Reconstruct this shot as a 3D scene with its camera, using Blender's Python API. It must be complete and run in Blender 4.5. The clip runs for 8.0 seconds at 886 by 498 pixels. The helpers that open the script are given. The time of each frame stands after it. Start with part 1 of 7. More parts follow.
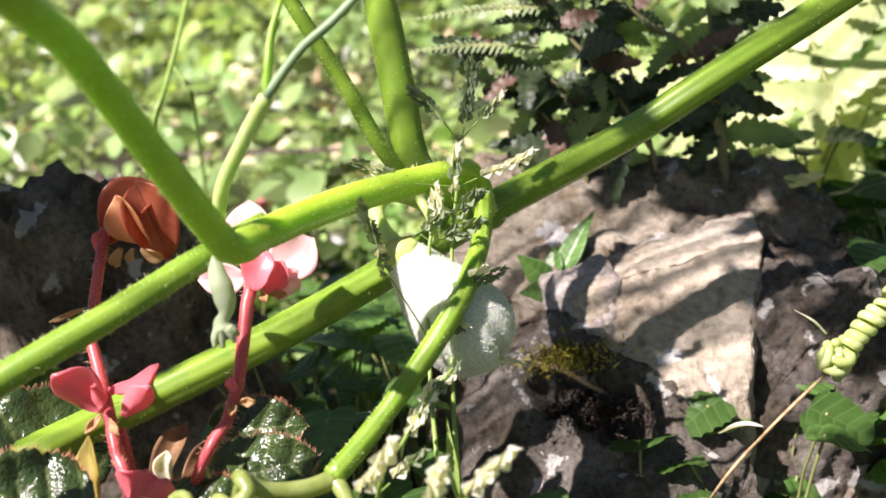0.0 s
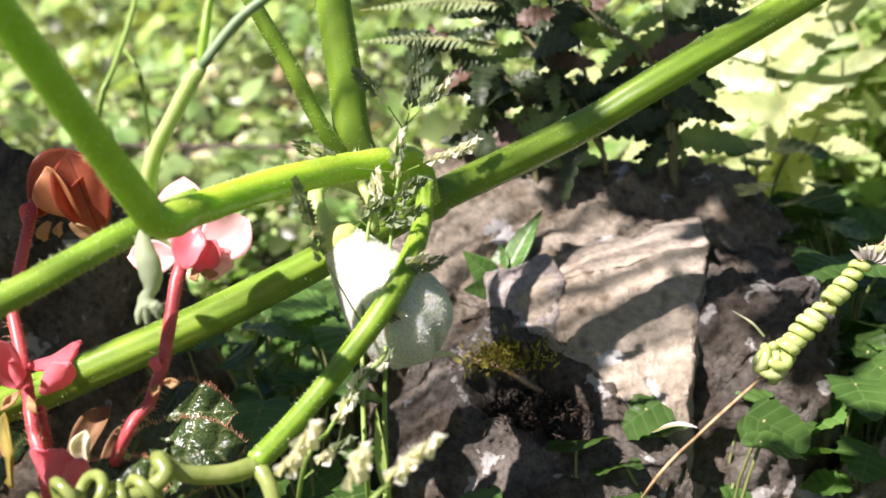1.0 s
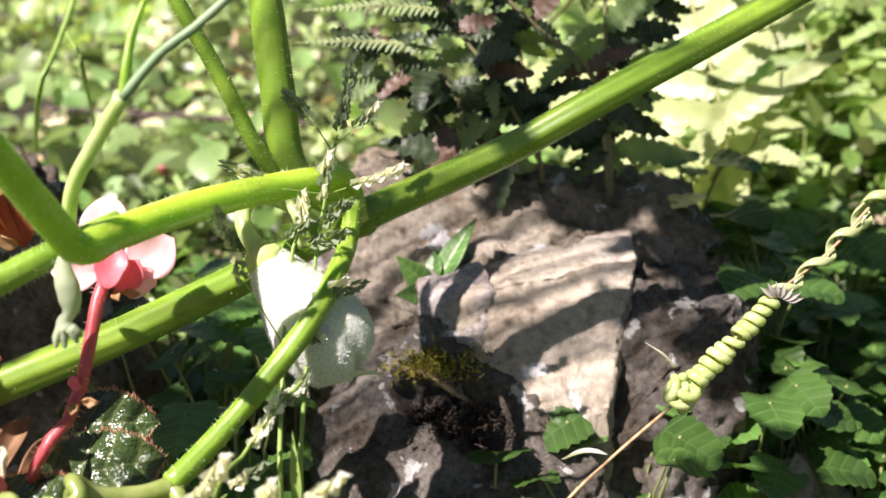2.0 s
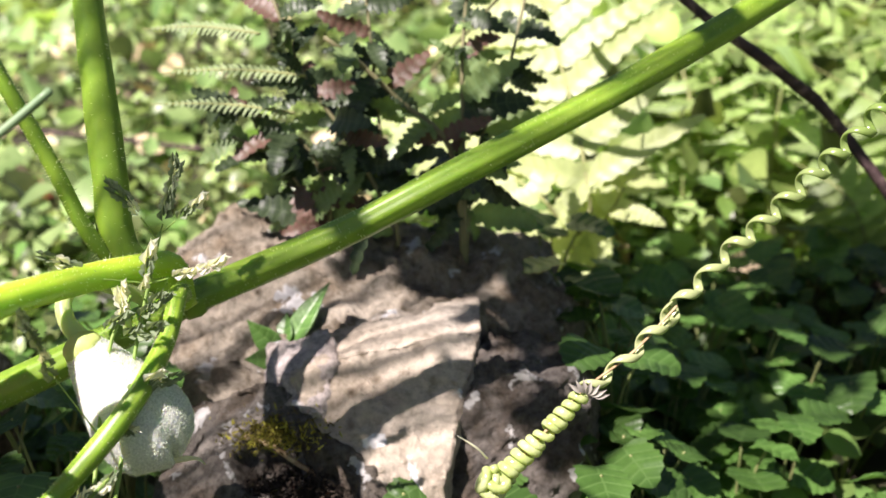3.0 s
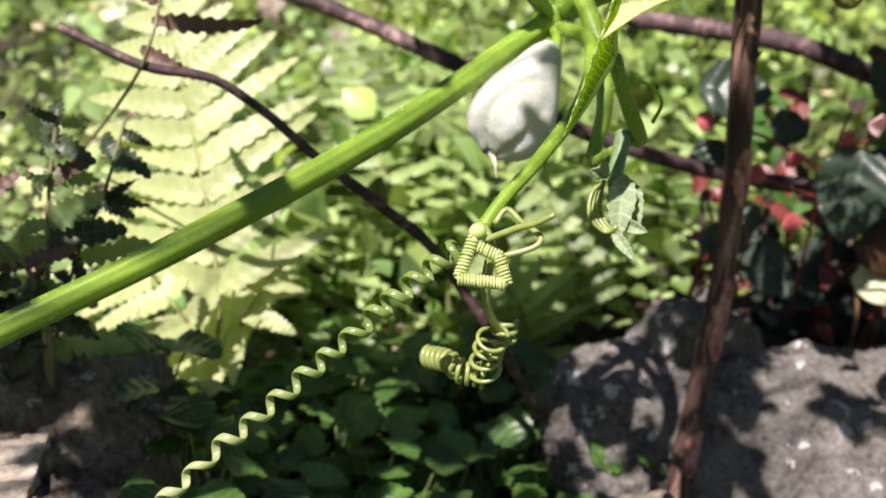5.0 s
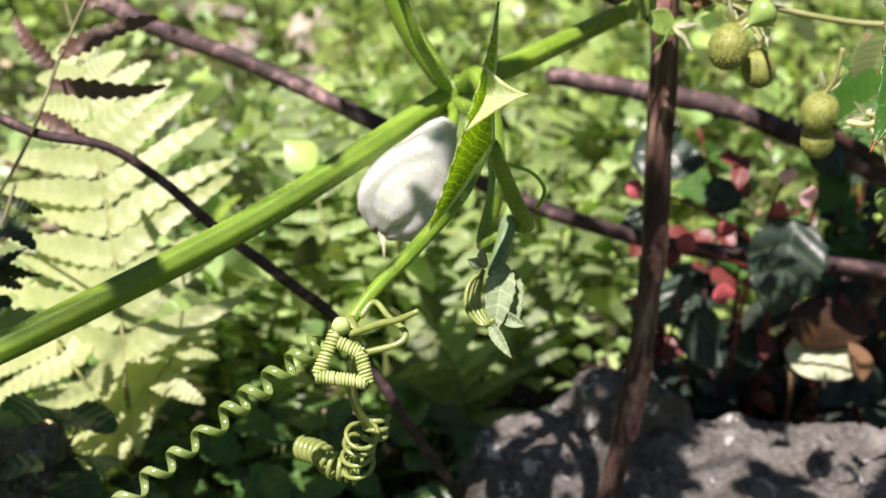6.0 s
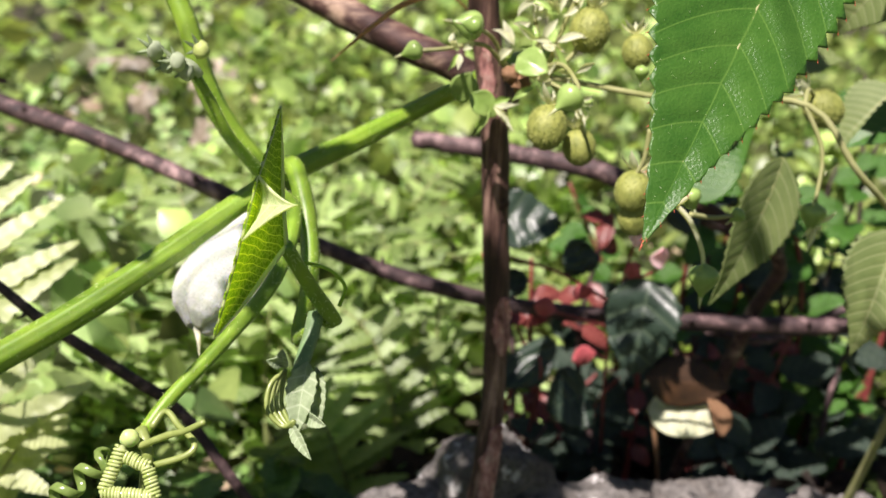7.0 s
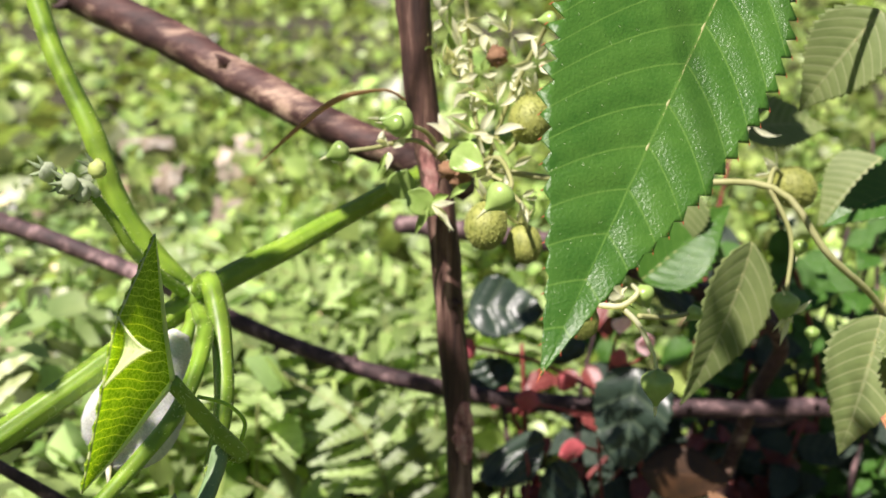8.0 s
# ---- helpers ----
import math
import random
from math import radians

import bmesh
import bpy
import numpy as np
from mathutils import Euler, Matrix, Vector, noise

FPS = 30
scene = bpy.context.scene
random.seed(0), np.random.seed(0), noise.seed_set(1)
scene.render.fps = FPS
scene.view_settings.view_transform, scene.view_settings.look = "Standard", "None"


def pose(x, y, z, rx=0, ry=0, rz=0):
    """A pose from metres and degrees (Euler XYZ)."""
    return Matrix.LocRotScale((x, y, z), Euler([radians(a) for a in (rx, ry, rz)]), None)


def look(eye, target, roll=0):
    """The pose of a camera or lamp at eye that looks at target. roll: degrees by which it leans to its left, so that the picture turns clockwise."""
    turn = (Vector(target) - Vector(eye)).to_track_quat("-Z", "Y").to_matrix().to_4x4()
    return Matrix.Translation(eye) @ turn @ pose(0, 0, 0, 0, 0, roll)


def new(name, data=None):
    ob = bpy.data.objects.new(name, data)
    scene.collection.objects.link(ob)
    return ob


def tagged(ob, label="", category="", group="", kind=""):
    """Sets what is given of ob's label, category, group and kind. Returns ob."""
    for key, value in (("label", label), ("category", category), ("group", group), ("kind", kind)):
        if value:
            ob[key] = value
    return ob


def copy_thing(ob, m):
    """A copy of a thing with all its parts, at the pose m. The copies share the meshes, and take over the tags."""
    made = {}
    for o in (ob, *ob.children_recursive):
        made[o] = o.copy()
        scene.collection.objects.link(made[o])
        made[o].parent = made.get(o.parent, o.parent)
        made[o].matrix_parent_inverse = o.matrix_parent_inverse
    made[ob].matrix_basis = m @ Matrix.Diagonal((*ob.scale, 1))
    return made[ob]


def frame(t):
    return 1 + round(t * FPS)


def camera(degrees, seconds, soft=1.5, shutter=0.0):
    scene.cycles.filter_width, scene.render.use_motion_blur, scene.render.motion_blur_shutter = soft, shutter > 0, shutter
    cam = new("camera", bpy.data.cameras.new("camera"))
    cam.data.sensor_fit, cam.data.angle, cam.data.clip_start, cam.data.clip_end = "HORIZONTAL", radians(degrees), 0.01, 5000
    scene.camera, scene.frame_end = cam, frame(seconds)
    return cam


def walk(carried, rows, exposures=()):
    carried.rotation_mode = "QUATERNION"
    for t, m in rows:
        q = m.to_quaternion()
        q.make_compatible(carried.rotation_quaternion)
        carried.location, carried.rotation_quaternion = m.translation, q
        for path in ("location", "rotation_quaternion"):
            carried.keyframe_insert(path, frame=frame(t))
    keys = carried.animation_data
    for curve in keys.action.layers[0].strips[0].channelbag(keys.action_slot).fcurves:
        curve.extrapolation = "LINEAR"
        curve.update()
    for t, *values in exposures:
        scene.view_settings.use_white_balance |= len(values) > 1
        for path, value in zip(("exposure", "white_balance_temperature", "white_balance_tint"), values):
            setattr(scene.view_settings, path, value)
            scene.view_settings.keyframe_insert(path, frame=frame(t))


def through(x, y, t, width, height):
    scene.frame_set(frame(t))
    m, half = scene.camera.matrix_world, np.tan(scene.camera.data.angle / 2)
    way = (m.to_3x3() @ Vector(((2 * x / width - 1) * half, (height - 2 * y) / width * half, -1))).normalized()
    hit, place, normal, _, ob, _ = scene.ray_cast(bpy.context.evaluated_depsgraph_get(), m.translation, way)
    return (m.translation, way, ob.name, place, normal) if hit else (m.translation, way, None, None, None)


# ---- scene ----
cam = camera(45.0, 8.0, soft=1.5, shutter=0.0)
cam.data.dof.use_dof = True
cam.data.dof.focus_distance = 0.26
cam.data.dof.aperture_fstop = 17.5
walk(cam, [
    (0, look((0.0420, 0.1335, 0.2264), (0.0023, 0.3184, 0.1613), -11.24)),
    (0.5, look((0.0426, 0.1348, 0.2222), (0.0056, 0.3202, 0.1569), -10.65)),
    (1, look((0.0453, 0.1368, 0.2197), (0.0131, 0.3233, 0.1550), -8.15)),
    (1.2, look((0.0474, 0.1374, 0.2217), (0.0186, 0.3229, 0.1526), -6.96)),
    (2.3, look((0.0620, 0.1392, 0.2388), (0.0377, 0.3241, 0.1664), -5.30)),
    (2.5, look((0.0686, 0.1396, 0.2429), (0.0461, 0.3248, 0.1709), -4.95)),
    (3, look((0.0801, 0.1432, 0.2533), (0.0691, 0.3292, 0.1806), -2.82)),
    (3.2, look((0.0880, 0.1440, 0.2575), (0.0810, 0.3299, 0.1840), -1.46)),
    (3.5, look((0.0984, 0.1469, 0.2618), (0.0956, 0.3327, 0.1879), -0.85)),
    (4, look((0.1187, 0.1548, 0.2806), (0.1282, 0.3396, 0.2048), 1.46)),
    (4.5, look((0.1359, 0.1561, 0.2877), (0.1520, 0.3403, 0.2114), 2.57)),
    (5, look((0.1579, 0.1568, 0.3017), (0.1820, 0.3410, 0.2276), 3.55)),
    (5.2, look((0.1707, 0.1611, 0.3022), (0.1927, 0.3461, 0.2297), 4.08)),
    (6.3, look((0.1952, 0.1702, 0.3171), (0.2224, 0.3565, 0.2496), 4.70)),
    (6.5, look((0.2014, 0.1683, 0.3189), (0.2299, 0.3544, 0.2515), 4.56)),
    (6.8, look((0.2147, 0.1697, 0.3269), (0.2509, 0.3558, 0.2632), 4.46)),
    (7, look((0.2255, 0.1709, 0.3313), (0.2632, 0.3576, 0.2703), 3.78)),
    (7.2, look((0.2362, 0.1733, 0.3352), (0.2747, 0.3594, 0.2728), 3.89)),
    (7.5, look((0.2534, 0.1787, 0.3412), (0.2901, 0.3661, 0.2818), 2.97)),
    (7.8, look((0.2619, 0.1860, 0.3418), (0.2936, 0.3760, 0.2880), 2.00)),
    (8, look((0.2673, 0.1915, 0.3418), (0.2948, 0.3828, 0.2904), 0.44)),
], exposures=[(0, 1.22, 6500, 16), (3.5, 1.22, 6500, 16), (4.5, 0.97, 6500, 16), (5.0, 0.87, 6500, 16), (6.5, 0.80, 6500, 16), (7.2, 0.89, 6500, 16), (8, 0.97, 6500, 16)])

# ---- daylight ----
SUN_WAY = Vector((0.360, 0.405, -0.840)).normalized()
world = bpy.data.worlds.new("sky")
scene.world = world
world.use_nodes = True
wn, wl = world.node_tree.nodes, world.node_tree.links
sky = wn.new("ShaderNodeTexSky")
sky.sky_type = "NISHITA"
sky.sun_disc = False
sky.sun_elevation = math.asin(-SUN_WAY.z)
sky.sun_rotation = math.atan2(-SUN_WAY.x, -SUN_WAY.y)
wn["Background"].inputs["Strength"].default_value = 0.028
wl.new(sky.outputs[0], wn["Background"].inputs[0])
sun_data = bpy.data.lights.new("sun", "SUN")
sun_data.energy, sun_data.angle, sun_data.color = 5.0, radians(0.53), (1.0, 0.925, 0.865)
sun = new("sun", sun_data)
sun.matrix_world = look((-2, -2, 3), Vector((-2, -2, 3)) + SUN_WAY)


# ---- building helpers ----
ORIGIN = {}


def thing(name, base, label, category, group="", kind=""):
    """An empty at its base that holds the parts of one thing."""
    ob = new(name)
    ob.empty_display_size = 0.01
    ob.location = base
    ORIGIN[ob.name] = Vector(base)
    return tagged(ob, label, category, group, kind)


def smooth(me, on=True):
    me.polygons.foreach_set("use_smooth", [on] * len(me.polygons))


def add_veins(me, at):
    """Where each point lies between the side veins, and how far it is from the midrib."""
    a = me.attributes.new("vein", "FLOAT_VECTOR", "POINT")
    a.data.foreach_set("vector", [float(c) for v in at for c in (v[0], v[1], 0.0)])


def part(name, geo, material, parent=None, label="", flat=False):
    """One mesh from (verts, faces) in world metres, or from a bmesh, under a thing or a part."""
    me = bpy.data.meshes.new(name)
    if isinstance(geo, bmesh.types.BMesh):
        geo.to_mesh(me)
        geo.free()
    else:
        me.from_pydata([tuple(v) for v in geo[0]], [], [tuple(f) for f in geo[1]])
        if len(geo) > 2:
            add_veins(me, geo[2])
    me.materials.append(material)
    smooth(me, not flat)
    ob = new(name, me)
    if parent is not None:
        o = ORIGIN[parent.name]
        me.transform(Matrix.Translation(-o))
        ob.parent = parent
        ORIGIN[ob.name] = o
    else:
        ORIGIN[ob.name] = Vector((0, 0, 0))
    if label:
        tagged(ob, label)
    return ob


def join(*geos):
    vs, fs, at = [], [], []
    for g in geos:
        n = len(vs)
        vs.extend(g[0])
        fs.extend([tuple(i + n for i in f) for f in g[1]])
        at.extend(g[2] if len(g) > 2 else [(0.5, 1.0)] * len(g[0]))
    return vs, fs, at


def moved(geo, m):
    return ([m @ Vector(v) for v in geo[0]],) + tuple(geo[1:])


def spline(pts, n):
    """n + 1 points along a smooth curve through pts, evenly spaced."""
    p = [Vector(q) for q in pts]
    p = [2 * p[0] - p[1]] + p + [2 * p[-1] - p[-2]]
    fine = []
    for i in range(1, len(p) - 2):
        for k in range(24):
            t = k / 24
            a, b, c, d = p[i - 1], p[i], p[i + 1], p[i + 2]
            fine.append(0.5 * (2 * b + (c - a) * t + (2 * a - 5 * b + 4 * c - d) * t * t + (3 * b - a - 3 * c + d) * t ** 3))
    fine.append(p[-2])
    run = [0.0]
    for a, b in zip(fine, fine[1:]):
        run.append(run[-1] + (b - a).length)
    out, k = [], 0
    for i in range(n + 1):
        s = run[-1] * i / n
        while k < len(run) - 2 and run[k + 1] < s:
            k += 1
        f = (s - run[k]) / max(run[k + 1] - run[k], 1e-9)
        out.append(fine[k].lerp(fine[k + 1], min(max(f, 0), 1)))
    return out


def frames_along(line):
    """A tangent and two cross directions at each point, turning as little as may be."""
    out, ref = [], None
    for i, p in enumerate(line):
        t = (line[min(i + 1, len(line) - 1)] - line[max(i - 1, 0)]).normalized()
        if ref is None:
            ref = Vector((0, 0, 1)) if abs(t.z) < 0.9 else Vector((1, 0, 0))
        ref = (ref - t * ref.dot(t)).normalized()
        out.append((t, ref, t.cross(ref)))
    return out


def at_s(vals, s):
    """A value from a list spread evenly over 0..1."""
    if not isinstance(vals, (list, tuple)):
        return vals
    x = s * (len(vals) - 1)
    i = min(int(x), len(vals) - 2)
    return vals[i] + (vals[i + 1] - vals[i]) * (x - i)


def tube(pts, radius, n=24, sides=12, ridge=0.0, ridges=8, wobble=0.0, seed=0, flat=1.0, line=None):
    """A closed stem through pts; radius: one value or a list along it."""
    line = line or spline(pts, n)
    n = len(line) - 1
    vs, fs = [], []
    rnd = random.Random(seed)
    ph = rnd.random() * 9
    for i, (p, (t, u, w)) in enumerate(zip(line, frames_along(line))):
        s = i / n
        r = at_s(radius, s)
        for k in range(sides):
            a = 2 * math.pi * k / sides
            q = r * (1 + ridge * math.cos(a * ridges))
            if wobble:
                q *= 1 + wobble * noise.noise(Vector((math.cos(a) * 1.3 + ph, math.sin(a) * 1.3, s * n * 0.35)))
            vs.append(p + u * (math.cos(a) * q) + w * (math.sin(a) * q * flat))
    for i in range(n):
        for k in range(sides):
            a, b = i * sides + k, i * sides + (k + 1) % sides
            fs.append((a, b, b + sides, a + sides))
    t0, t1 = (line[0] - line[1]).normalized(), (line[-1] - line[-2]).normalized()
    vs.append(line[0] + t0 * at_s(radius, 0) * 0.5)
    vs.append(line[-1] + t1 * at_s(radius, 1) * 0.5)
    for k in range(sides):
        fs.append((len(vs) - 2, (k + 1) % sides, k))
        fs.append((len(vs) - 1, n * sides + k, n * sides + (k + 1) % sides))
    return vs, fs


def hairs(pts, radius, count, length, thick=0.00008, seed=1, lean=0.25, line=None):
    """Fine bristles standing off a stem, as three-sided needles."""
    line = line or spline(pts, 60)
    n = len(line) - 1
    fr = frames_along(line)
    rnd = random.Random(seed)
    vs, fs = [], []
    for _ in range(count):
        s = rnd.random()
        i = min(int(s * n), n - 1)
        p = line[i].lerp(line[i + 1], s * n - i)
        t, u, w = fr[i]
        a = rnd.random() * 2 * math.pi
        d = (u * math.cos(a) + w * math.sin(a)).normalized()
        base = p + d * at_s(radius, s) * 0.95
        tip = base + (d + t * rnd.uniform(-lean, lean) + Vector((rnd.uniform(-lean, lean) for _ in range(3)))) * length * rnd.uniform(0.4, 1.2)
        e = d.cross(t).normalized()
        k = len(vs)
        vs += [base + e * thick, base - e * thick * 0.5 + t * thick, base - e * thick * 0.5 - t * thick, tip]
        fs += [(k, k + 1, k + 3), (k + 1, k + 2, k + 3), (k + 2, k, k + 3)]
    return vs, fs


def coil(pts, radius, turns, thick, per=14, sides=7, squeeze=None, phase=0.0, uneven=0.0, thin=0.0):
    """A helix wound about a path: radius and thick vary along it; squeeze maps 0..1 of the turns to 0..1 of the path."""
    total = int(turns * per)
    base = spline(pts, max(60, total))
    fr = frames_along(base)
    line, rad, axes = [], [], []
    for i in range(total + 1):
        f = i / total
        s = squeeze(f) if squeeze else f
        x = s * (len(base) - 1)
        k = min(int(x), len(base) - 2)
        p = base[k].lerp(base[k + 1], x - k)
        t, u, w = fr[k]
        a = 2 * math.pi * turns * f + phase
        r = at_s(radius, f) * (1 + uneven * noise.noise(Vector((f * turns * 0.9, 3.3, phase))))
        p = p + t * (uneven * r * 1.2 * noise.noise(Vector((f * turns * 0.7, 8.1, phase))))
        out = u * math.cos(a) + w * math.sin(a)
        line.append(p + out * r)
        rad.append(at_s(thick, f))
        axes.append((t, out))
    if not thin:
        return tube(None, rad, sides=sides, line=line)
    vs, fs = [], []
    for i, (p, q, (t, out)) in enumerate(zip(line, rad, axes)):
        tip = min(1.0, 0.25 + i / 12, 0.25 + (total - i) / 12)
        for k in range(sides):
            a = 2 * math.pi * k / sides
            vs.append(p + t * (q * tip * math.cos(a)) + out * (thin * math.sin(a)))
    for i in range(total):
        for k in range(sides):
            a, b = i * sides + k, i * sides + (k + 1) % sides
            fs.append((a, a + sides, b + sides, b))
    fs.append(tuple(range(sides)))
    fs.append(tuple(total * sides + k for k in range(sides - 1, -1, -1)))
    return vs, fs


def blob(centre, size, seed=0, rough=0.1, scale=1.2, nu=20, nv=14, turn=None):
    """A closed rounded body with an uneven skin. size: three half-widths."""
    vs, fs = [], []
    m = turn or Matrix.Identity(3)
    off = Vector((seed * 3.1, seed * 1.7, seed * 0.9))
    for i in range(nv + 1):
        th = math.pi * i / nv
        for k in range(nu):
            ph = 2 * math.pi * k / nu
            d = Vector((math.sin(th) * math.cos(ph), math.sin(th) * math.sin(ph), math.cos(th)))
            q = 1 + rough * noise.fractal(d * scale + off, 1.0, 2.0, 3)
            vs.append(Vector(centre) + m @ Vector((d.x * size[0] * q, d.y * size[1] * q, d.z * size[2] * q)))
    for i in range(nv):
        for k in range(nu):
            a, b = i * nu + k, i * nu + (k + 1) % nu
            fs.append((a, a + nu, b + nu, b))
    return vs, fs


def turn_to(way, up=(0, 0, 1)):
    """A 3x3 turn whose y runs along way and whose z leans towards up."""
    y = Vector(way).normalized()
    z = Vector(up) - y * Vector(up).dot(y)
    if z.length < 1e-4:
        z = Vector((1, 0, 0)) - y * y.x
    z.normalize()
    x = y.cross(z)
    return Matrix((x, y, z)).transposed()


def leaf(length, width, profile, n=28, m=6, fold=0.0, bend=0.0, teeth=0, tooth=0.0, veins=0, relief=0.0, twist=0.0, wave=0.0, sweep=0.6, seed=0, cup=0.0, skew=0.0, arch=0.0):
    """A leaf along +y from the origin, facing +z. profile: half-width along it, 0..1. Returns verts, faces and a vein value."""
    rnd = random.Random(seed)
    ph = rnd.random() * 10
    vs, fs, at = [], [], []
    for i in range(n + 1):
        s = i / n
        w = width * 0.5 * at_s(profile, s)
        for j in range(-m, m + 1):
            u = j / m
            ww = w
            if teeth and abs(j) == m:
                ww = w * (1 + tooth * (((s * teeth) % 1.0) - 0.5) * 2)
            ww *= 1 + skew * u / max(abs(u), 1e-6)
            x = u * ww
            y = s * length + (abs(u) ** 1.3) * ww * 0.0
            z = fold * abs(x) + 0.03 * cup * x * x / max(width, 1e-6)
            v = 0.5
            if veins:
                side = abs(x) / (width * 0.5)
                v = q = s * veins - side * sweep - arch * side * side
                q = q - math.floor(q)
                ridge = abs(q - 0.5) * 2
                z += relief * (1 - ridge ** 2) * (1 - 0.3 * abs(u)) * (0.3 + min(1, w / (width * 0.25)) * 0.7)
            z += wave * math.sin(s * 9 + ph + u * 1.5) * abs(u)
            a = bend * s
            yy = y if abs(bend) < 1e-4 else length * math.sin(a) / bend * 1.0
            zz = 0.0 if abs(bend) < 1e-4 else -length * (1 - math.cos(a)) / bend
            p = Vector((x, yy, zz)) + Vector((0, math.sin(a), math.cos(a))) * z
            if twist:
                p = Matrix.Rotation(twist * s, 3, "Y") @ p
            vs.append(p)
            at.append((v, abs(u)))
    c = 2 * m + 1
    for i in range(n):
        for j in range(c - 1):
            a = i * c + j
            fs.append((a, a + 1, a + c + 1, a + c))
    return vs, fs, at


def set_leaf(geo, base, way, up=(0, 0, 1), size=1.0):
    m = Matrix.Translation(base) @ (turn_to(way, up) * size).to_4x4()
    return moved(geo, m)


def thicken(ob, depth):
    mod = ob.modifiers.new("thickness", "SOLIDIFY")
    mod.thickness, mod.offset = depth, 0.0
    return ob


OVATE = [0.02, 0.45, 0.78, 0.95, 1.0, 0.97, 0.88, 0.74, 0.56, 0.34, 0.0]
LANCE = [0.03, 0.4, 0.7, 0.9, 1.0, 0.95, 0.82, 0.62, 0.4, 0.2, 0.0]
ROUND = [0.1, 0.62, 0.86, 0.97, 1.0, 0.98, 0.9, 0.78, 0.6, 0.38, 0.05]
PETAL = [0.15, 0.42, 0.66, 0.84, 0.96, 1.0, 0.97, 0.88, 0.7, 0.42, 0.02]


# ---- materials ----
def material(name):
    m = bpy.data.materials.new(name)
    m.use_nodes = True
    nt = m.node_tree
    return m, nt, nt.nodes["Principled BSDF"]


def node(nt, kind, **values):
    n = nt.nodes.new(kind)
    for k, v in values.items():
        n.inputs[k].default_value = v
    return n


def ramp(nt, source, stops):
    r = nt.nodes.new("ShaderNodeValToRGB")
    while len(r.color_ramp.elements) < len(stops):
        r.color_ramp.elements.new(0.5)
    for e, (pos, col) in zip(r.color_ramp.elements, stops):
        e.position, e.color = pos, (*col, 1)
    nt.links.new(source, r.inputs[0])
    return r.outputs[0]


def noise_at(nt, scale, detail=4.0, rough=0.6, stretch=None, kind="Object"):
    co = nt.nodes.new("ShaderNodeTexCoord")
    src = co.outputs[kind]
    if stretch:
        mp = nt.nodes.new("ShaderNodeMapping")
        mp.inputs["Scale"].default_value = stretch
        nt.links.new(src, mp.inputs[0])
        src = mp.outputs[0]
    n = node(nt, "ShaderNodeTexNoise", Scale=scale, Detail=detail, Roughness=rough)
    nt.links.new(src, n.inputs["Vector"])
    return n.outputs["Fac"]


def mix(nt, fac, a, b, blend="MIX"):
    n = nt.nodes.new("ShaderNodeMix")
    n.data_type, n.blend_type = "RGBA", blend
    for sock, v in ((n.inputs[0], fac), (n.inputs[6], a), (n.inputs[7], b)):
        if isinstance(v, (int, float)):
            sock.default_value = v
        elif isinstance(v, tuple):
            sock.default_value = (*v, 1)
        else:
            nt.links.new(v, sock)
    return n.outputs[2]


def bump(nt, bsdf, height, strength=0.3, dist=0.001):
    b = node(nt, "ShaderNodeBump", Strength=strength, Distance=dist)
    nt.links.new(height, b.inputs["Height"])
    nt.links.new(b.outputs[0], bsdf.inputs["Normal"])
    return b


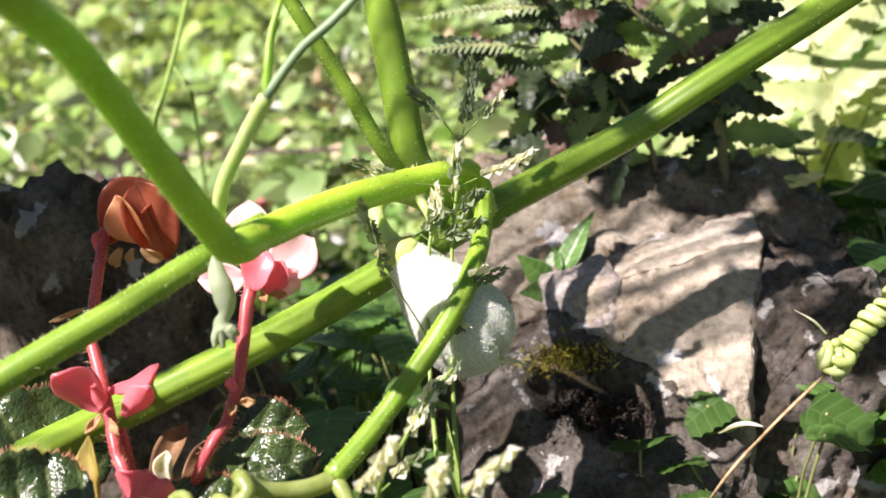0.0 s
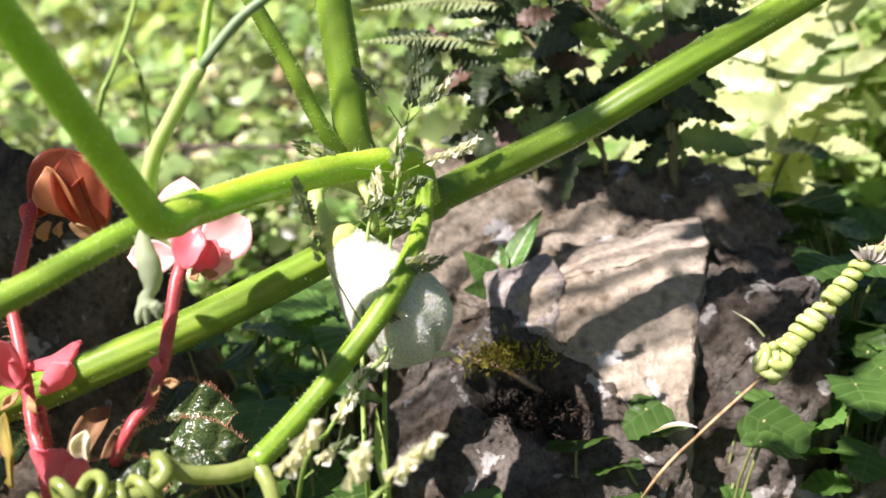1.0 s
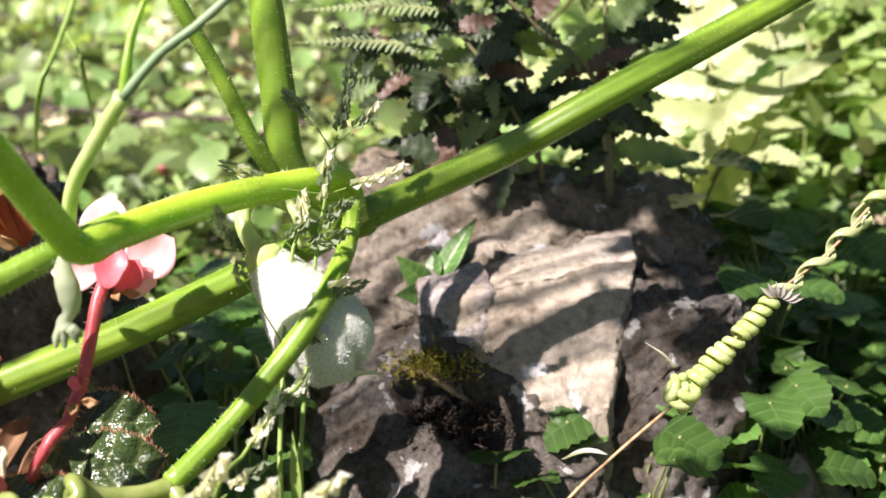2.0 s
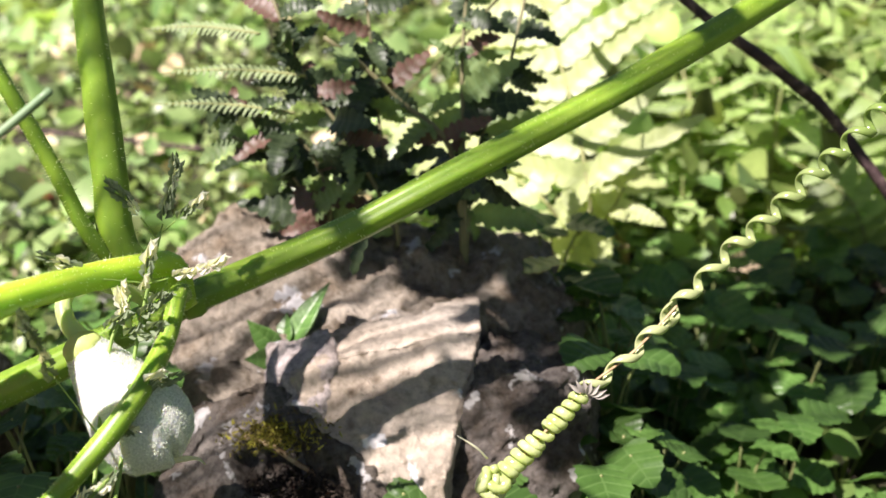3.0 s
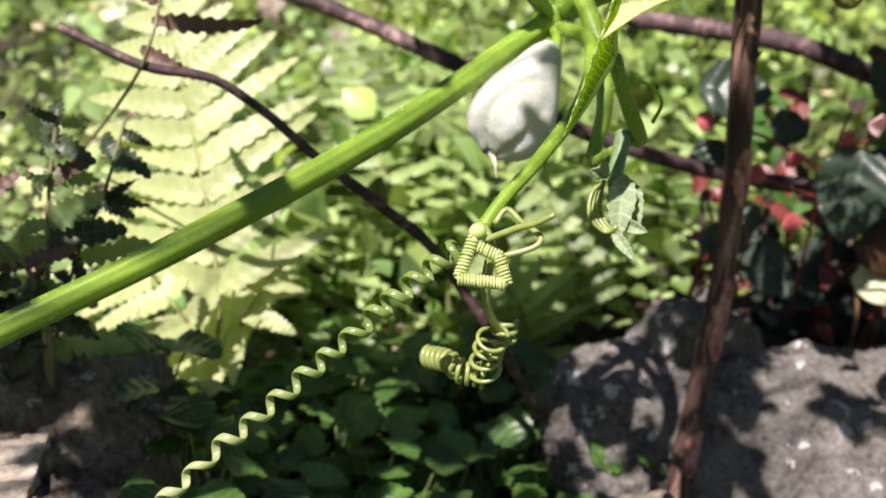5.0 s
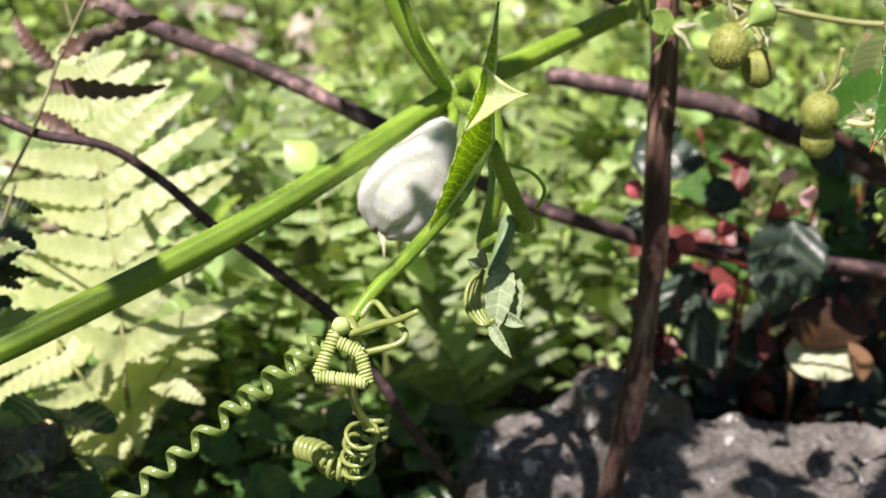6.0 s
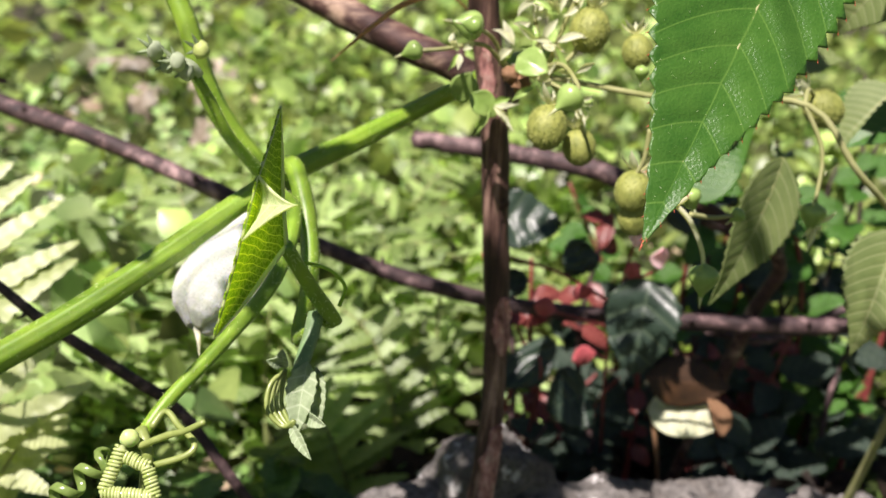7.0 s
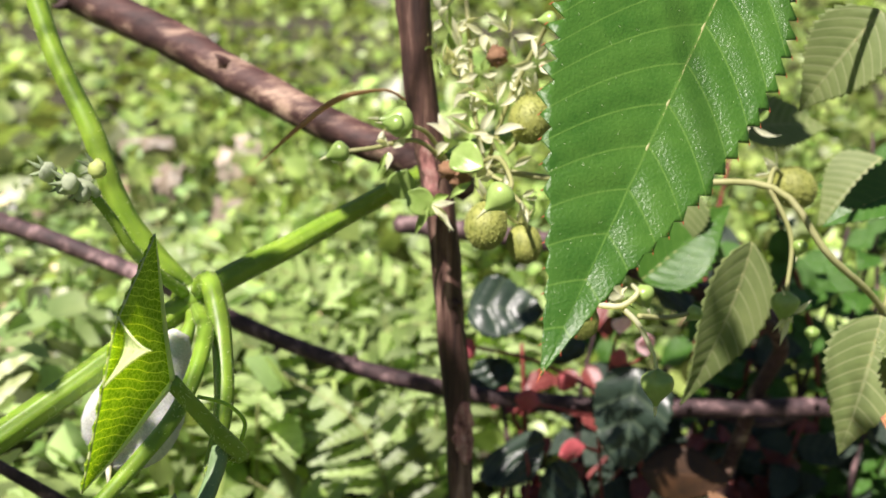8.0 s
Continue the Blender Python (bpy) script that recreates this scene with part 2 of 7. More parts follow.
def plant(name, low, high, vein=None, rough=0.45, scale=120, through=0.35, glow=None, gloss=0.5, grain=900, island=False, bump_s=0.15, per_object=0.0, deep=0.0, deep_r=0.004, net=0.0, net_mix=0.6, vein_w=1.0, bump_d=0.0004):
    """Living tissue: a mottled skin that lets some light through."""
    m, nt, b = material(name)
    col = ramp(nt, noise_at(nt, scale, 5), [(0.3, low), (0.7, high)])
    if vein:
        a = nt.nodes.new("ShaderNodeAttribute")
        a.attribute_name = "vein"
        xyz = nt.nodes.new("ShaderNodeSeparateXYZ")
        nt.links.new(a.outputs["Vector"], xyz.inputs[0])
        pp = nt.nodes.new("ShaderNodeMath")
        pp.operation = "PINGPONG"
        pp.inputs[1].default_value = 0.5
        nt.links.new(xyz.outputs[0], pp.inputs[0])
        near = []
        for src, lo, hi in ((pp.outputs[0], 0.03, 0.11), (xyz.outputs[1], 0.015, 0.06)):
            r = node(nt, "ShaderNodeMapRange")
            r.inputs["From Min"].default_value, r.inputs["From Max"].default_value = lo * vein_w, hi * vein_w
            r.inputs["To Min"].default_value, r.inputs["To Max"].default_value = 1.0, 0.0
            nt.links.new(src, r.inputs[0])
            near.append(r.outputs[0])
        mx = nt.nodes.new("ShaderNodeMath")
        mx.operation = "MAXIMUM"
        nt.links.new(near[0], mx.inputs[0])
        nt.links.new(near[1], mx.inputs[1])
        col = mix(nt, mx.outputs[0], col, vein)
    if net:
        co = nt.nodes.new("ShaderNodeTexCoord")
        vo = node(nt, "ShaderNodeTexVoronoi", Scale=net)
        vo.feature = "DISTANCE_TO_EDGE"
        nt.links.new(co.outputs["Object"], vo.inputs["Vector"])
        line = ramp(nt, vo.outputs["Distance"], [(0.04, (net_mix, net_mix, net_mix)), (0.14, (0, 0, 0))])
        col = mix(nt, line, col, vein)
    if per_object:
        oi = nt.nodes.new("ShaderNodeObjectInfo")
        hv = nt.nodes.new("ShaderNodeHueSaturation")
        ov = node(nt, "ShaderNodeMapRange")
        ov.inputs["To Min"].default_value, ov.inputs["To Max"].default_value = 1 - per_object, 1 + per_object
        nt.links.new(oi.outputs["Random"], ov.inputs[0])
        nt.links.new(ov.outputs[0], hv.inputs["Value"])
        nt.links.new(col, hv.inputs["Color"])
        col = hv.outputs[0]
    if island:
        g = nt.nodes.new("ShaderNodeNewGeometry")
        hs = nt.nodes.new("ShaderNodeHueSaturation")
        mr = node(nt, "ShaderNodeMapRange")
        mr.inputs["To Min"].default_value, mr.inputs["To Max"].default_value = 0.2, 2.3
        nt.links.new(g.outputs["Random Per Island"], mr.inputs[0])
        nt.links.new(mr.outputs[0], hs.inputs["Value"])
        mh = node(nt, "ShaderNodeMapRange")
        mh.inputs["To Min"].default_value, mh.inputs["To Max"].default_value = 0.485, 0.52
        nt.links.new(g.outputs["Random Per Island"], mh.inputs[0])
        nt.links.new(mh.outputs[0], hs.inputs["Hue"])
        nt.links.new(col, hs.inputs["Color"])
        col = hs.outputs[0]
    nt.links.new(col, b.inputs["Base Color"])
    b.inputs["Roughness"].default_value = rough
    b.inputs["Specular IOR Level"].default_value = gloss
    if deep:
        b.inputs["Subsurface Weight"].default_value = deep
        b.inputs["Subsurface Radius"].default_value = (0.8, 1.0, 0.3)
        b.inputs["Subsurface Scale"].default_value = deep_r
    bump(nt, b, noise_at(nt, grain, 3), bump_s, bump_d)
    if through:
        tr = nt.nodes.new("ShaderNodeBsdfTranslucent")
        tc = mix(nt, 1.0, col, glow or (1.0, 1.0, 0.55), "MULTIPLY")
        up = mix(nt, 1.0, tc, (1.6, 1.6, 1.6), "MULTIPLY")
        nt.links.new(up, tr.inputs[0])
        ms = nt.nodes.new("ShaderNodeMixShader")
        ms.inputs[0].default_value = through
        nt.links.new(b.outputs[0], ms.inputs[1])
        nt.links.new(tr.outputs[0], ms.inputs[2])
        nt.links.new(ms.outputs[0], nt.nodes["Material Output"].inputs[0])
    return m


def stone(name, dark, mid, light, spots=(0.66, 0.64, 0.62), scale=18, relief=0.008, stains=0.8, speckle=0.85):
    """Weathered limestone: broad tints, stains, pits, grain and pale lichen."""
    m, nt, b = material(name)
    base = ramp(nt, noise_at(nt, scale, 8, 0.7), [(0.3, dark), (0.5, mid), (0.7, light)])
    stain = ramp(nt, noise_at(nt, scale * 2.2, 6, 0.7, (1, 1.3, 0.8)), [(0.38, (0.50, 0.42, 0.33)), (0.56, (1, 1, 1))])
    base = mix(nt, stains, base, stain, "MULTIPLY")
    grain = ramp(nt, noise_at(nt, scale * 16, 6, 0.75), [(0.34, (0.45, 0.43, 0.40)), (0.52, (1, 1, 1)), (0.7, (1.25, 1.22, 1.18))])
    base = mix(nt, speckle, base, grain, "MULTIPLY")
    co = nt.nodes.new("ShaderNodeTexCoord")
    cells = node(nt, "ShaderNodeTexVoronoi", Scale=scale * 7)
    nt.links.new(co.outputs["Object"], cells.inputs["Vector"])
    pits = ramp(nt, cells.outputs["Distance"], [(0.10, (0.3, 0.27, 0.23)), (0.30, (1, 1, 1))])
    some = ramp(nt, noise_at(nt, scale * 1.6, 3), [(0.48, (0, 0, 0)), (0.6, (1, 1, 1))])
    base = mix(nt, some, base, mix(nt, 1.0, base, pits, "MULTIPLY"))
    lich = ramp(nt, noise_at(nt, scale * 3.4, 4, 0.55), [(0.625, (0, 0, 0)), (0.65, (1, 1, 1))])
    base = mix(nt, lich, base, spots)
    nt.links.new(base, b.inputs["Base Color"])
    b.inputs["Roughness"].default_value = 0.92
    b.inputs["Specular IOR Level"].default_value = 0.25
    h = mix(nt, 0.45, noise_at(nt, scale * 5, 9, 0.72), noise_at(nt, scale * 22, 6, 0.75))
    bump(nt, b, h, 1.0, relief)
    return m


def bark(name, dark, mid, light, along=(1, 1, 0.06), scale=160, rough=0.7):
    m, nt, b = material(name)
    col = ramp(nt, noise_at(nt, scale, 6, 0.65, along), [(0.32, dark), (0.52, mid), (0.7, light)])
    patch = ramp(nt, noise_at(nt, scale * 0.35, 3), [(0.4, (0.5, 0.45, 0.45)), (0.62, (1, 1, 1))])
    col = mix(nt, 0.8, col, patch, "MULTIPLY")
    nt.links.new(col, b.inputs["Base Color"])
    b.inputs["Roughness"].default_value = rough
    bump(nt, b, noise_at(nt, scale * 1.4, 6, 0.7, along), 0.6, 0.0015)
    return m


STEM = plant("vine_stem_skin", (0.15, 0.27, 0.022), (0.25, 0.375, 0.042), rough=0.40, scale=80, through=0.0, grain=1500, deep=0.9)
STEM_LIME = plant("young_stalk_skin", (0.30, 0.46, 0.03), (0.40, 0.56, 0.055), rough=0.4, scale=80, through=0.0, grain=1500, deep=1.0, deep_r=0.009)
TENDRIL_PALE = plant("hardened_tendril_skin", (0.40, 0.50, 0.13), (0.70, 0.74, 0.42), rough=0.13, scale=320, through=0.3, gloss=1.0)
STEM_PALE = plant("pale_stem_skin", (0.40, 0.50, 0.18), (0.54, 0.63, 0.29), rough=0.4, scale=90, through=0.0, deep=0.7)
HAIR = plant("plant_hair", (0.62, 0.70, 0.45), (0.78, 0.84, 0.62), rough=0.5, through=0.4, bump_s=0)
TENDRIL = plant("tendril_skin", (0.24, 0.31, 0.07), (0.42, 0.48, 0.17), rough=0.28, scale=260, through=0.3, gloss=0.75)
GOURD = plant("gourd_skin", (0.58, 0.62, 0.53), (0.90, 0.92, 0.86), rough=0.95, scale=1700, through=0.0, deep=0.4, deep_r=0.006, gloss=0.05, grain=2600, bump_s=1.0, bump_d=0.0007)
FUZZ = plant("gourd_fuzz", (0.74, 0.78, 0.68), (0.86, 0.88, 0.80), rough=0.8, through=0.4, glow=(1, 1, 0.95), bump_s=0)
GOURD_TOP = plant("gourd_crown_skin", (0.42, 0.52, 0.12), (0.58, 0.64, 0.24), rough=0.6, through=0.1)
YLEAF = plant("young_vine_leaf_skin", (0.19, 0.32, 0.02), (0.30, 0.44, 0.04), vein=(0.66, 0.72, 0.22), rough=0.42, scale=300, through=0.7, glow=(1, 1, 0.3), net=700, net_mix=0.45, vein_w=0.8)
LOBE = plant("pale_lobe_skin", (0.50, 0.60, 0.28), (0.66, 0.73, 0.42), vein=(0.78, 0.82, 0.55), rough=0.45, scale=300, through=0.4, net=900, net_mix=0.5)
BUDSKIN = plant("felted_bud_skin", (0.24, 0.32, 0.17), (0.44, 0.52, 0.33), vein=(0.46, 0.53, 0.36), rough=0.8, through=0.3, scale=300, grain=2500, bump_s=0.8)
BRAMBLE = plant("bramble_leaf_skin", (0.034, 0.110, 0.013), (0.064, 0.160, 0.022), vein=(0.095, 0.20, 0.033), rough=0.30, scale=90, through=0.16, gloss=0.42, grain=1300, bump_s=0.6, net=650, net_mix=0.12, vein_w=0.32)
BRAMBLE2 = plant("bramble_leaf_underside", (0.17, 0.235, 0.075), (0.26, 0.32, 0.12), vein=(0.32, 0.37, 0.17), rough=0.6, scale=70, through=0.4)
TOOTH = plant("red_tooth_skin", (0.35, 0.06, 0.03), (0.5, 0.12, 0.05), through=0.2)
BERRY = plant("unripe_berry_skin", (0.19, 0.22, 0.045), (0.37, 0.39, 0.10), rough=0.5, scale=400, through=0.05, grain=2500, bump_s=0.6)
BUDGREEN = plant("green_bud_skin", (0.24, 0.38, 0.08), (0.38, 0.52, 0.16), rough=0.3, scale=120, through=0.15, gloss=0.6)
SEPAL = plant("sepal_skin", (0.54, 0.56, 0.36), (0.74, 0.74, 0.56), rough=0.7, through=0.4)
BROWNBIT = plant("withered_skin", (0.16, 0.08, 0.035), (0.30, 0.17, 0.09), rough=0.8, through=0.1)
BROWNLEAF = plant("brown_dying_leaf_skin", (0.022, 0.013, 0.007), (0.10, 0.045, 0.016), vein=(0.09, 0.045, 0.02), rough=0.5, scale=60, through=0.3, glow=(1, 0.7, 0.4))
STIPULE = plant("gold_stipule_skin", (0.34, 0.30, 0.06), (0.58, 0.48, 0.16), rough=0.5, scale=200, through=0.45, glow=(1, 0.95, 0.5))
YELLOW = plant("yellow_petal_skin", (0.72, 0.62, 0.03), (0.82, 0.74, 0.10), rough=0.45, scale=90, through=0.45, glow=(1, 0.95, 0.3))
PEDICEL = plant("stalk_skin", (0.28, 0.30, 0.10), (0.42, 0.42, 0.20), rough=0.6, through=0.15)
RED = plant("begonia_stem_skin", (0.40, 0.045, 0.06), (0.58, 0.11, 0.12), rough=0.4, scale=120, through=0.0, deep=0.4)
REDHAIR = plant("begonia_bristle", (0.70, 0.36, 0.26), (0.85, 0.58, 0.45), rough=0.5, through=0.35, bump_s=0)
PINK = plant("pink_petal_skin", (0.70, 0.15, 0.20), (0.82, 0.30, 0.35), vein=(0.74, 0.2, 0.25), rough=0.32, scale=90, through=0.35, glow=(1, 0.75, 0.75))
PALEPINK = plant("pale_petal_skin", (0.84, 0.56, 0.58), (0.90, 0.75, 0.75), rough=0.45, scale=60, through=0.35, glow=(1, 0.88, 0.9))
ORANGE = plant("winged_pod_skin", (0.36, 0.085, 0.05), (0.54, 0.21, 0.11), vein=(0.3, 0.07, 0.04), rough=0.36, scale=140, through=0.5, glow=(1, 0.72, 0.5), grain=500)
PODGOLD = plant("inner_pod_skin", (0.50, 0.23, 0.10), (0.68, 0.42, 0.22), vein=(0.44, 0.17, 0.08), rough=0.45, scale=160, through=0.5, glow=(1, 0.8, 0.5))
TAN = plant("dry_bract_skin", (0.42, 0.25, 0.11), (0.60, 0.42, 0.24), rough=0.7, scale=160, through=0.4, glow=(1, 0.9, 0.6))
BEGLEAF = plant("begonia_leaf_skin", (0.02, 0.042, 0.014), (0.06, 0.095, 0.028), vein=(0.09, 0.12, 0.04), rough=0.2, scale=110, through=0.12, gloss=0.7, grain=380, bump_s=1.0, bump_d=0.0012)
# naturally dark leaf, darkened further with the shade of the undergrowth
BEGLEAF_SHADED = plant("shaded_dark_leaf_skin", (0.018, 0.032, 0.022), (0.036, 0.06, 0.04), vein=(0.055, 0.08, 0.05), rough=0.36, scale=80, through=0.05, gloss=0.4, grain=260, bump_s=0.8)
DEADLEAF = plant("bleached_leaf_skin", (0.40, 0.44, 0.27), (0.78, 0.77, 0.64), vein=(0.55, 0.55, 0.35), rough=0.6, scale=70, through=0.3)
RUSTLEAF = plant("rust_leaf_skin", (0.36, 0.12, 0.09), (0.78, 0.55, 0.20), vein=(0.58, 0.28, 0.17), rough=0.58, scale=110, through=0.3, glow=(1, 0.85, 0.65))
GRASS = plant("grass_stalk_skin", (0.22, 0.36, 0.07), (0.36, 0.48, 0.14), rough=0.45, through=0.25)
SPIKE = plant("grass_spikelet_skin", (0.10, 0.15, 0.08), (0.30, 0.35, 0.22), rough=0.65, scale=420, through=0.3)
SPIKE_PALE = plant("ripe_spikelet_skin", (0.64, 0.63, 0.54), (0.85, 0.84, 0.78), rough=0.7, scale=400, through=0.4)
STRAW = plant("straw_skin", (0.30, 0.17, 0.08), (0.66, 0.50, 0.30), rough=0.6, scale=300, through=0.1)
GREYBIT = plant("grey_withered_skin", (0.30, 0.27, 0.24), (0.48, 0.44, 0.40), rough=0.8, through=0.1)
FERN = plant("fern_pinna_skin", (0.40, 0.47, 0.19), (0.60, 0.65, 0.34), vein=(0.46, 0.52, 0.22), rough=0.42, scale=60, through=0.4, glow=(1, 1, 0.6))
FERN_FAR = plant("soft_fern_skin", (0.17, 0.26, 0.07), (0.30, 0.39, 0.14), rough=0.45, scale=60, through=0.4, per_object=0.5)
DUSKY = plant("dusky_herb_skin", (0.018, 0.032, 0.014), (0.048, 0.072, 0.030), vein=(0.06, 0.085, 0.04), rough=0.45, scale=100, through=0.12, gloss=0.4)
# the same herb with sunlight put into the leaf colour
DUSKY_LIT = plant("sunlit_herb_skin", (0.14, 0.22, 0.075), (0.25, 0.33, 0.14), vein=(0.2, 0.30, 0.13), rough=0.5, scale=100, through=0.3)
DUSKY_STEM = plant("herb_stem_skin", (0.12, 0.11, 0.05), (0.26, 0.24, 0.12), rough=0.6, scale=120, through=0.05)
HERB = plant("creeping_herb_skin", (0.05, 0.115, 0.024), (0.105, 0.21, 0.045), vein=(0.12, 0.22, 0.06), rough=0.36, scale=90, through=0.3, gloss=0.5, per_object=0.45)
HERB_STUFF = plant("ground_cover_skin", (0.055, 0.105, 0.025), (0.14, 0.21, 0.055), rough=0.4, scale=14, through=0.35, island=True, bump_s=0)
# the glare of sun on the left lawn is put into this paler colour
LAWN_PALE = plant("sunlit_lawn_skin", (0.07, 0.125, 0.03), (0.40, 0.46, 0.20), rough=0.36, scale=16, through=0.35, glow=(1, 1, 0.75), island=True, bump_s=0)
LAWN = plant("lawn_leaf_skin", (0.035, 0.078, 0.014), (0.38, 0.46, 0.14), rough=0.36, scale=14, through=0.38, glow=(1, 1, 0.6), island=True, bump_s=0)
# near-black litter: the shade of hollow and undergrowth is in this colour
LITTER_DARK = plant("shade_dark_litter_skin", (0.012, 0.008, 0.006), (0.05, 0.032, 0.02), rough=0.9, scale=300, through=0.0)
WEED = plant("broad_weed_skin", (0.08, 0.145, 0.04), (0.30, 0.38, 0.16), rough=0.34, scale=12, through=0.35, glow=(1, 1, 0.7), island=True, bump_s=0)
LITTER = plant("dry_litter_skin", (0.30, 0.21, 0.12), (0.55, 0.45, 0.32), rough=0.8, scale=20, through=0.1, island=True, bump_s=0)
HERB_STEM = plant("herb_stalk_skin", (0.16, 0.22, 0.06), (0.28, 0.28, 0.12), rough=0.6, through=0.1)
MOSS = plant("moss_skin", (0.13, 0.11, 0.015), (0.30, 0.25, 0.045), rough=0.8, scale=300, through=0.2, island=True, bump_s=0)
VLEAF = plant("vine_leaf_skin", (0.07, 0.17, 0.02), (0.13, 0.26, 0.04), vein=(0.3, 0.4, 0.12), rough=0.5, scale=40, through=0.25)
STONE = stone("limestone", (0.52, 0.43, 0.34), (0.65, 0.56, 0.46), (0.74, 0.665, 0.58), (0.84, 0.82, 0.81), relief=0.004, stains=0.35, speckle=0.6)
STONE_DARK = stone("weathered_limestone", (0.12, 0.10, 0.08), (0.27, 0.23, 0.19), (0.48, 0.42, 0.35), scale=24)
STONE_GREY = stone("grey_limestone", (0.31, 0.26, 0.20), (0.52, 0.45, 0.365), (0.66, 0.59, 0.50), (0.80, 0.78, 0.78), scale=20)
CANE = bark("cane_bark", (0.03, 0.018, 0.02), (0.085, 0.05, 0.05), (0.40, 0.27, 0.26), along=(1, 1, 1), scale=110)
THICKCANE = bark("old_cane_bark", (0.028, 0.011, 0.010), (0.085, 0.038, 0.03), (0.48, 0.34, 0.24), along=(0.25, 1, 1), scale=120)
STAKE = bark("split_cane_wood", (0.026, 0.011, 0.009), (0.12, 0.060, 0.044), (0.50, 0.33, 0.25), along=(1, 1, 0.07), scale=230)
SCALY = bark("scaly_pink_bark", (0.12, 0.04, 0.04), (0.50, 0.24, 0.21), (0.76, 0.55, 0.46), along=(1, 1, 0.5), scale=330)


DUSKY_RED = plant("bronze_herb_skin", (0.08, 0.045, 0.03), (0.17, 0.09, 0.07), vein=(0.12, 0.09, 0.06), rough=0.5, scale=100, through=0.15)
WEED_LEAF = plant("meadow_weed_skin", (0.20, 0.32, 0.09), (0.44, 0.54, 0.24), vein=(0.46, 0.55, 0.28), rough=0.33, scale=40, through=0.4, glow=(1, 1, 0.7), per_object=0.55)
RED_DARK = plant("dark_red_stem_skin", (0.16, 0.03, 0.03), (0.30, 0.07, 0.06), rough=0.45, scale=120, through=0.1)
# limestone with the shade of the block's right side put into its colour
STONE_DIM = stone("shade_dimmed_limestone", (0.10, 0.086, 0.076), (0.22, 0.195, 0.175), (0.40, 0.365, 0.33), (0.66, 0.64, 0.62), scale=24, relief=0.006)
# grey limestone made darker in place of the shade over the long rock
STONE_SHADED = stone("shaded_grey_limestone", (0.13, 0.12, 0.11), (0.24, 0.225, 0.21), (0.40, 0.375, 0.35), (0.70, 0.68, 0.66), scale=22, relief=0.005, stains=0.5)
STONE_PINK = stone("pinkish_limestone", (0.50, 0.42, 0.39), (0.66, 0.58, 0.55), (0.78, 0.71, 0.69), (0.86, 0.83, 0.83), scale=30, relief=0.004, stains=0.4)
# albedo lowered so that the low slab reads as lying in shade
STONE_LOW = stone("low_shaded_limestone", (0.115, 0.10, 0.088), (0.23, 0.205, 0.18), (0.38, 0.345, 0.31), (0.70, 0.68, 0.66), scale=26, relief=0.006)

REDLEAF = plant("dark_red_leaf_skin", (0.10, 0.022, 0.02), (0.26, 0.06, 0.05), vein=(0.3, 0.1, 0.08), rough=0.35, scale=90, through=0.2, glow=(1, 0.6, 0.5))


def long_tendril():
    """Deep green and glassy near the shoot, paler towards its far end."""
    m = plant("long_tendril_skin", (0.16, 0.25, 0.05), (0.30, 0.40, 0.12), rough=0.22, scale=260, through=0.35, gloss=0.8)
    nt = m.node_tree
    g = nt.nodes.new("ShaderNodeNewGeometry")
    xyz = nt.nodes.new("ShaderNodeSeparateXYZ")
    nt.links.new(g.outputs["Position"], xyz.inputs[0])
    r = node(nt, "ShaderNodeMapRange")
    r.inputs["From Min"].default_value, r.inputs["From Max"].default_value = 0.17, 0.11
    nt.links.new(xyz.outputs[0], r.inputs[0])
    b = nt.nodes["Principled BSDF"]
    old = b.inputs["Base Color"].links[0].from_socket
    nt.links.new(mix(nt, r.outputs[0], old, (0.58, 0.62, 0.32)), b.inputs["Base Color"])
    return m


TENDRIL_LONG = long_tendril()
# a darker copy of the pink petal, with shade put into the colour
PINK_SHADED = plant("shaded_petal_skin", (0.42, 0.08, 0.09), (0.58, 0.16, 0.17), rough=0.4, scale=90, through=0.3, glow=(1, 0.7, 0.7))
FROND = plant("pale_frond_skin", (0.26, 0.34, 0.17), (0.38, 0.46, 0.26), rough=0.6, scale=100, through=0.4)
# ---- ground and stones ----
def soil():
    m, nt, b = material("soil_and_litter")
    col = ramp(nt, noise_at(nt, 9, 8, 0.7), [(0.32, (0.02, 0.017, 0.011)), (0.52, (0.06, 0.05, 0.03)), (0.64, (0.08, 0.085, 0.03)), (0.78, (0.28, 0.22, 0.16))])
    nt.links.new(col, b.inputs["Base Color"])
    b.inputs["Roughness"].default_value = 0.95
    bump(nt, b, noise_at(nt, 60, 8, 0.7), 0.8, 0.02)
    return m


def ground_sheet():
    vs, fs = [], []
    ring = [0.0] + [0.12 * 1.22 ** k for k in range(46)]
    sides = 72
    for i, r in enumerate(ring):
        for k in range(sides):
            a = 2 * math.pi * k / sides
            x, y = 0.15 + r * math.cos(a), 0.5 + r * math.sin(a)
            z = 0.02 * noise.fractal(Vector((x * 3, y * 3, 0)), 1, 2, 3) * min(1, r * 2) - 0.005
            vs.append((x, y, z))
    for i in range(len(ring) - 1):
        for k in range(sides):
            a, b = i * sides + k, i * sides + (k + 1) % sides
            fs.append((a, b, b + sides, a + sides))
    ob = part("ground", (vs, fs), soil())
    return tagged(ob, "bare brown soil with litter under low green plants", "ground", kind="structure")


ground_sheet()


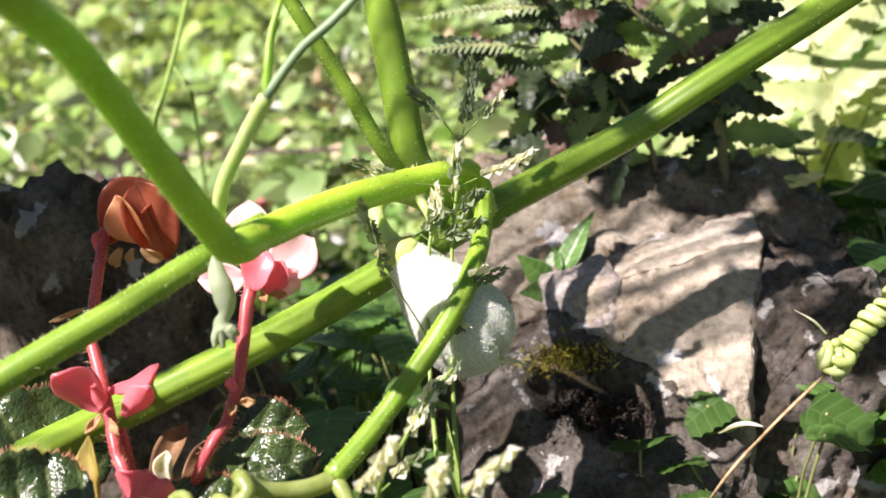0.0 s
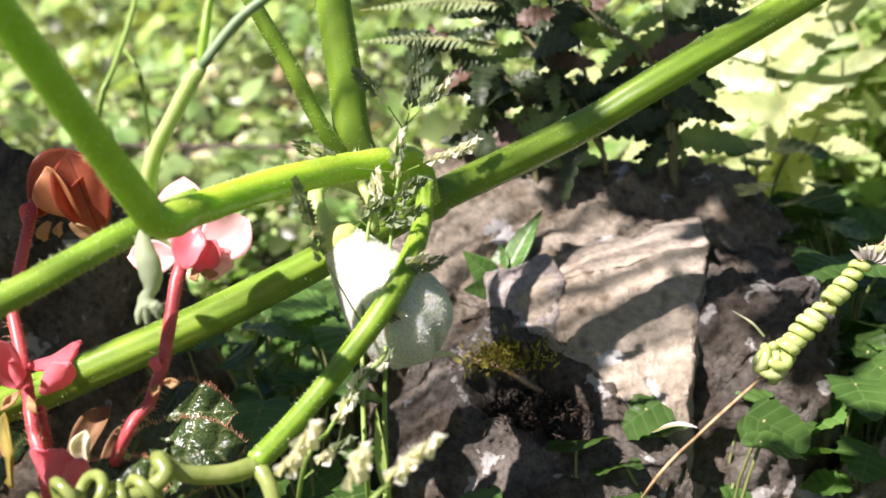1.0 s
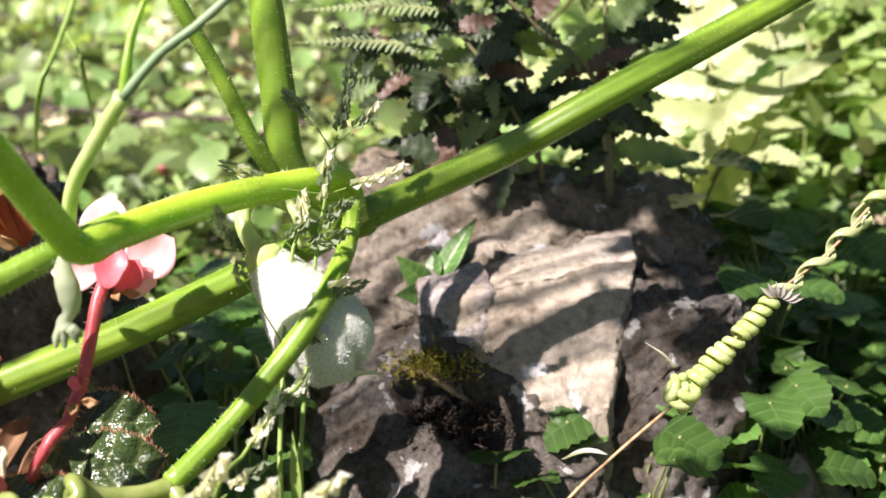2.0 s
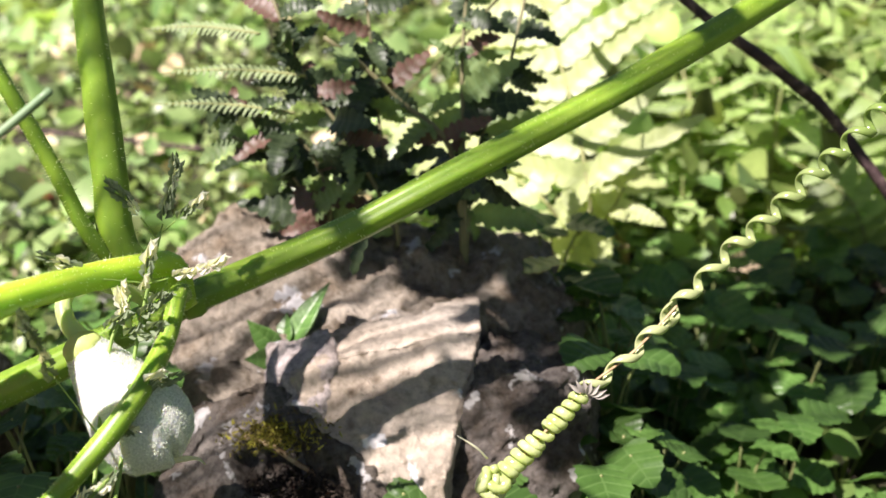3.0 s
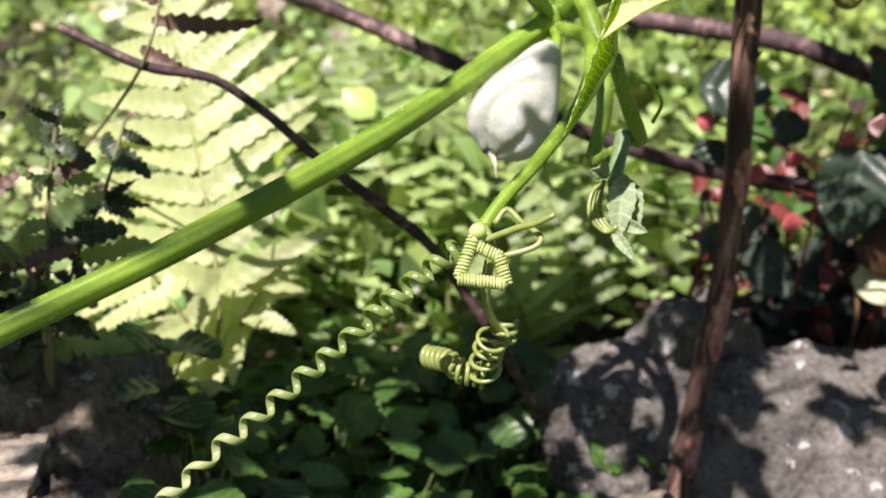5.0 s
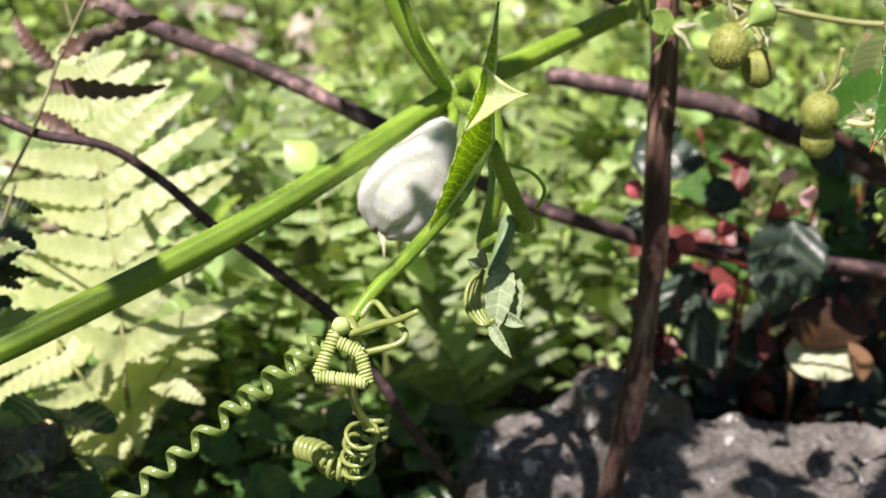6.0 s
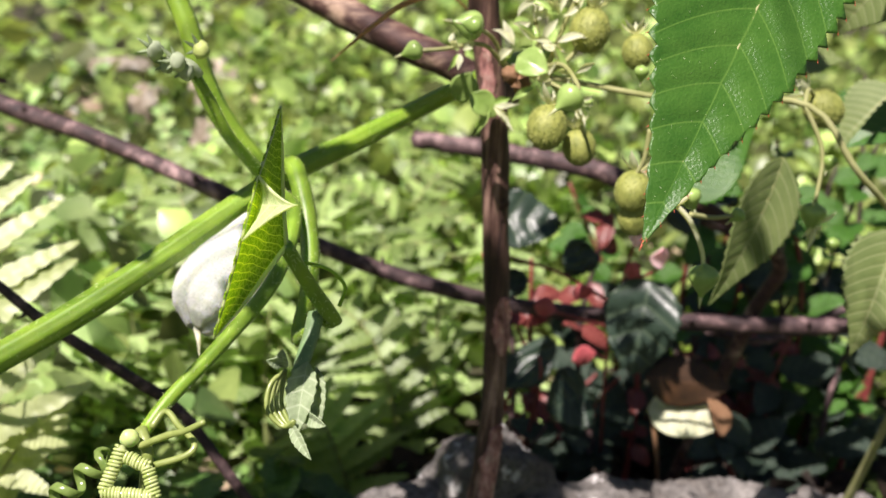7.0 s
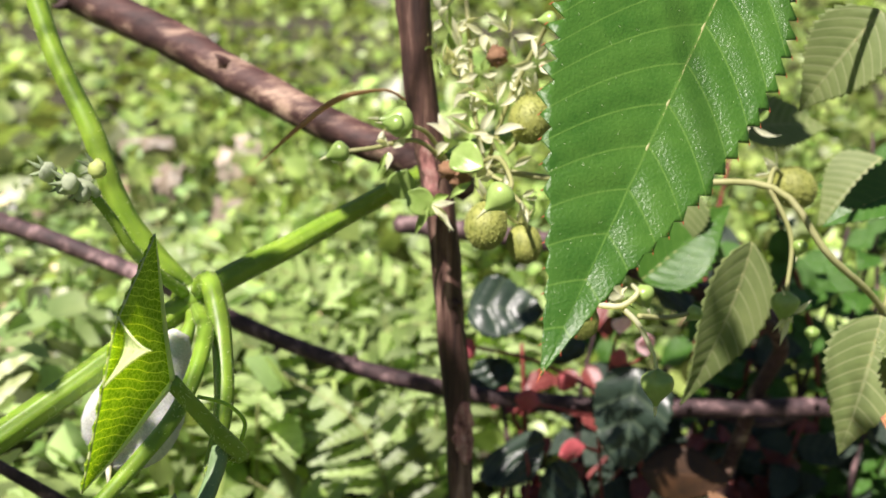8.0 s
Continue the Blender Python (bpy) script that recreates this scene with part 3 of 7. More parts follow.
def rock(name, centre, size, turn, seed, mat, label, rough=0.16, box=0.55, detail=34, group=""):
    """A boulder: a rounded block, split by flat breaks, with a coarse skin; its base lies in the soil."""
    vs, fs = [], []
    rnd = random.Random(seed)
    cuts = []
    for _ in range(9):
        d = Vector((rnd.uniform(-1, 1), rnd.uniform(-1, 1), rnd.uniform(-0.5, 1))).normalized()
        cuts.append((d, rnd.uniform(0.70, 0.92)))
    index = {}

    def vert(d):
        key = (round(d.x, 4), round(d.y, 4), round(d.z, 4))
        if key in index:
            return index[key]
        s = Vector(d).normalized()
        p = s.lerp(Vector(d), box)
        for c, lim in cuts:
            over = p.dot(c) - lim
            if over > 0:
                p -= c * over * 0.85
        q = 1 + rough * noise.fractal(s * 2.2 + Vector((seed, seed * 2, 0)), 0.9, 2.0, 6)
        q += 0.05 * noise.fractal(s * 9 + Vector((seed, 0, 3)), 0.8, 2.0, 4)
        p = Vector((p.x * size[0], p.y * size[1], p.z * size[2])) * q
        index[key] = len(vs)
        vs.append(p)
        return index[key]

    n = detail
    for axis in range(3):
        for sign in (-1, 1):
            for i in range(n):
                for j in range(n):
                    quad = []
                    for a, b in ((i, j), (i + 1, j), (i + 1, j + 1), (i, j + 1)):
                        d = [0, 0, 0]
                        d[axis] = sign
                        d[(axis + 1) % 3] = 2 * a / n - 1
                        d[(axis + 2) % 3] = 2 * b / n - 1
                        quad.append(vert(Vector(d)))
                    fs.append(quad if sign > 0 else quad[::-1])
    m = Euler([radians(v) for v in turn]).to_matrix()
    ob = part(name, ([Vector((m @ v)) for v in vs], fs), mat)
    ob.location = centre
    return tagged(ob, label, "rock", group)


def slab(points, seed, mat, label, amp=0.003, cuts=20, dents=()):
    """A split stone: flat breaks between a few corners, worn and pitted all over."""
    bm = bmesh.new()
    for p in points:
        bm.verts.new(p)
    hull = bmesh.ops.convex_hull(bm, input=bm.verts)
    bmesh.ops.delete(bm, geom=[g for g in hull["geom_unused"] if isinstance(g, bmesh.types.BMVert)], context="VERTS")
    bmesh.ops.triangulate(bm, faces=bm.faces)
    bmesh.ops.subdivide_edges(bm, edges=bm.edges, cuts=cuts, use_grid_fill=True)
    bm.normal_update()
    off = Vector((seed, seed * 2, seed * 3))
    for v in bm.verts:
        p = v.co
        d = noise.fractal(p * 45 + off, 0.9, 2.0, 5) + 0.35 * noise.fractal(p * 220 + off, 0.8, 2.0, 4)
        q = p + v.normal * amp * (d - 0.6 * max(0.0, noise.noise(p * 90 + off)))
        for c, r, deep in dents:
            f = (p - Vector(c)).length / (r * (1 + 0.35 * noise.noise(p * 160 + off)))
            if f < 1:
                q -= v.normal * deep * (1 - f * f) ** 0.6
        v.co = q
    ob = part("limestone_rock", bm, mat)
    return tagged(ob, label, "rock")


slab([(0.0735, 0.4505, 0.1063), (0.0476, 0.4430, 0.1046), (0.0222, 0.4354, 0.1029), (0.0140, 0.4320, 0.0995), (0.0230, 0.4225, 0.0895), (0.0366, 0.4140, 0.0780), (0.0440, 0.4095, 0.0715), (0.0608, 0.4135, 0.0725), (0.0660, 0.4317, 0.0899), (0.062, 0.412, 0.0), (0.040, 0.408, 0.0), (0.005, 0.44, 0.0), (0.075, 0.49, 0.0), (0.072, 0.478, 0.107), (0.012, 0.47, 0.099)], 3, STONE, "pale sunlit limestone block with a flat broken face", 0.0022, 36)
# the block's side turned from the sun, darkened by its material
slab([(0.0700, 0.4500, 0.1010), (0.0650, 0.4330, 0.0860), (0.0610, 0.4180, 0.060), (0.083, 0.4400, 0.0985), (0.098, 0.4340, 0.0945), (0.101, 0.428, 0.072), (0.108, 0.455, 0.090), (0.075, 0.465, 0.100), (0.104, 0.426, 0.0), (0.060, 0.418, 0.0), (0.12, 0.48, 0.0), (0.07, 0.49, 0.0)], 17, STONE_DIM, "rugged shaded side of the pale block, shade put into its colour", 0.0050, 30)
slab([(-0.034, 0.458, 0.086), (0.02, 0.462, 0.1005), (0.070, 0.466, 0.1015), (0.098, 0.474, 0.091), (0.106, 0.495, 0.090), (0.085, 0.512, 0.106), (0.045, 0.500, 0.118), (0.016, 0.505, 0.123), (-0.013, 0.511, 0.127), (-0.036, 0.497, 0.117), (-0.048, 0.48, 0.09), (-0.035, 0.545, 0.11), (0.06, 0.55, 0.10), (0.098, 0.552, 0.094), (-0.05, 0.46, 0.0), (0.11, 0.46, 0.0), (0.115, 0.57, 0.0), (-0.05, 0.57, 0.0)], 8, STONE_GREY, "broad brown-grey limestone rock with white lichen patches", 0.0062, 34)
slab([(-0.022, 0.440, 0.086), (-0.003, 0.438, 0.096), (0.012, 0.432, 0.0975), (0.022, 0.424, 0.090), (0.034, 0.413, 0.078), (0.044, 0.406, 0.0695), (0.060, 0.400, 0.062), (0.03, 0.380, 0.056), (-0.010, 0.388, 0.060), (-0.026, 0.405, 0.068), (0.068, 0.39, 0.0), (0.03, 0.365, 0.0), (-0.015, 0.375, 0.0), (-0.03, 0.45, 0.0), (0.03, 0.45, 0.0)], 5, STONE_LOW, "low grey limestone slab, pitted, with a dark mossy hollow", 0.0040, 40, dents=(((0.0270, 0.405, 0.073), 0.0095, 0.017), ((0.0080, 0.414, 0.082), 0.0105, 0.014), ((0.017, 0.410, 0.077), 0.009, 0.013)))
slab([(0.006, 0.441, 0.098), (0.020, 0.436, 0.1015), (0.028, 0.436, 0.1025), (0.024, 0.424, 0.0930), (0.014, 0.426, 0.0935), (0.004, 0.431, 0.0925), (0.022, 0.452, 0.1030), (0.004, 0.455, 0.099), (0.03, 0.43, 0.06), (0.0, 0.435, 0.06), (0.0, 0.46, 0.06), (0.03, 0.46, 0.06)], 41, STONE_PINK, "broken pinkish limestone chunk between the rocks", 0.0030, 16)
rock("limestone_rock", (-0.185, 0.475, 0.045), (0.075, 0.06, 0.11), (0, 0, 12), 11, STONE_DARK, "dark weathered rock behind the begonia", 0.22, 0.5)
rock("limestone_rock", (0.122, 0.425, 0.0), (0.033, 0.03, 0.045), (0, 0, 30), 23, STONE_GREY, "small brownish stone half hidden under leaves", 0.2, 0.5)
slab([(0.264, 0.566, 0.067), (0.30, 0.556, 0.070), (0.36, 0.553, 0.068), (0.43, 0.553, 0.064), (0.50, 0.560, 0.056), (0.280, 0.60, 0.076), (0.35, 0.605, 0.077), (0.45, 0.605, 0.072), (0.54, 0.60, 0.060), (0.268, 0.540, 0.045), (0.36, 0.520, 0.040), (0.47, 0.520, 0.033), (0.262, 0.54, 0.0), (0.36, 0.50, 0.0), (0.50, 0.51, 0.0), (0.58, 0.57, 0.0), (0.56, 0.65, 0.0), (0.27, 0.64, 0.0)], 29, STONE_SHADED, "long grey limestone rock, dappled with sun, shade put into its colour", 0.0055, 34)
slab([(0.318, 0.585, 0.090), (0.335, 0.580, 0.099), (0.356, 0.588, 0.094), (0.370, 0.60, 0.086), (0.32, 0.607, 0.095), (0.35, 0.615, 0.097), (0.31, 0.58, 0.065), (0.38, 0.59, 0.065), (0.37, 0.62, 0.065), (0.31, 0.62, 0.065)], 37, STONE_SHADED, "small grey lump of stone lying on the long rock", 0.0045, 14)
slab([(0.268, 0.492, 0.052), (0.285, 0.484, 0.060), (0.303, 0.487, 0.056), (0.312, 0.500, 0.050), (0.276, 0.506, 0.056), (0.298, 0.508, 0.058), (0.262, 0.480, 0.0), (0.285, 0.468, 0.0), (0.316, 0.480, 0.0), (0.320, 0.512, 0.0), (0.262, 0.515, 0.0)], 31, STONE_GREY, "small pitted grey stone at the foot of the stake", 0.0042, 16)
for k, (c, r) in enumerate((((0.1890, 1.8310, 0.0500), 0.036), ((0.0410, 1.9660, 0.0500), 0.036), ((0.0980, 1.6900, 0.0450), 0.03), ((0.1870, 1.4730, 0.0450), 0.026), ((0.2960, 2.0730, 0.0150), 0.022))):
    rock("field_stone", c, (r * (1.6 if k == 1 else 1), r * 0.8, r * (0.5 if k == 1 else 1)), (0, 0, 40 * k), 40 + k, STONE if k == 0 else STONE_GREY, "pale rounded field stone among green plants", 0.2, 0.3, 12, "field stones")


# ---- low plants of the ground, too many to count ----
def scatter(name, count, region, mat, label, sizes, heights, seed, profile=ROUND, tilt=0.6, clump=9, gap=-9.0, fine=True):
    rnd = random.Random(seed)
    shape = leaf(1.0, 0.85, profile, 6, 2, fold=0.18, bend=0.4) if fine else leaf(1.0, 0.85, profile, 3, 1, fold=0.18)
    base = np.array([tuple(v) for v in shape[0]])
    vs, fs = [], []
    n = 0
    while n < count:
        x, y = region(rnd)
        if name in ("meadow_herbs", "broad_weeds") and 0.24 < x < 0.66 and y < 0.84 - 0.2 * (x < 0.31):
            continue
        if name == "meadow_herbs" and (y < 0.76 or (abs(x - 0.196) < 0.05 and 1.35 < y < 1.86)):
            continue
        if noise.noise(Vector((x * 7, y * 4, 11))) + 0.5 * noise.noise(Vector((x * 17, y * 9, 5))) < gap:
            continue
        g = 0.012 * noise.noise(Vector((x * 7, y * 7, 0)))
        lush = 0.5 + 1.3 * noise.noise(Vector((x * 5, y * 5, 4)))
        for _ in range(clump):
            r = rnd.random() * sizes[1] * 3
            a = rnd.random() * 6.283
            cx, cy = x + r * math.cos(a), y + r * math.sin(a)
            cz = g + rnd.uniform(*heights) * max(0.25, lush)
            s = rnd.uniform(*sizes)
            if s > 0.018 and -0.2 < cy < 0.66 and -0.5 < cx < 0.3:
                s *= 0.25
            m = (Matrix.Rotation(rnd.random() * 6.283, 3, "Z") @ Matrix.Rotation(rnd.uniform(-tilt, tilt), 3, "X") @ Matrix.Rotation(rnd.uniform(-tilt, tilt), 3, "Y"))
            pts = base @ (np.array(m).T * s) + (cx, cy, cz)
            k = len(vs)
            vs.extend(map(tuple, pts))
            fs.extend([tuple(i + k for i in f) for f in shape[1]])
            n += 1
    ob = part(name, (vs, fs), mat)
    return tagged(ob, label, "plants", kind="stuff")


def clear_of_rocks(x, y):
    return not (-0.09 < x < 0.11 and y < 0.60) and not (-0.27 < x < -0.12 and y < 0.53) and not (0.30 < x < 0.62 and y < 0.62) and not (0.32 < x < 0.56 and y < 0.76)


def near_bed(rnd):
    while True:
        x, y = rnd.uniform(-0.3, 0.75), rnd.uniform(0.36, 0.80)
        if clear_of_rocks(x, y):
            return x, y


def mid_bed(rnd):
    y = 0.6 + 1.6 * rnd.random() ** 1.2
    return 0.15 + rnd.uniform(-0.55, 0.6) * (0.6 + y), y


def left_bed(rnd):
    while True:
        x, y = mid_bed(rnd)
        if x < 0.10 + 0.05 * y:
            return x, y


def right_bed(rnd):
    while True:
        x, y = mid_bed(rnd)
        if x > 0.02 + 0.05 * y:
            return x, y


def far_bed(rnd):
    a, r = rnd.random() * 6.283, 1.5 + 6.5 * rnd.random() ** 1.3
    return 0.15 + r * math.cos(a), 0.4 + r * math.sin(a)


def weed_bed(rnd):
    y = 0.75 + 1.5 * rnd.random() ** 1.3
    return 0.2 + rnd.uniform(-0.5, 0.6) * (0.5 + y), y


scatter("ground_cover", 3200, near_bed, HERB_STUFF, "dense low dark green herbs beside the rocks", (0.008, 0.017), (0.0, 0.045), 5, tilt=0.7)
scatter("pale_lawn", 14000, left_bed, LAWN_PALE, "sunlit pale lawn of clover and fine grass", (0.006, 0.017), (0.0, 0.045), 16, tilt=1.0, gap=-0.2)
scatter("meadow_herbs", 9500, right_bed, LAWN, "sunny clover and grass with mixed small leaves", (0.009, 0.034), (0.0, 0.17), 6, profile=LANCE, tilt=1.3, gap=-0.02)
scatter("broad_weeds", 2600, weed_bed, WEED, "patches of taller broad-leaved weeds in sun", (0.016, 0.040), (0.01, 0.13), 8, profile=LANCE, tilt=1.1, clump=14)
scatter("dry_litter", 1500, mid_bed, LITTER, "scattered dry straw-coloured leaves on the ground", (0.012, 0.035), (0.0, 0.03), 9, profile=LANCE, tilt=0.7, clump=3)
scatter("far_meadow", 34000, far_bed, LAWN, "distant sunny meadow of small green leaves", (0.03, 0.075), (0.0, 0.10), 7, tilt=0.9, gap=-0.15, fine=False)


def horizon_bed(rnd):
    a, r = rnd.random() * 6.283, 7.0 + 26 * rnd.random() ** 1.4
    return 0.15 + r * math.cos(a), 0.4 + r * math.sin(a)


scatter("outer_meadow", 22000, horizon_bed, LAWN, "tall rough grass and weeds farther off", (0.10, 0.26), (0.0, 0.35), 37, tilt=1.0, fine=False)


def dark_bed(rnd):
    return rnd.uniform(0.32, 0.58), rnd.uniform(0.60, 0.76)


# litter added to give the ground below the brambles its shade
scatter("shade_litter", 1500, dark_bed, LITTER_DARK, "near-black leaves and stalks under the brambles, shade put into their colour", (0.010, 0.028), (0.0, 0.035), 33, profile=LANCE, tilt=1.0)


def all_round(rnd):
    a, r = rnd.random() * 6.283, 0.25 + 1.9 * rnd.random() ** 0.6
    x, y = 0.15 + r * math.cos(a), 0.35 + r * math.sin(a)
    return all_round(rnd) if y > 0.12 and abs(x - 0.15) < 0.25 + y * 0.6 else (x, y)


scatter("surrounding_cover", 16000, all_round, LAWN, "uneven sunny clover and grass round about", (0.012, 0.034), (0.0, 0.03), 21, tilt=0.9, fine=False)
# ---- the gourd vine ----
NODE_A = Vector((0.0001, 0.3901, 0.1449))
NODE_B = Vector((0.2369, 0.5113, 0.2426))
vine = thing("gourd_vine", (-0.3930, 0.3810, -0.0000), "hairy green gourd vine with downy young fruits, curling over rocks", "vine")


def stem(name, pts, radius, label="", n=30, sides=16, ridge=0.035, bristles=0, length=0.0011, mat=None, parent=None, seed=1, ridges=8):
    ob = part(name, tube(pts, radius, n, sides, ridge, ridges, 0.05, seed), mat or STEM, parent or vine, label)
    if bristles:
        part("hairs", hairs(pts, radius, bristles, length, seed=seed), HAIR, ob, "short pale bristles")
    return ob


main_pts = [(-0.3930, 0.3810, -0.0000), (-0.1451, 0.3170, 0.1090), (-0.0806, 0.3418, 0.1248), (-0.0518, 0.3576, 0.1305), (-0.0243, 0.3757, 0.1374), NODE_A, (0.0370, 0.4089, 0.1544), (0.0589, 0.4131, 0.1641), (0.1189, 0.4433, 0.1856), (0.1787, 0.4766, 0.2108), NODE_B, (0.2671, 0.5336, 0.2531), (0.3234, 0.5746, 0.2723), (0.3518, 0.6013, 0.2782)]
stem("main_stem", main_pts, [0.0046, 0.0046, 0.0046, 0.0044, 0.0041, 0.004, 0.0042, 0.0036, 0.003], "thick ribbed green vine stem", 110, 40, 0.035, 5200, 0.0009)
part("node", blob(NODE_A, (0.0052, 0.0048, 0.0052), 2, 0.12, 1.5), STEM, vine)
part("node", blob(NODE_B, (0.0070, 0.0052, 0.0062), 4, 0.15, 1.5), STEM, vine)

# the stalk that folds at the joint and the others round the first node
loop_pts = [NODE_A + Vector((0.0005, -0.006, 0.001)), (-0.0009, 0.3850, 0.1557), (-0.0060, 0.3776, 0.1593), (-0.0236, 0.3536, 0.1633), (-0.0360, 0.3310, 0.1652), (-0.0387, 0.3200, 0.1662), (-0.0405, 0.3162, 0.1719), (-0.0402, 0.3004, 0.1915), (-0.0378, 0.2802, 0.2123), (-0.0377, 0.2691, 0.2209), (-0.0393, 0.2586, 0.2319)]
stem("leaf_stalk", loop_pts, [0.003, 0.0033, 0.0034, 0.0033, 0.0031, 0.0029, 0.0027, 0.0026], "bright green leaf stalk kinked in the middle", 80, 20, 0.06, 1600, 0.0010, STEM_LIME)
stem("leaf_stalk", [(-0.0372, 0.3353, 0.1659), (-0.0481, 0.3225, 0.1638), (-0.0617, 0.3095, 0.1598), (-0.0788, 0.2946, 0.1553), (-0.0961, 0.2826, 0.1502)], [0.0026, 0.0029, 0.003], "", 30, 18, 0.03, 800, 0.0010)
stem("tendril_stalk", [NODE_A + Vector((0, -0.004, 0.002)), (0.0022, 0.3759, 0.1526), (0.0015, 0.3636, 0.1457), (-0.0025, 0.3483, 0.1385), (-0.0120, 0.3364, 0.1289), (-0.0214, 0.3251, 0.1211), (-0.0288, 0.3154, 0.1164)], [0.0022, 0.0022, 0.0024, 0.0024, 0.0022, 0.0024], "ribbed stalk of a forked tendril", 44, 18, 0.09, 700, 0.0008)
stem("leaf_stalk", [NODE_A + Vector((-0.004, 0.004, 0.002)), (-0.0164, 0.3930, 0.1573), (-0.0181, 0.3976, 0.1773), (-0.0194, 0.4030, 0.1997), (-0.0205, 0.4084, 0.2218)], [0.0046, 0.0046, 0.0043, 0.0036], "upright thick leaf stalk", 30, 18, 0.03, 300)
stem("flower_stalk", [NODE_A + Vector((-0.012, 0.003, 0.004)), (-0.0218, 0.3892, 0.1620), (-0.0295, 0.3903, 0.1822), (-0.0382, 0.3915, 0.2031), (-0.0427, 0.3929, 0.2160)], [0.0020, 0.0020, 0.0018], "thin bristly stalk", 30, 12, 0.03, 500)
# the yellow flower that the looped stalk carries
for k in range(5):
    way = Vector((0.35 * math.cos(k * 1.257), -0.45 + 0.5 * math.sin(k * 1.257), 0.75 + 0.4 * math.sin(k * 1.257 + 0.8)))
    g = leaf(0.024, 0.014, PETAL, 16, 6, fold=0.1, bend=0.6, wave=0.001, cup=10, seed=k)
    thicken(part("petal", set_leaf(g, loop_pts[-1], way, (0, -1, 0.4)), YELLOW, vine, "soft yellow petal" if k == 0 else ""), 0.0003)
fork = (-0.0261, 0.3227, 0.1939)
stem("flower_stalk", [(-0.0460, 0.3285, 0.1640), (-0.0406, 0.3253, 0.1764), (-0.0337, 0.3234, 0.1852), fork], [0.0014, 0.0015, 0.0014], "pale shining flower stalk", 20, 12, 0.0, 60, 0.0005, STEM_PALE)
stem("flower_stalk", [fork, (-0.0186, 0.3257, 0.2009), (-0.0115, 0.3276, 0.2051), (-0.0010, 0.3315, 0.2127)], [0.0010, 0.0009, 0.0008], "", 16, 10, 0.0, 0, 0, plant("blue_green_stalk_skin", (0.16, 0.27, 0.13), (0.26, 0.36, 0.2), through=0.1))
stem("withered_stalk", [fork, (-0.0250, 0.3247, 0.1989), (-0.0240, 0.3280, 0.2045), (-0.0218, 0.3315, 0.2100)], [0.0007, 0.0009, 0.0007, 0.0005], "", 14, 8, 0.1)

# tendrils at the foot of the forked stalk
foot = Vector((-0.0288, 0.3152, 0.1160))
part("tendril", tube([foot, (-0.0336, 0.3112, 0.1168), (-0.0398, 0.3067, 0.1200), (-0.0431, 0.3044, 0.1248), (-0.0411, 0.3021, 0.1229), (-0.0449, 0.2985, 0.1212), (-0.0507, 0.2932, 0.1222)], [0.0021, 0.0018, 0.0016, 0.0015], 40, 12), TENDRIL, vine, "stout pale tendril arm")
part("tendril", coil([(-0.0416, 0.3025, 0.1214), (-0.0489, 0.2965, 0.1210), (-0.0534, 0.2939, 0.1257), (-0.0601, 0.2898, 0.1242)], 0.0028, 5, 0.0011), TENDRIL, vine)
part("tendril", tube([foot, (-0.0263, 0.3128, 0.1138), (-0.0243, 0.3093, 0.1086)], [0.0018, 0.0014], 10, 10), TENDRIL, vine)


def young_gourd(centre, axis, length, radius, name, label, lobes=5, seed=1, fuzz=5000, front=None):
    """A pear of soft ribs, downy all over, with a withered point."""
    turn = turn_to(axis)
    n, k = 44, 80
    prof = [0.20, 0.40, 0.52, 0.62, 0.74, 0.86, 0.95, 1.0, 1.0, 0.93, 0.74, 0.22]
    vs, fs = [], []
    for i in range(n + 1):
        s = i / n
        for j in range(k):
            a = 2 * math.pi * j / k
            r = radius * at_s(prof, s)
            f = (lobes * (a + 0.25 * s) / (2 * math.pi) + 0.3 * seed) % 1.0 - 0.5
            groove = math.exp(-(f / 0.13) ** 2) * max(0.0, s - 0.30) ** 1.3
            r *= 1 - 0.26 * groove + 0.04 * noise.noise(Vector((math.cos(a), math.sin(a), s * 3 + seed)))
            dip = -0.10 * length * groove * max(0, s - 0.7) * 3.3 + 0.035 * length * max(0, s - 0.7) * math.sin(a * 2 + seed)
            vs.append(Vector(centre) + turn @ Vector((r * math.cos(a), (s - 0.5) * length + dip, r * math.sin(a))))
    for i in range(n):
        for j in range(k):
            a, b = i * k + j, i * k + (j + 1) % k
            fs.append((a, a + k, b + k, b))
    fs.append(tuple(range(k)))
    fs.append(tuple(n * k + j for j in range(k - 1, -1, -1)))
    ob = part(name, (vs, fs), GOURD, vine, label)
    rnd = random.Random(seed)
    hv, hf = [], []
    for _ in range(fuzz):
        i = rnd.randrange(2, n)
        j = rnd.randrange(k)
        p = vs[i * k + j].lerp(vs[min(i + 1, n) * k + j], rnd.random()).lerp(vs[i * k + (j + 1) % k], rnd.random())
        q = (p - Vector(centre))
        axis_n = turn @ Vector((0, 1, 0))
        d = (q - axis_n * q.dot(axis_n) * 0.6).normalized()
        d = (d + Vector((rnd.uniform(-0.7, 0.7) for _ in range(3)))).normalized()
        e = d.cross(axis_n).normalized() * 0.00006
        m = len(hv)
        ln = rnd.uniform(0.0002, 0.0006)
        hv += [p + e, p - e, p + d * ln + e * 0.4, p + d * ln - e * 0.4]
        hf.append((m, m + 1, m + 3, m + 2))
    part("down", (hv, hf), FUZZ, ob, "short white down")
    return ob, turn


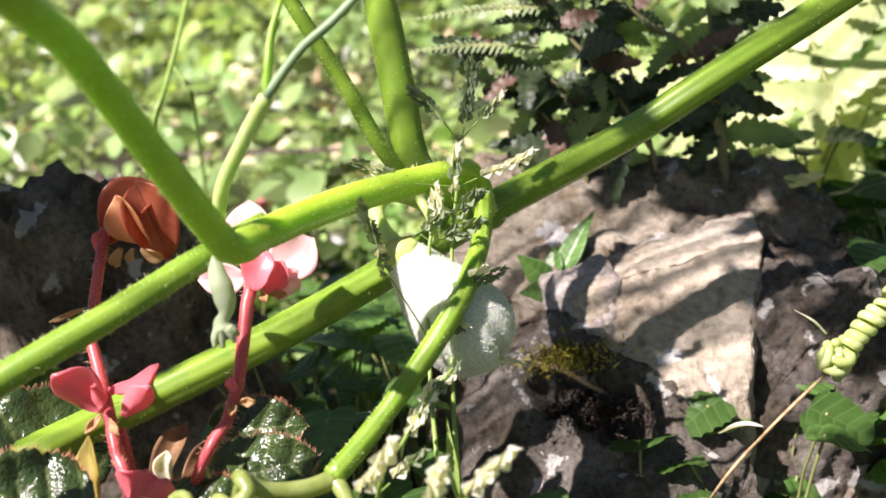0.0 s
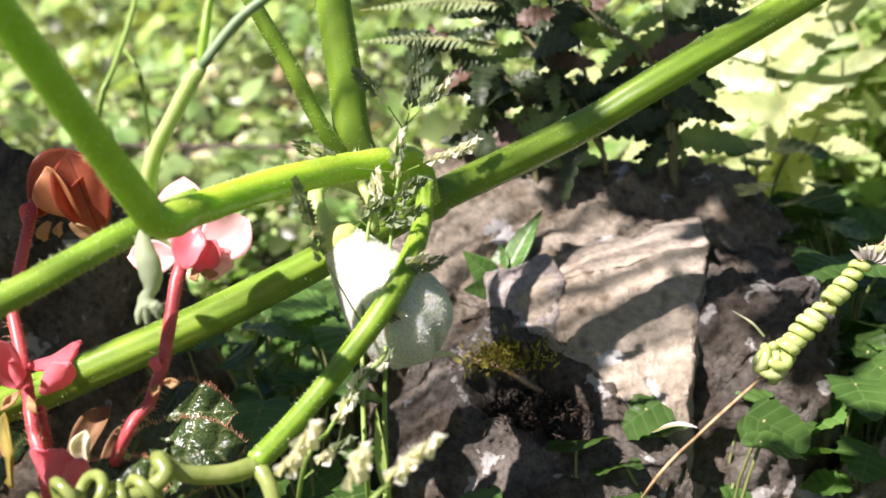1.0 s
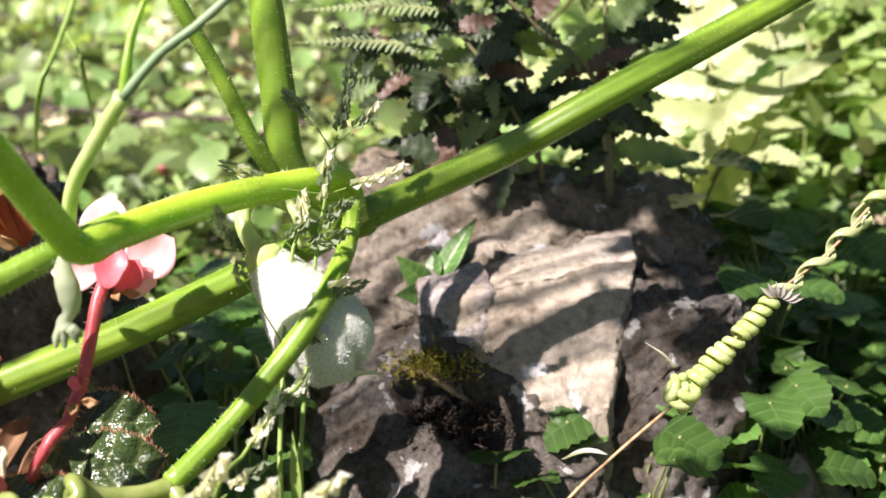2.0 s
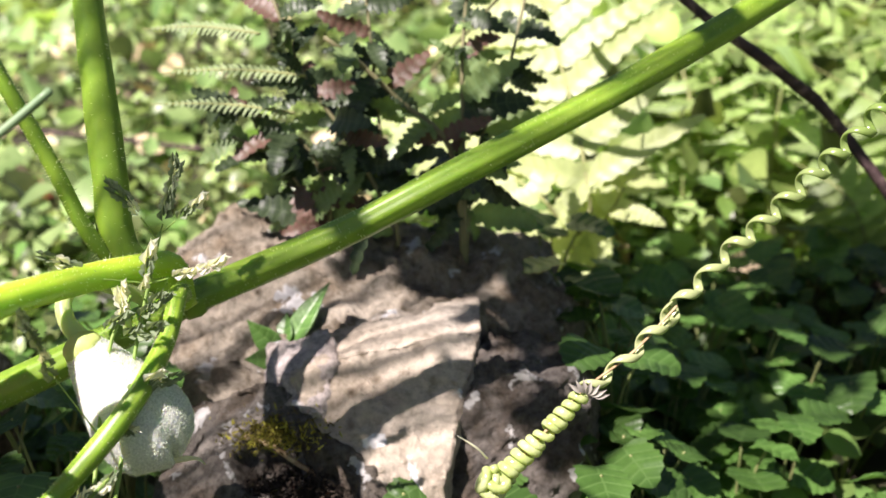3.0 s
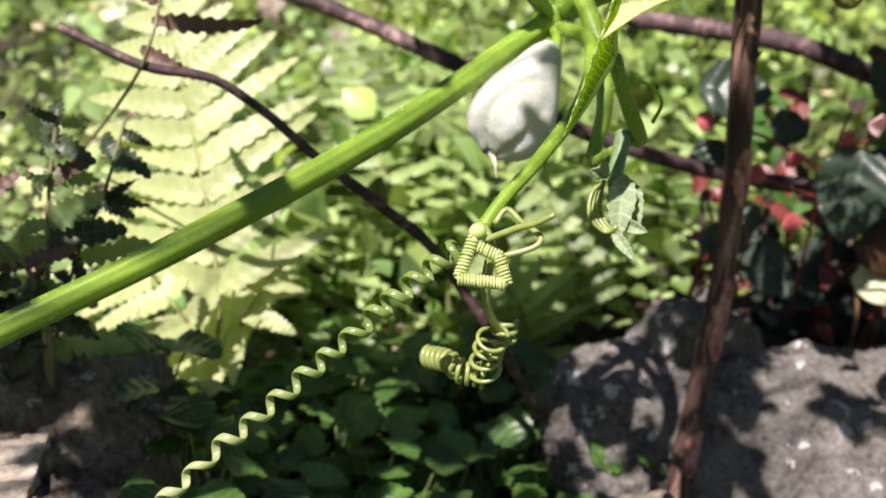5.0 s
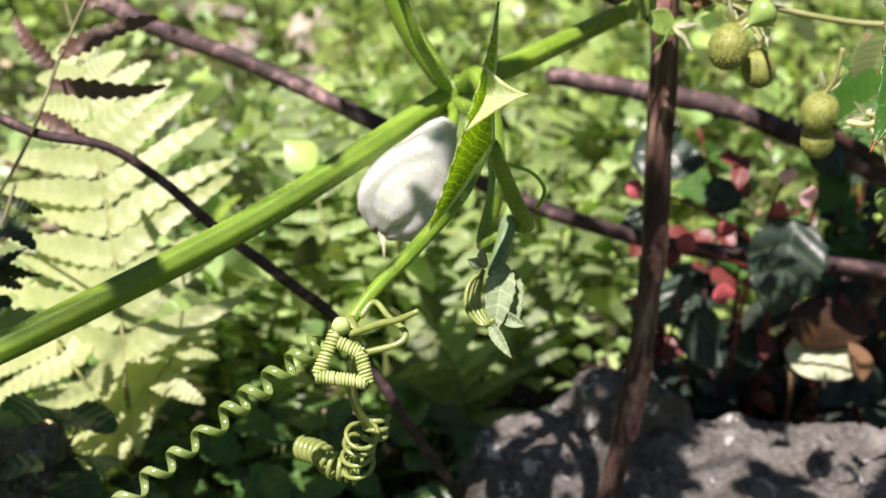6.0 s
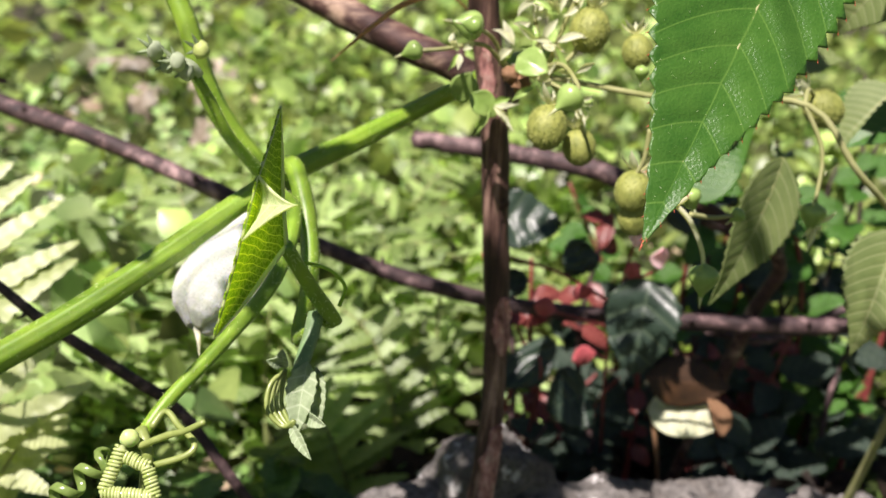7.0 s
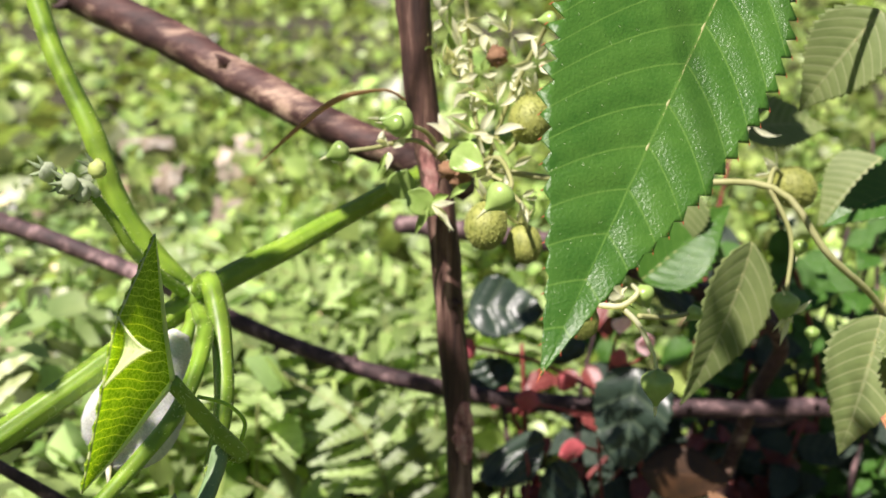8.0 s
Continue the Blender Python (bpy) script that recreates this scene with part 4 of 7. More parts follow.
ga, gb = Vector((-0.0176, 0.3595, 0.1489)), Vector((0.0014, 0.3571, 0.1183))
fruit_ob, fruit_turn = young_gourd((ga + gb) / 2, gb - ga, (gb - ga).length * 1.02, 0.0117, "young_gourd", "young gourd covered in white down", 5, 2, 16000)
part("crown", blob(ga + (gb - ga) * 0.07, (0.0046, 0.0040, 0.0046), 6, 0.08, 2, turn=fruit_turn), GOURD_TOP, fruit_ob, "yellow-green crown of the fruit")
part("fruit_stalk", tube([NODE_A + Vector((-0.010, 0, 0.000)), (-0.0187, 0.3750, 0.1566), (-0.0220, 0.3676, 0.1560), (-0.0205, 0.3631, 0.1516), (-0.0169, 0.3631, 0.1462)], [0.0018, 0.0017, 0.0018, 0.0024], 24, 12), STEM_PALE, fruit_ob, "curved pale fruit stalk")
part("fruit_stalk", tube([NODE_A + Vector((-0.008, -0.002, -0.002)), (-0.0137, 0.3794, 0.1537), (-0.0114, 0.3752, 0.1497), (-0.0117, 0.3760, 0.1428)], [0.0016, 0.0013, 0.0011], 16, 10), STEM_PALE, fruit_ob)
part("withered_point", tube([gb, (0.0052, 0.3623, 0.1152), (0.0074, 0.3613, 0.1142)], [0.0010, 0.0006, 0.0002], 8, 7), SPIKE_PALE, fruit_ob, "pale dry point")

g2a, g2b = Vector((0.2335, 0.4960, 0.2365)), Vector((0.2135, 0.4785, 0.2050))
f2, f2t = young_gourd((g2a + g2b) / 2, g2b - g2a, (g2b - g2a).length * 1.02, 0.0138, "young_gourd", "downy pale young gourd behind the stem", 5, 7, 5000)
part("withered_point", tube([g2b, (0.2141, 0.4738, 0.2034), (0.2144, 0.4711, 0.1994)], [0.0012, 0.0007, 0.0002], 8, 7), SPIKE_PALE, f2)
part("fruit_stalk", tube([NODE_B + Vector((-0.002, 0, -0.003)), (0.2361, 0.5011, 0.2385), (0.2326, 0.4915, 0.2294)], [0.0018, 0.0018, 0.003], 12, 10), STEM, f2)

# stalks at the second node
stem("leaf_stalk", [NODE_B + Vector((0.002, -0.005, 0.004)), (0.2425, 0.4990, 0.2511), (0.2461, 0.4837, 0.2389), (0.2466, 0.4720, 0.2231), (0.2431, 0.4653, 0.2078), (0.2448, 0.4475, 0.2161)], [0.0030, 0.0030, 0.0027, 0.0022, 0.0018], "", 40, 16, 0.05, 300)
stem("leaf_stalk", [NODE_B, (0.2225, 0.5126, 0.2602), (0.2151, 0.5133, 0.2741), (0.2094, 0.5169, 0.2923), (0.1981, 0.5270, 0.3162), (0.1900, 0.5368, 0.3405)], [0.0036, 0.0036, 0.0031, 0.0030], "upright sunlit leaf stalk", 36, 16, 0.03, 200)
stem("flower_stalk", [NODE_B + Vector((-0.003, -0.004, 0.003)), (0.2232, 0.4949, 0.2606), (0.2175, 0.4915, 0.2723), (0.2133, 0.4880, 0.2804)], [0.0019, 0.0016, 0.0014], "", 20, 12, 0.03, 150)
for k, (c, r) in enumerate((((0.2022, 0.4872, 0.2870), 0.0026), ((0.2085, 0.4835, 0.2845), 0.0027), ((0.2109, 0.4856, 0.2817), 0.0026), ((0.2053, 0.4898, 0.2825), 0.0023), ((0.2150, 0.4876, 0.2875), 0.0026))):
    bud = part("flower_bud", blob(c, (r * 0.9, r, r * 1.05), k, 0.2, 2.2, 14, 10), GOURD_TOP if k == 4 else BUDSKIN, vine, "felted grey-green flower bud")
    tips = []
    for j in range(5):
        a = j * 1.2566 + k
        way = Vector((-0.6 + 0.5 * math.cos(a), -0.2, 0.3 + 0.7 * math.sin(a)))
        tips.append(tube([Vector(c) + way * r * 0.6, Vector(c) + way * r * 1.2, Vector(c) + way * r * 1.9], [r * 0.3, r * 0.2, r * 0.03], 4, 5))
    part("calyx_tip", join(*tips), BUDSKIN, bud)
stem("flower_stalk", [(0.2144, 0.4879, 0.2804), (0.2117, 0.4861, 0.2839), (0.2055, 0.4882, 0.2847)], [0.0014, 0.0012, 0.001], "", 10, 9, 0, 0, 0.001, BUDSKIN)

# the stalk that carries the second tendril bundle
clump = Vector((0.2021, 0.4179, 0.2033))
stem("tendril_stalk", [NODE_B + Vector((0.001, -0.004, -0.002)), (0.2419, 0.4788, 0.2412), (0.2361, 0.4588, 0.2288), (0.2226, 0.4417, 0.2172), (0.2085, 0.4282, 0.2065), (0.2025, 0.4220, 0.2003)], [0.0024, 0.0024, 0.0022, 0.0020, 0.0018], "long stalk of a coiled tendril", 36, 14, 0.04, 300)
# a tight band of coil bent into a triangle
c1, c2, c3, c4, c5 = (0.1985, 0.4084, 0.2036), (0.1945, 0.4031, 0.1945), (0.2065, 0.4004, 0.1944), (0.2048, 0.4041, 0.2003), (0.1998, 0.4065, 0.2019)
for a, b, n in ((c1, c2, 12), (c2, c3, 15), (c3, c4, 8), (c4, c5, 7)):
    part("tendril", join(coil([a, b], 0.0014, n, 0.0004, 12, 6, uneven=0.1), tube([a, b], 0.0012, 6, 8)), TENDRIL_PALE, vine, "tightly wound tendril coil")
part("tendril", blob((0.2000, 0.4119, 0.2040), (0.0023, 0.0021, 0.0023), 3, 0.1), STEM_PALE, vine, "pale knuckle where the tendrils part")
part("tendril", tube([(0.2023, 0.4119, 0.2018), (0.2094, 0.4076, 0.2068), (0.2132, 0.4057, 0.2087), (0.2179, 0.4042, 0.2118)], [0.0009, 0.0009, 0.0007], 20, 8), TENDRIL, vine)
part("tendril", tube([(0.2049, 0.4151, 0.2052), (0.2082, 0.4170, 0.2085), (0.2117, 0.4126, 0.2064), (0.2155, 0.4072, 0.2048), (0.2137, 0.4054, 0.2025), (0.2062, 0.4062, 0.1996)], [0.0008, 0.0008, 0.0009], 36, 8), TENDRIL, vine)
part("tendril", tube([clump, (0.2040, 0.4128, 0.1991), (0.2032, 0.4119, 0.1884), (0.2056, 0.4145, 0.1791), (0.2094, 0.4170, 0.1728), (0.2128, 0.4176, 0.1700)], [0.0016, 0.0014, 0.0012, 0.0011], 28, 10), TENDRIL, vine)
part("tendril", coil([(0.2110, 0.4189, 0.1753), (0.2105, 0.4176, 0.1691)], 0.0030, 2.5, 0.0007, 18, 7), TENDRIL, vine)
part("tendril", coil([(0.2074, 0.4133, 0.1738), (0.2063, 0.4189, 0.1658), (0.2070, 0.4228, 0.1566)], [0.0036, 0.0044, 0.0040], 4, 0.00065, 24, 7, uneven=0.3), TENDRIL, vine, "hanging open tendril coil")
part("tendril", coil([(0.2074, 0.4234, 0.1554), (0.2003, 0.4246, 0.1564), (0.1973, 0.4286, 0.1574), (0.1918, 0.4350, 0.1557)], [0.0036, 0.0030, 0.0026, 0.0026], 11, [0.0006, 0.0008, 0.0010], 18, 7, uneven=0.2), TENDRIL, vine)

# the long spiral that holds the dry grass stem
spiral = [(0.1990, 0.4113, 0.1965), (0.1938, 0.4114, 0.1979), (0.1901, 0.4126, 0.1949), (0.1673, 0.4023, 0.1782), (0.1459, 0.3931, 0.1620), (0.1307, 0.3856, 0.1511), (0.1192, 0.3793, 0.1414), (0.1209, 0.3801, 0.1426), (0.1074, 0.3707, 0.1338), (0.0984, 0.3659, 0.1299)]
part("tendril", coil(spiral, [0.0030, 0.0031, 0.0026, 0.0023, 0.0021, 0.0021, 0.0020, 0.0016, 0.0014], 17, [0.0012, 0.0013, 0.0012, 0.0013, 0.0016, 0.0016], 24, 10, squeeze=lambda f: 0.75 * f + 0.25 * f * f, uneven=0.4, thin=0.00042), TENDRIL_LONG, vine, "long spiral green tendril")
wound = [(0.0984, 0.3657, 0.1293), (0.0896, 0.3616, 0.1215), (0.0815, 0.3589, 0.1143), (0.0764, 0.3566, 0.1099)]
part("tendril", coil(wound, [0.0014, 0.0019, 0.0017, 0.0021, 0.0019, 0.0023], 13, [0.0009, 0.0012, 0.0009, 0.0012, 0.0010], 24, 10, uneven=0.45, thin=0.0006), TENDRIL_PALE, vine, "tendril wound tightly round a dry stem")
kc = Vector((0.0766, 0.3567, 0.1102))
part("tendril", join(coil([kc + Vector((-0.003, 0, 0.002)), kc + Vector((0.003, 0.001, -0.002))], 0.0026, 3, 0.0011, 16, 8), coil([kc + Vector((0.002, -0.001, 0.003)), kc + Vector((-0.002, 0, -0.003))], 0.0024, 2.5, 0.0011, 16, 8)), TENDRIL_PALE, vine, "knot of tendril end")

# young folded leaf and the nodding shoot tip
fold_tip, fold_foot, fold_back = Vector((0.2358, 0.4354, 0.2817)), Vector((0.2200, 0.4111, 0.2303)), Vector((0.2375, 0.4356, 0.2455))


def folded_leaf():
    """A leaf seen edge on: two halves hinged at the far edge, with a toothed margin."""
    rows, cols = 30, 8
    vs, fs, at = [], [], []
    spine = spline([fold_tip, (0.2362, 0.4358, 0.2690), (0.2366, 0.4362, 0.2560), fold_back], rows // 2)[:-1] + spline([fold_back, (0.2330, 0.4298, 0.2412), (0.2268, 0.4202, 0.2354), fold_foot], rows - rows // 2)
    edge = spline([fold_tip, (0.2334, 0.4245, 0.2765), (0.2298, 0.4125, 0.2685), (0.2266, 0.4108, 0.2562), (0.2236, 0.4110, 0.2440), fold_foot], rows)
    for i in range(rows + 1):
        for j in range(cols + 1):
            f = j / cols
            p = spine[i].lerp(edge[i], f)
            out = Vector((0.25, -1.0, 0.1)).normalized()
            belly = math.sin(math.pi * f) * math.sin(math.pi * i / rows) * 0.003
            tooth = 0.0011 * (i % 2) if j == cols else 0
            vs.append(p - out * belly + (edge[i] - spine[i]).normalized() * tooth)
            at.append((i * 0.9 - f * 2.2 + 0.5 * noise.noise(Vector((i * 0.4, f * 4, 0))), f))
    c = cols + 1
    for i in range(rows):
        for j in range(cols):
            a = i * c + j
            fs.append((a, a + 1, a + c + 1, a + c))
    return vs, fs, at


young = thicken(part("young_leaf", folded_leaf(), YLEAF, vine, "young vine leaf folded edge-on, netted with pale veins"), 0.0004)
part("leaf_margin", tube([fold_tip, (0.2334, 0.4243, 0.2765), (0.2298, 0.4123, 0.2685), (0.2266, 0.4106, 0.2562), (0.2236, 0.4108, 0.2440), fold_foot], 0.0003, 40, 6, 0, 6, 0.8), TENDRIL_PALE, young, "pale yellow spiny rim")
part("leaf_margin", tube([fold_tip, (0.2362, 0.4357, 0.2690), (0.2366, 0.4361, 0.2560), fold_back], [0.0002, 0.0006, 0.0008, 0.0010], 24, 6), STEM_PALE, young)
part("leaf_margin", tube([fold_back, (0.2330, 0.4297, 0.2412), (0.2268, 0.4201, 0.2354), fold_foot], [0.0010, 0.0008, 0.0005, 0.0002], 24, 6), STEM_PALE, young)


def side_lobe(high, low, tip):
    """The pointed side lobe, turned out from the margin, hollow in the middle."""
    rows, cols = 14, 8
    vs, fs, at = [], [], []
    for i in range(rows + 1):
        f = i / rows
        mid = high.lerp(low, 0.5).lerp(tip, f)
        half = (high - low) * 0.5 * (0.06 * (1 - f) + 0.94 * (1 - f) ** 1.45)
        for j in range(cols + 1):
            u = 2 * j / cols - 1
            vs.append(mid + half * u + Vector((0.0022, 0.0035, 0.0)) * (1 - u * u) * (1 - f) ** 1.5)
            at.append((f * 3 + abs(u), abs(u)))
    c = cols + 1
    for i in range(rows):
        for j in range(cols):
            a = i * c + j
            fs.append((a, a + 1, a + c + 1, a + c))
    return vs, fs, at


thicken(part("leaf_lobe", side_lobe(Vector((0.2302, 0.4122, 0.2700)), Vector((0.2262, 0.4104, 0.2545)), Vector((0.2383, 0.3991, 0.2667))), LOBE, young, "pointed side lobe with a pale rim"), 0.0004)
stem("leaf_stalk", [fold_back, (0.2418, 0.4400, 0.2372), (0.2474, 0.4452, 0.2270), (0.2517, 0.4492, 0.2200), (0.2523, 0.4495, 0.2186), (0.2489, 0.4509, 0.2190)], [0.0020, 0.0020, 0.0022, 0.0023, 0.0018], "", 26, 14, 0.04, 200)
part("tendril", tube([(0.2428, 0.4413, 0.2391), (0.2496, 0.4399, 0.2374), (0.2538, 0.4401, 0.2326), (0.2528, 0.4427, 0.2262)], [0.0005, 0.0005, 0.0006], 18, 7), STEM, vine)
stem("shoot", [(0.2472, 0.4498, 0.2211), (0.2452, 0.4460, 0.2151), (0.2429, 0.4398, 0.2110), (0.2416, 0.4345, 0.2102)], [0.0024, 0.0022, 0.0020], "", 14, 12, 0.03, 60, 0.0006, plant("blue_stalk_skin", (0.16, 0.27, 0.11), (0.25, 0.36, 0.17), through=0.1))
for k, (b, e, w, cupv) in enumerate((((0.2441, 0.4349, 0.2132), (0.2400, 0.4207, 0.1998), 0.0085, 6.0), ((0.2464, 0.4350, 0.2115), (0.2460, 0.4237, 0.1997), 0.006, 6.0), ((0.2374, 0.4343, 0.2136), (0.2335, 0.4303, 0.2154), 0.004, 2.0), ((0.2374, 0.4338, 0.2122), (0.2368, 0.4305, 0.2182), 0.004, 2.0), ((0.2394, 0.4242, 0.2004), (0.2430, 0.4135, 0.1960), 0.0035, 3.0), ((0.2431, 0.4261, 0.2018), (0.2474, 0.4198, 0.2016), 0.004, 3.0))):
    b, e = Vector(b), Vector(e)
    g = leaf((e - b).length, w, OVATE, 16, 5, fold=0.5, bend=0.3, teeth=8, tooth=0.12, veins=5, relief=0.0004, cup=cupv, seed=k)
    thicken(part("shoot_leaf", set_leaf(g, b, e - b, (-0.3, -1, 0.2)), BUDSKIN, vine, "small felted leaf of the shoot tip" if k == 0 else ""), 0.0003)
for k in range(4):
    d = k * 7
    part("tendril", tube([(0.2381, 0.4335, 0.2115), Vector((0.2341, 0.4302, 0.2090)) + Vector((0.0012 * k, 0.001 * k, 0)), Vector((0.2332, 0.4265, 0.2035)) + Vector((0.0013 * k, 0.001 * k, 0)), Vector((0.2372, 0.4235, 0.2000)) + Vector((0.0008 * k, 0, 0)), (0.2400, 0.4225, 0.2021)], 0.0006, 24, 7), TENDRIL, vine)

# broad vine leaves added overhead, out of sight, to drop shade on chosen spots
def broad_leaf(centre, size, up, turn, seed):
    vs, fs, at = [], [], []
    n, k = 14, 60
    rnd = random.Random(seed)
    vs.append(Vector((0, 0, 0)))
    at.append((0.5, 0.0))
    for i in range(1, n + 1):
        for j in range(k):
            a = 2 * math.pi * j / k
            r = 1 + 0.20 * math.cos(5 * a) + 0.04 * math.cos(24 * a)
            if abs(a - math.pi) < 0.35:
                r *= 0.45 + abs(a - math.pi) * 1.5
            q = r * i / n
            vs.append(Vector((q * math.cos(a), q * math.sin(a), 0.10 * math.sin(3 * a + seed) * q * q - 0.1 * q * q)))
            at.append((0.5, abs(math.sin(2.5 * a))))
    for j in range(k):
        fs.append((0, 1 + j, 1 + (j + 1) % k))
    for i in range(n - 1):
        for j in range(k):
            a, b = 1 + i * k + j, 1 + i * k + (j + 1) % k
            fs.append((a, a + k, b + k, b))
    m = Matrix.Translation(centre) @ (turn_to(turn, up) * size).to_4x4()
    return moved((vs, fs, at), m)


def overhead(target, dist, size, seed, spot=(0, 0, 0)):
    c = Vector(target) - SUN_WAY * dist + Vector(spot)
    g = broad_leaf(c, size, -SUN_WAY + Vector((0, 0, 0.8)), (math.cos(seed), math.sin(seed), 0.1), seed)
    thicken(part("vine_leaf", g, VLEAF, vine, "broad lobed vine leaf overhead, unseen, added to cast shade"), 0.0005)
    return c


# each spot to be shaded, with the size of its unseen leaf
shade = [((0.0061, 0.3884, 0.1470), 0.006), ((0.0400, 0.4090, 0.1560), 0.007), ((0.2510, 0.5181, 0.2452), 0.011),
    ((0.080, 0.505, 0.110), 0.031), ((0.140, 0.532, 0.040), 0.028), ((0.495, 0.657, 0.134), 0.020), ((-0.110, 0.489, 0.050), 0.048), ((0.246, 0.631, 0.050), 0.051), ((0.245, 0.602, 0.050), 0.024), ((0.300, 0.540, 0.060), 0.012), ((0.266, 0.540, 0.050), 0.013), ((0.155, 0.530, 0.050), 0.017), ((0.446, 0.668, 0.105), 0.015), ((0.225, 0.573, 0.050), 0.018), ((-0.189, 0.536, 0.050), 0.045), ((0.335, 0.541, 0.107), 0.013), ((0.358, 0.663, 0.084), 0.019), ((-0.070, 0.433, 0.050), 0.049), ((0.418, 0.672, 0.150), 0.013),
    ((0.300, 0.710, 0.050), 0.036), ((0.325, 0.552, 0.107), 0.013), ((0.2400, 0.4906, 0.2248), 0.0075), ((0.335, 0.530, 0.060), 0.018), ((0.327, 0.575, 0.130), 0.016), ((0.380, 0.660, 0.050), 0.018), ((0.360, 0.600, 0.050), 0.020), ((0.105, 0.480, 0.090), 0.018), ((0.101, 0.436, 0.070), 0.012), ((0.045, 0.500, 0.113), 0.021), ((0.325, 0.549, 0.185), 0.013), ((0.325, 0.546, 0.150), 0.012), ((0.472, 0.702, 0.120), 0.033), ((0.520, 0.700, 0.100), 0.040), ((0.445, 0.700, 0.060), 0.021), ((0.550, 0.760, 0.100), 0.040), ((0.480, 0.740, 0.160), 0.030), ((0.400, 0.555, 0.070), 0.018), ((0.205, 0.582, 0.040), 0.032), ((0.175, 0.540, 0.030), 0.020), ((0.112, 0.500, 0.040), 0.017), ((0.160, 0.562, 0.040), 0.030), ((0.250, 0.680, 0.050), 0.030), ((0.220, 0.645, 0.050), 0.024), ((0.270, 0.582, 0.050), 0.011),
    ((0.345, 0.558, 0.070), 0.014), ((0.120, 0.420, 0.030), 0.012), ((0.100, 0.402, 0.030), 0.010), ((0.218, 0.531, 0.030), 0.011), ((0.252, 0.523, 0.030), 0.015), ((0.278, 0.526, 0.030), 0.013), ((0.409, 0.512, 0.226), 0.005), ((0.449, 0.490, 0.198), 0.006), ((0.424, 0.520, 0.310), 0.007)]
tops = [(overhead(t, 0.46 + 0.012 * (k % 5), r, k), r) for k, (t, r) in enumerate(shade)]
# an added climbing runner, also out of sight, that carries them
tops.sort(key=lambda q: q[0].x)
runner = [main_pts[0]] + [sum((q[0] for q in tops[i:i + 5]), Vector()) / 5 + Vector((-0.25, -0.55, 0.30)) - SUN_WAY * 0.30 for i in range(0, len(tops) - 4, 3)]
part("runner", tube(runner, [0.004, 0.0035, 0.003], 90, 10, 0.03), STEM, vine, "unseen green runner added to carry the shading leaves")
run_line = spline(runner, 120)
for c, r in tops:
    near = min(run_line, key=lambda q: (q - c).length)
    part("leaf_stalk", tube([c, c - SUN_WAY * 0.15, c - SUN_WAY * 0.29, near], 0.0007, 14, 6), STEM, vine)

# ---- the grass that grows before the fruit ----
def spikelet_mesh(mat, name):
    """Five overlapping pointed scales, 5 mm long, along +y."""
    bits = []
    for k in range(6):
        side = 1 if k % 2 else -1
        g = leaf(0.0029, 0.0010, LANCE, 6, 2, fold=0.7, cup=120)
        m = Matrix.Translation((side * 0.0002, 0.00055 * k, 0)) @ Matrix.Rotation(-side * 0.20, 4, "Z") @ Matrix.Rotation(side * 1.1 + k * 0.5, 4, "Y")
        bits.append(moved(g, m))
    g = join(*bits)
    me = bpy.data.meshes.new(name)
    me.from_pydata([tuple(v) for v in g[0]], [], g[1])
    me.materials.append(mat)
    smooth(me)
    return me


SPIKELET, SPIKELET_PALE = spikelet_mesh(SPIKE, "spikelet"), spikelet_mesh(SPIKE_PALE, "ripe_spikelet")


def spikelets(parent, a, b, n, seed, pale=0.2, spread=0.9, size=1.0):
    """n spikelets set along the line a to b, pointing on and outwards."""
    rnd = random.Random(seed)
    a, b = Vector(a), Vector(b)
    way = (b - a).normalized()
    n = max(2, int(n * 0.6))
    for k in range(n):
        p = a.lerp(b, (k + 0.3) / n)
        d = (way + Vector((rnd.uniform(-1, 1), rnd.uniform(-1, 1), rnd.uniform(-1, 1))) * spread * 0.38).normalized()
        ob = new("spikelet", SPIKELET_PALE if rnd.random() < pale else SPIKELET)
        ob.parent = parent
        ob.matrix_local = Matrix.Translation(p - ORIGIN[parent.name]) @ (turn_to(d, (rnd.uniform(-1, 1), -1, 0.3)) * (size * rnd.uniform(0.8, 1.2))).to_4x4()


def grass_plant(name, label, stalk, branches, seed, spread=0.9):
    ob = thing(name, stalk[0], label, "grass", "flowering grasses")
    part("stalk", tube(stalk, [0.0007, 0.0006, 0.0004], 40, 8), GRASS, ob)
    for k, (path, n, pale, size) in enumerate(branches):
        if len(path) > 2:
            part("branchlet", tube(path[:-1], 0.00018, 12, 5), GRASS, ob)
        spikelets(ob, path[-2], path[-1], n, seed + k, pale, spread, size)
    return ob


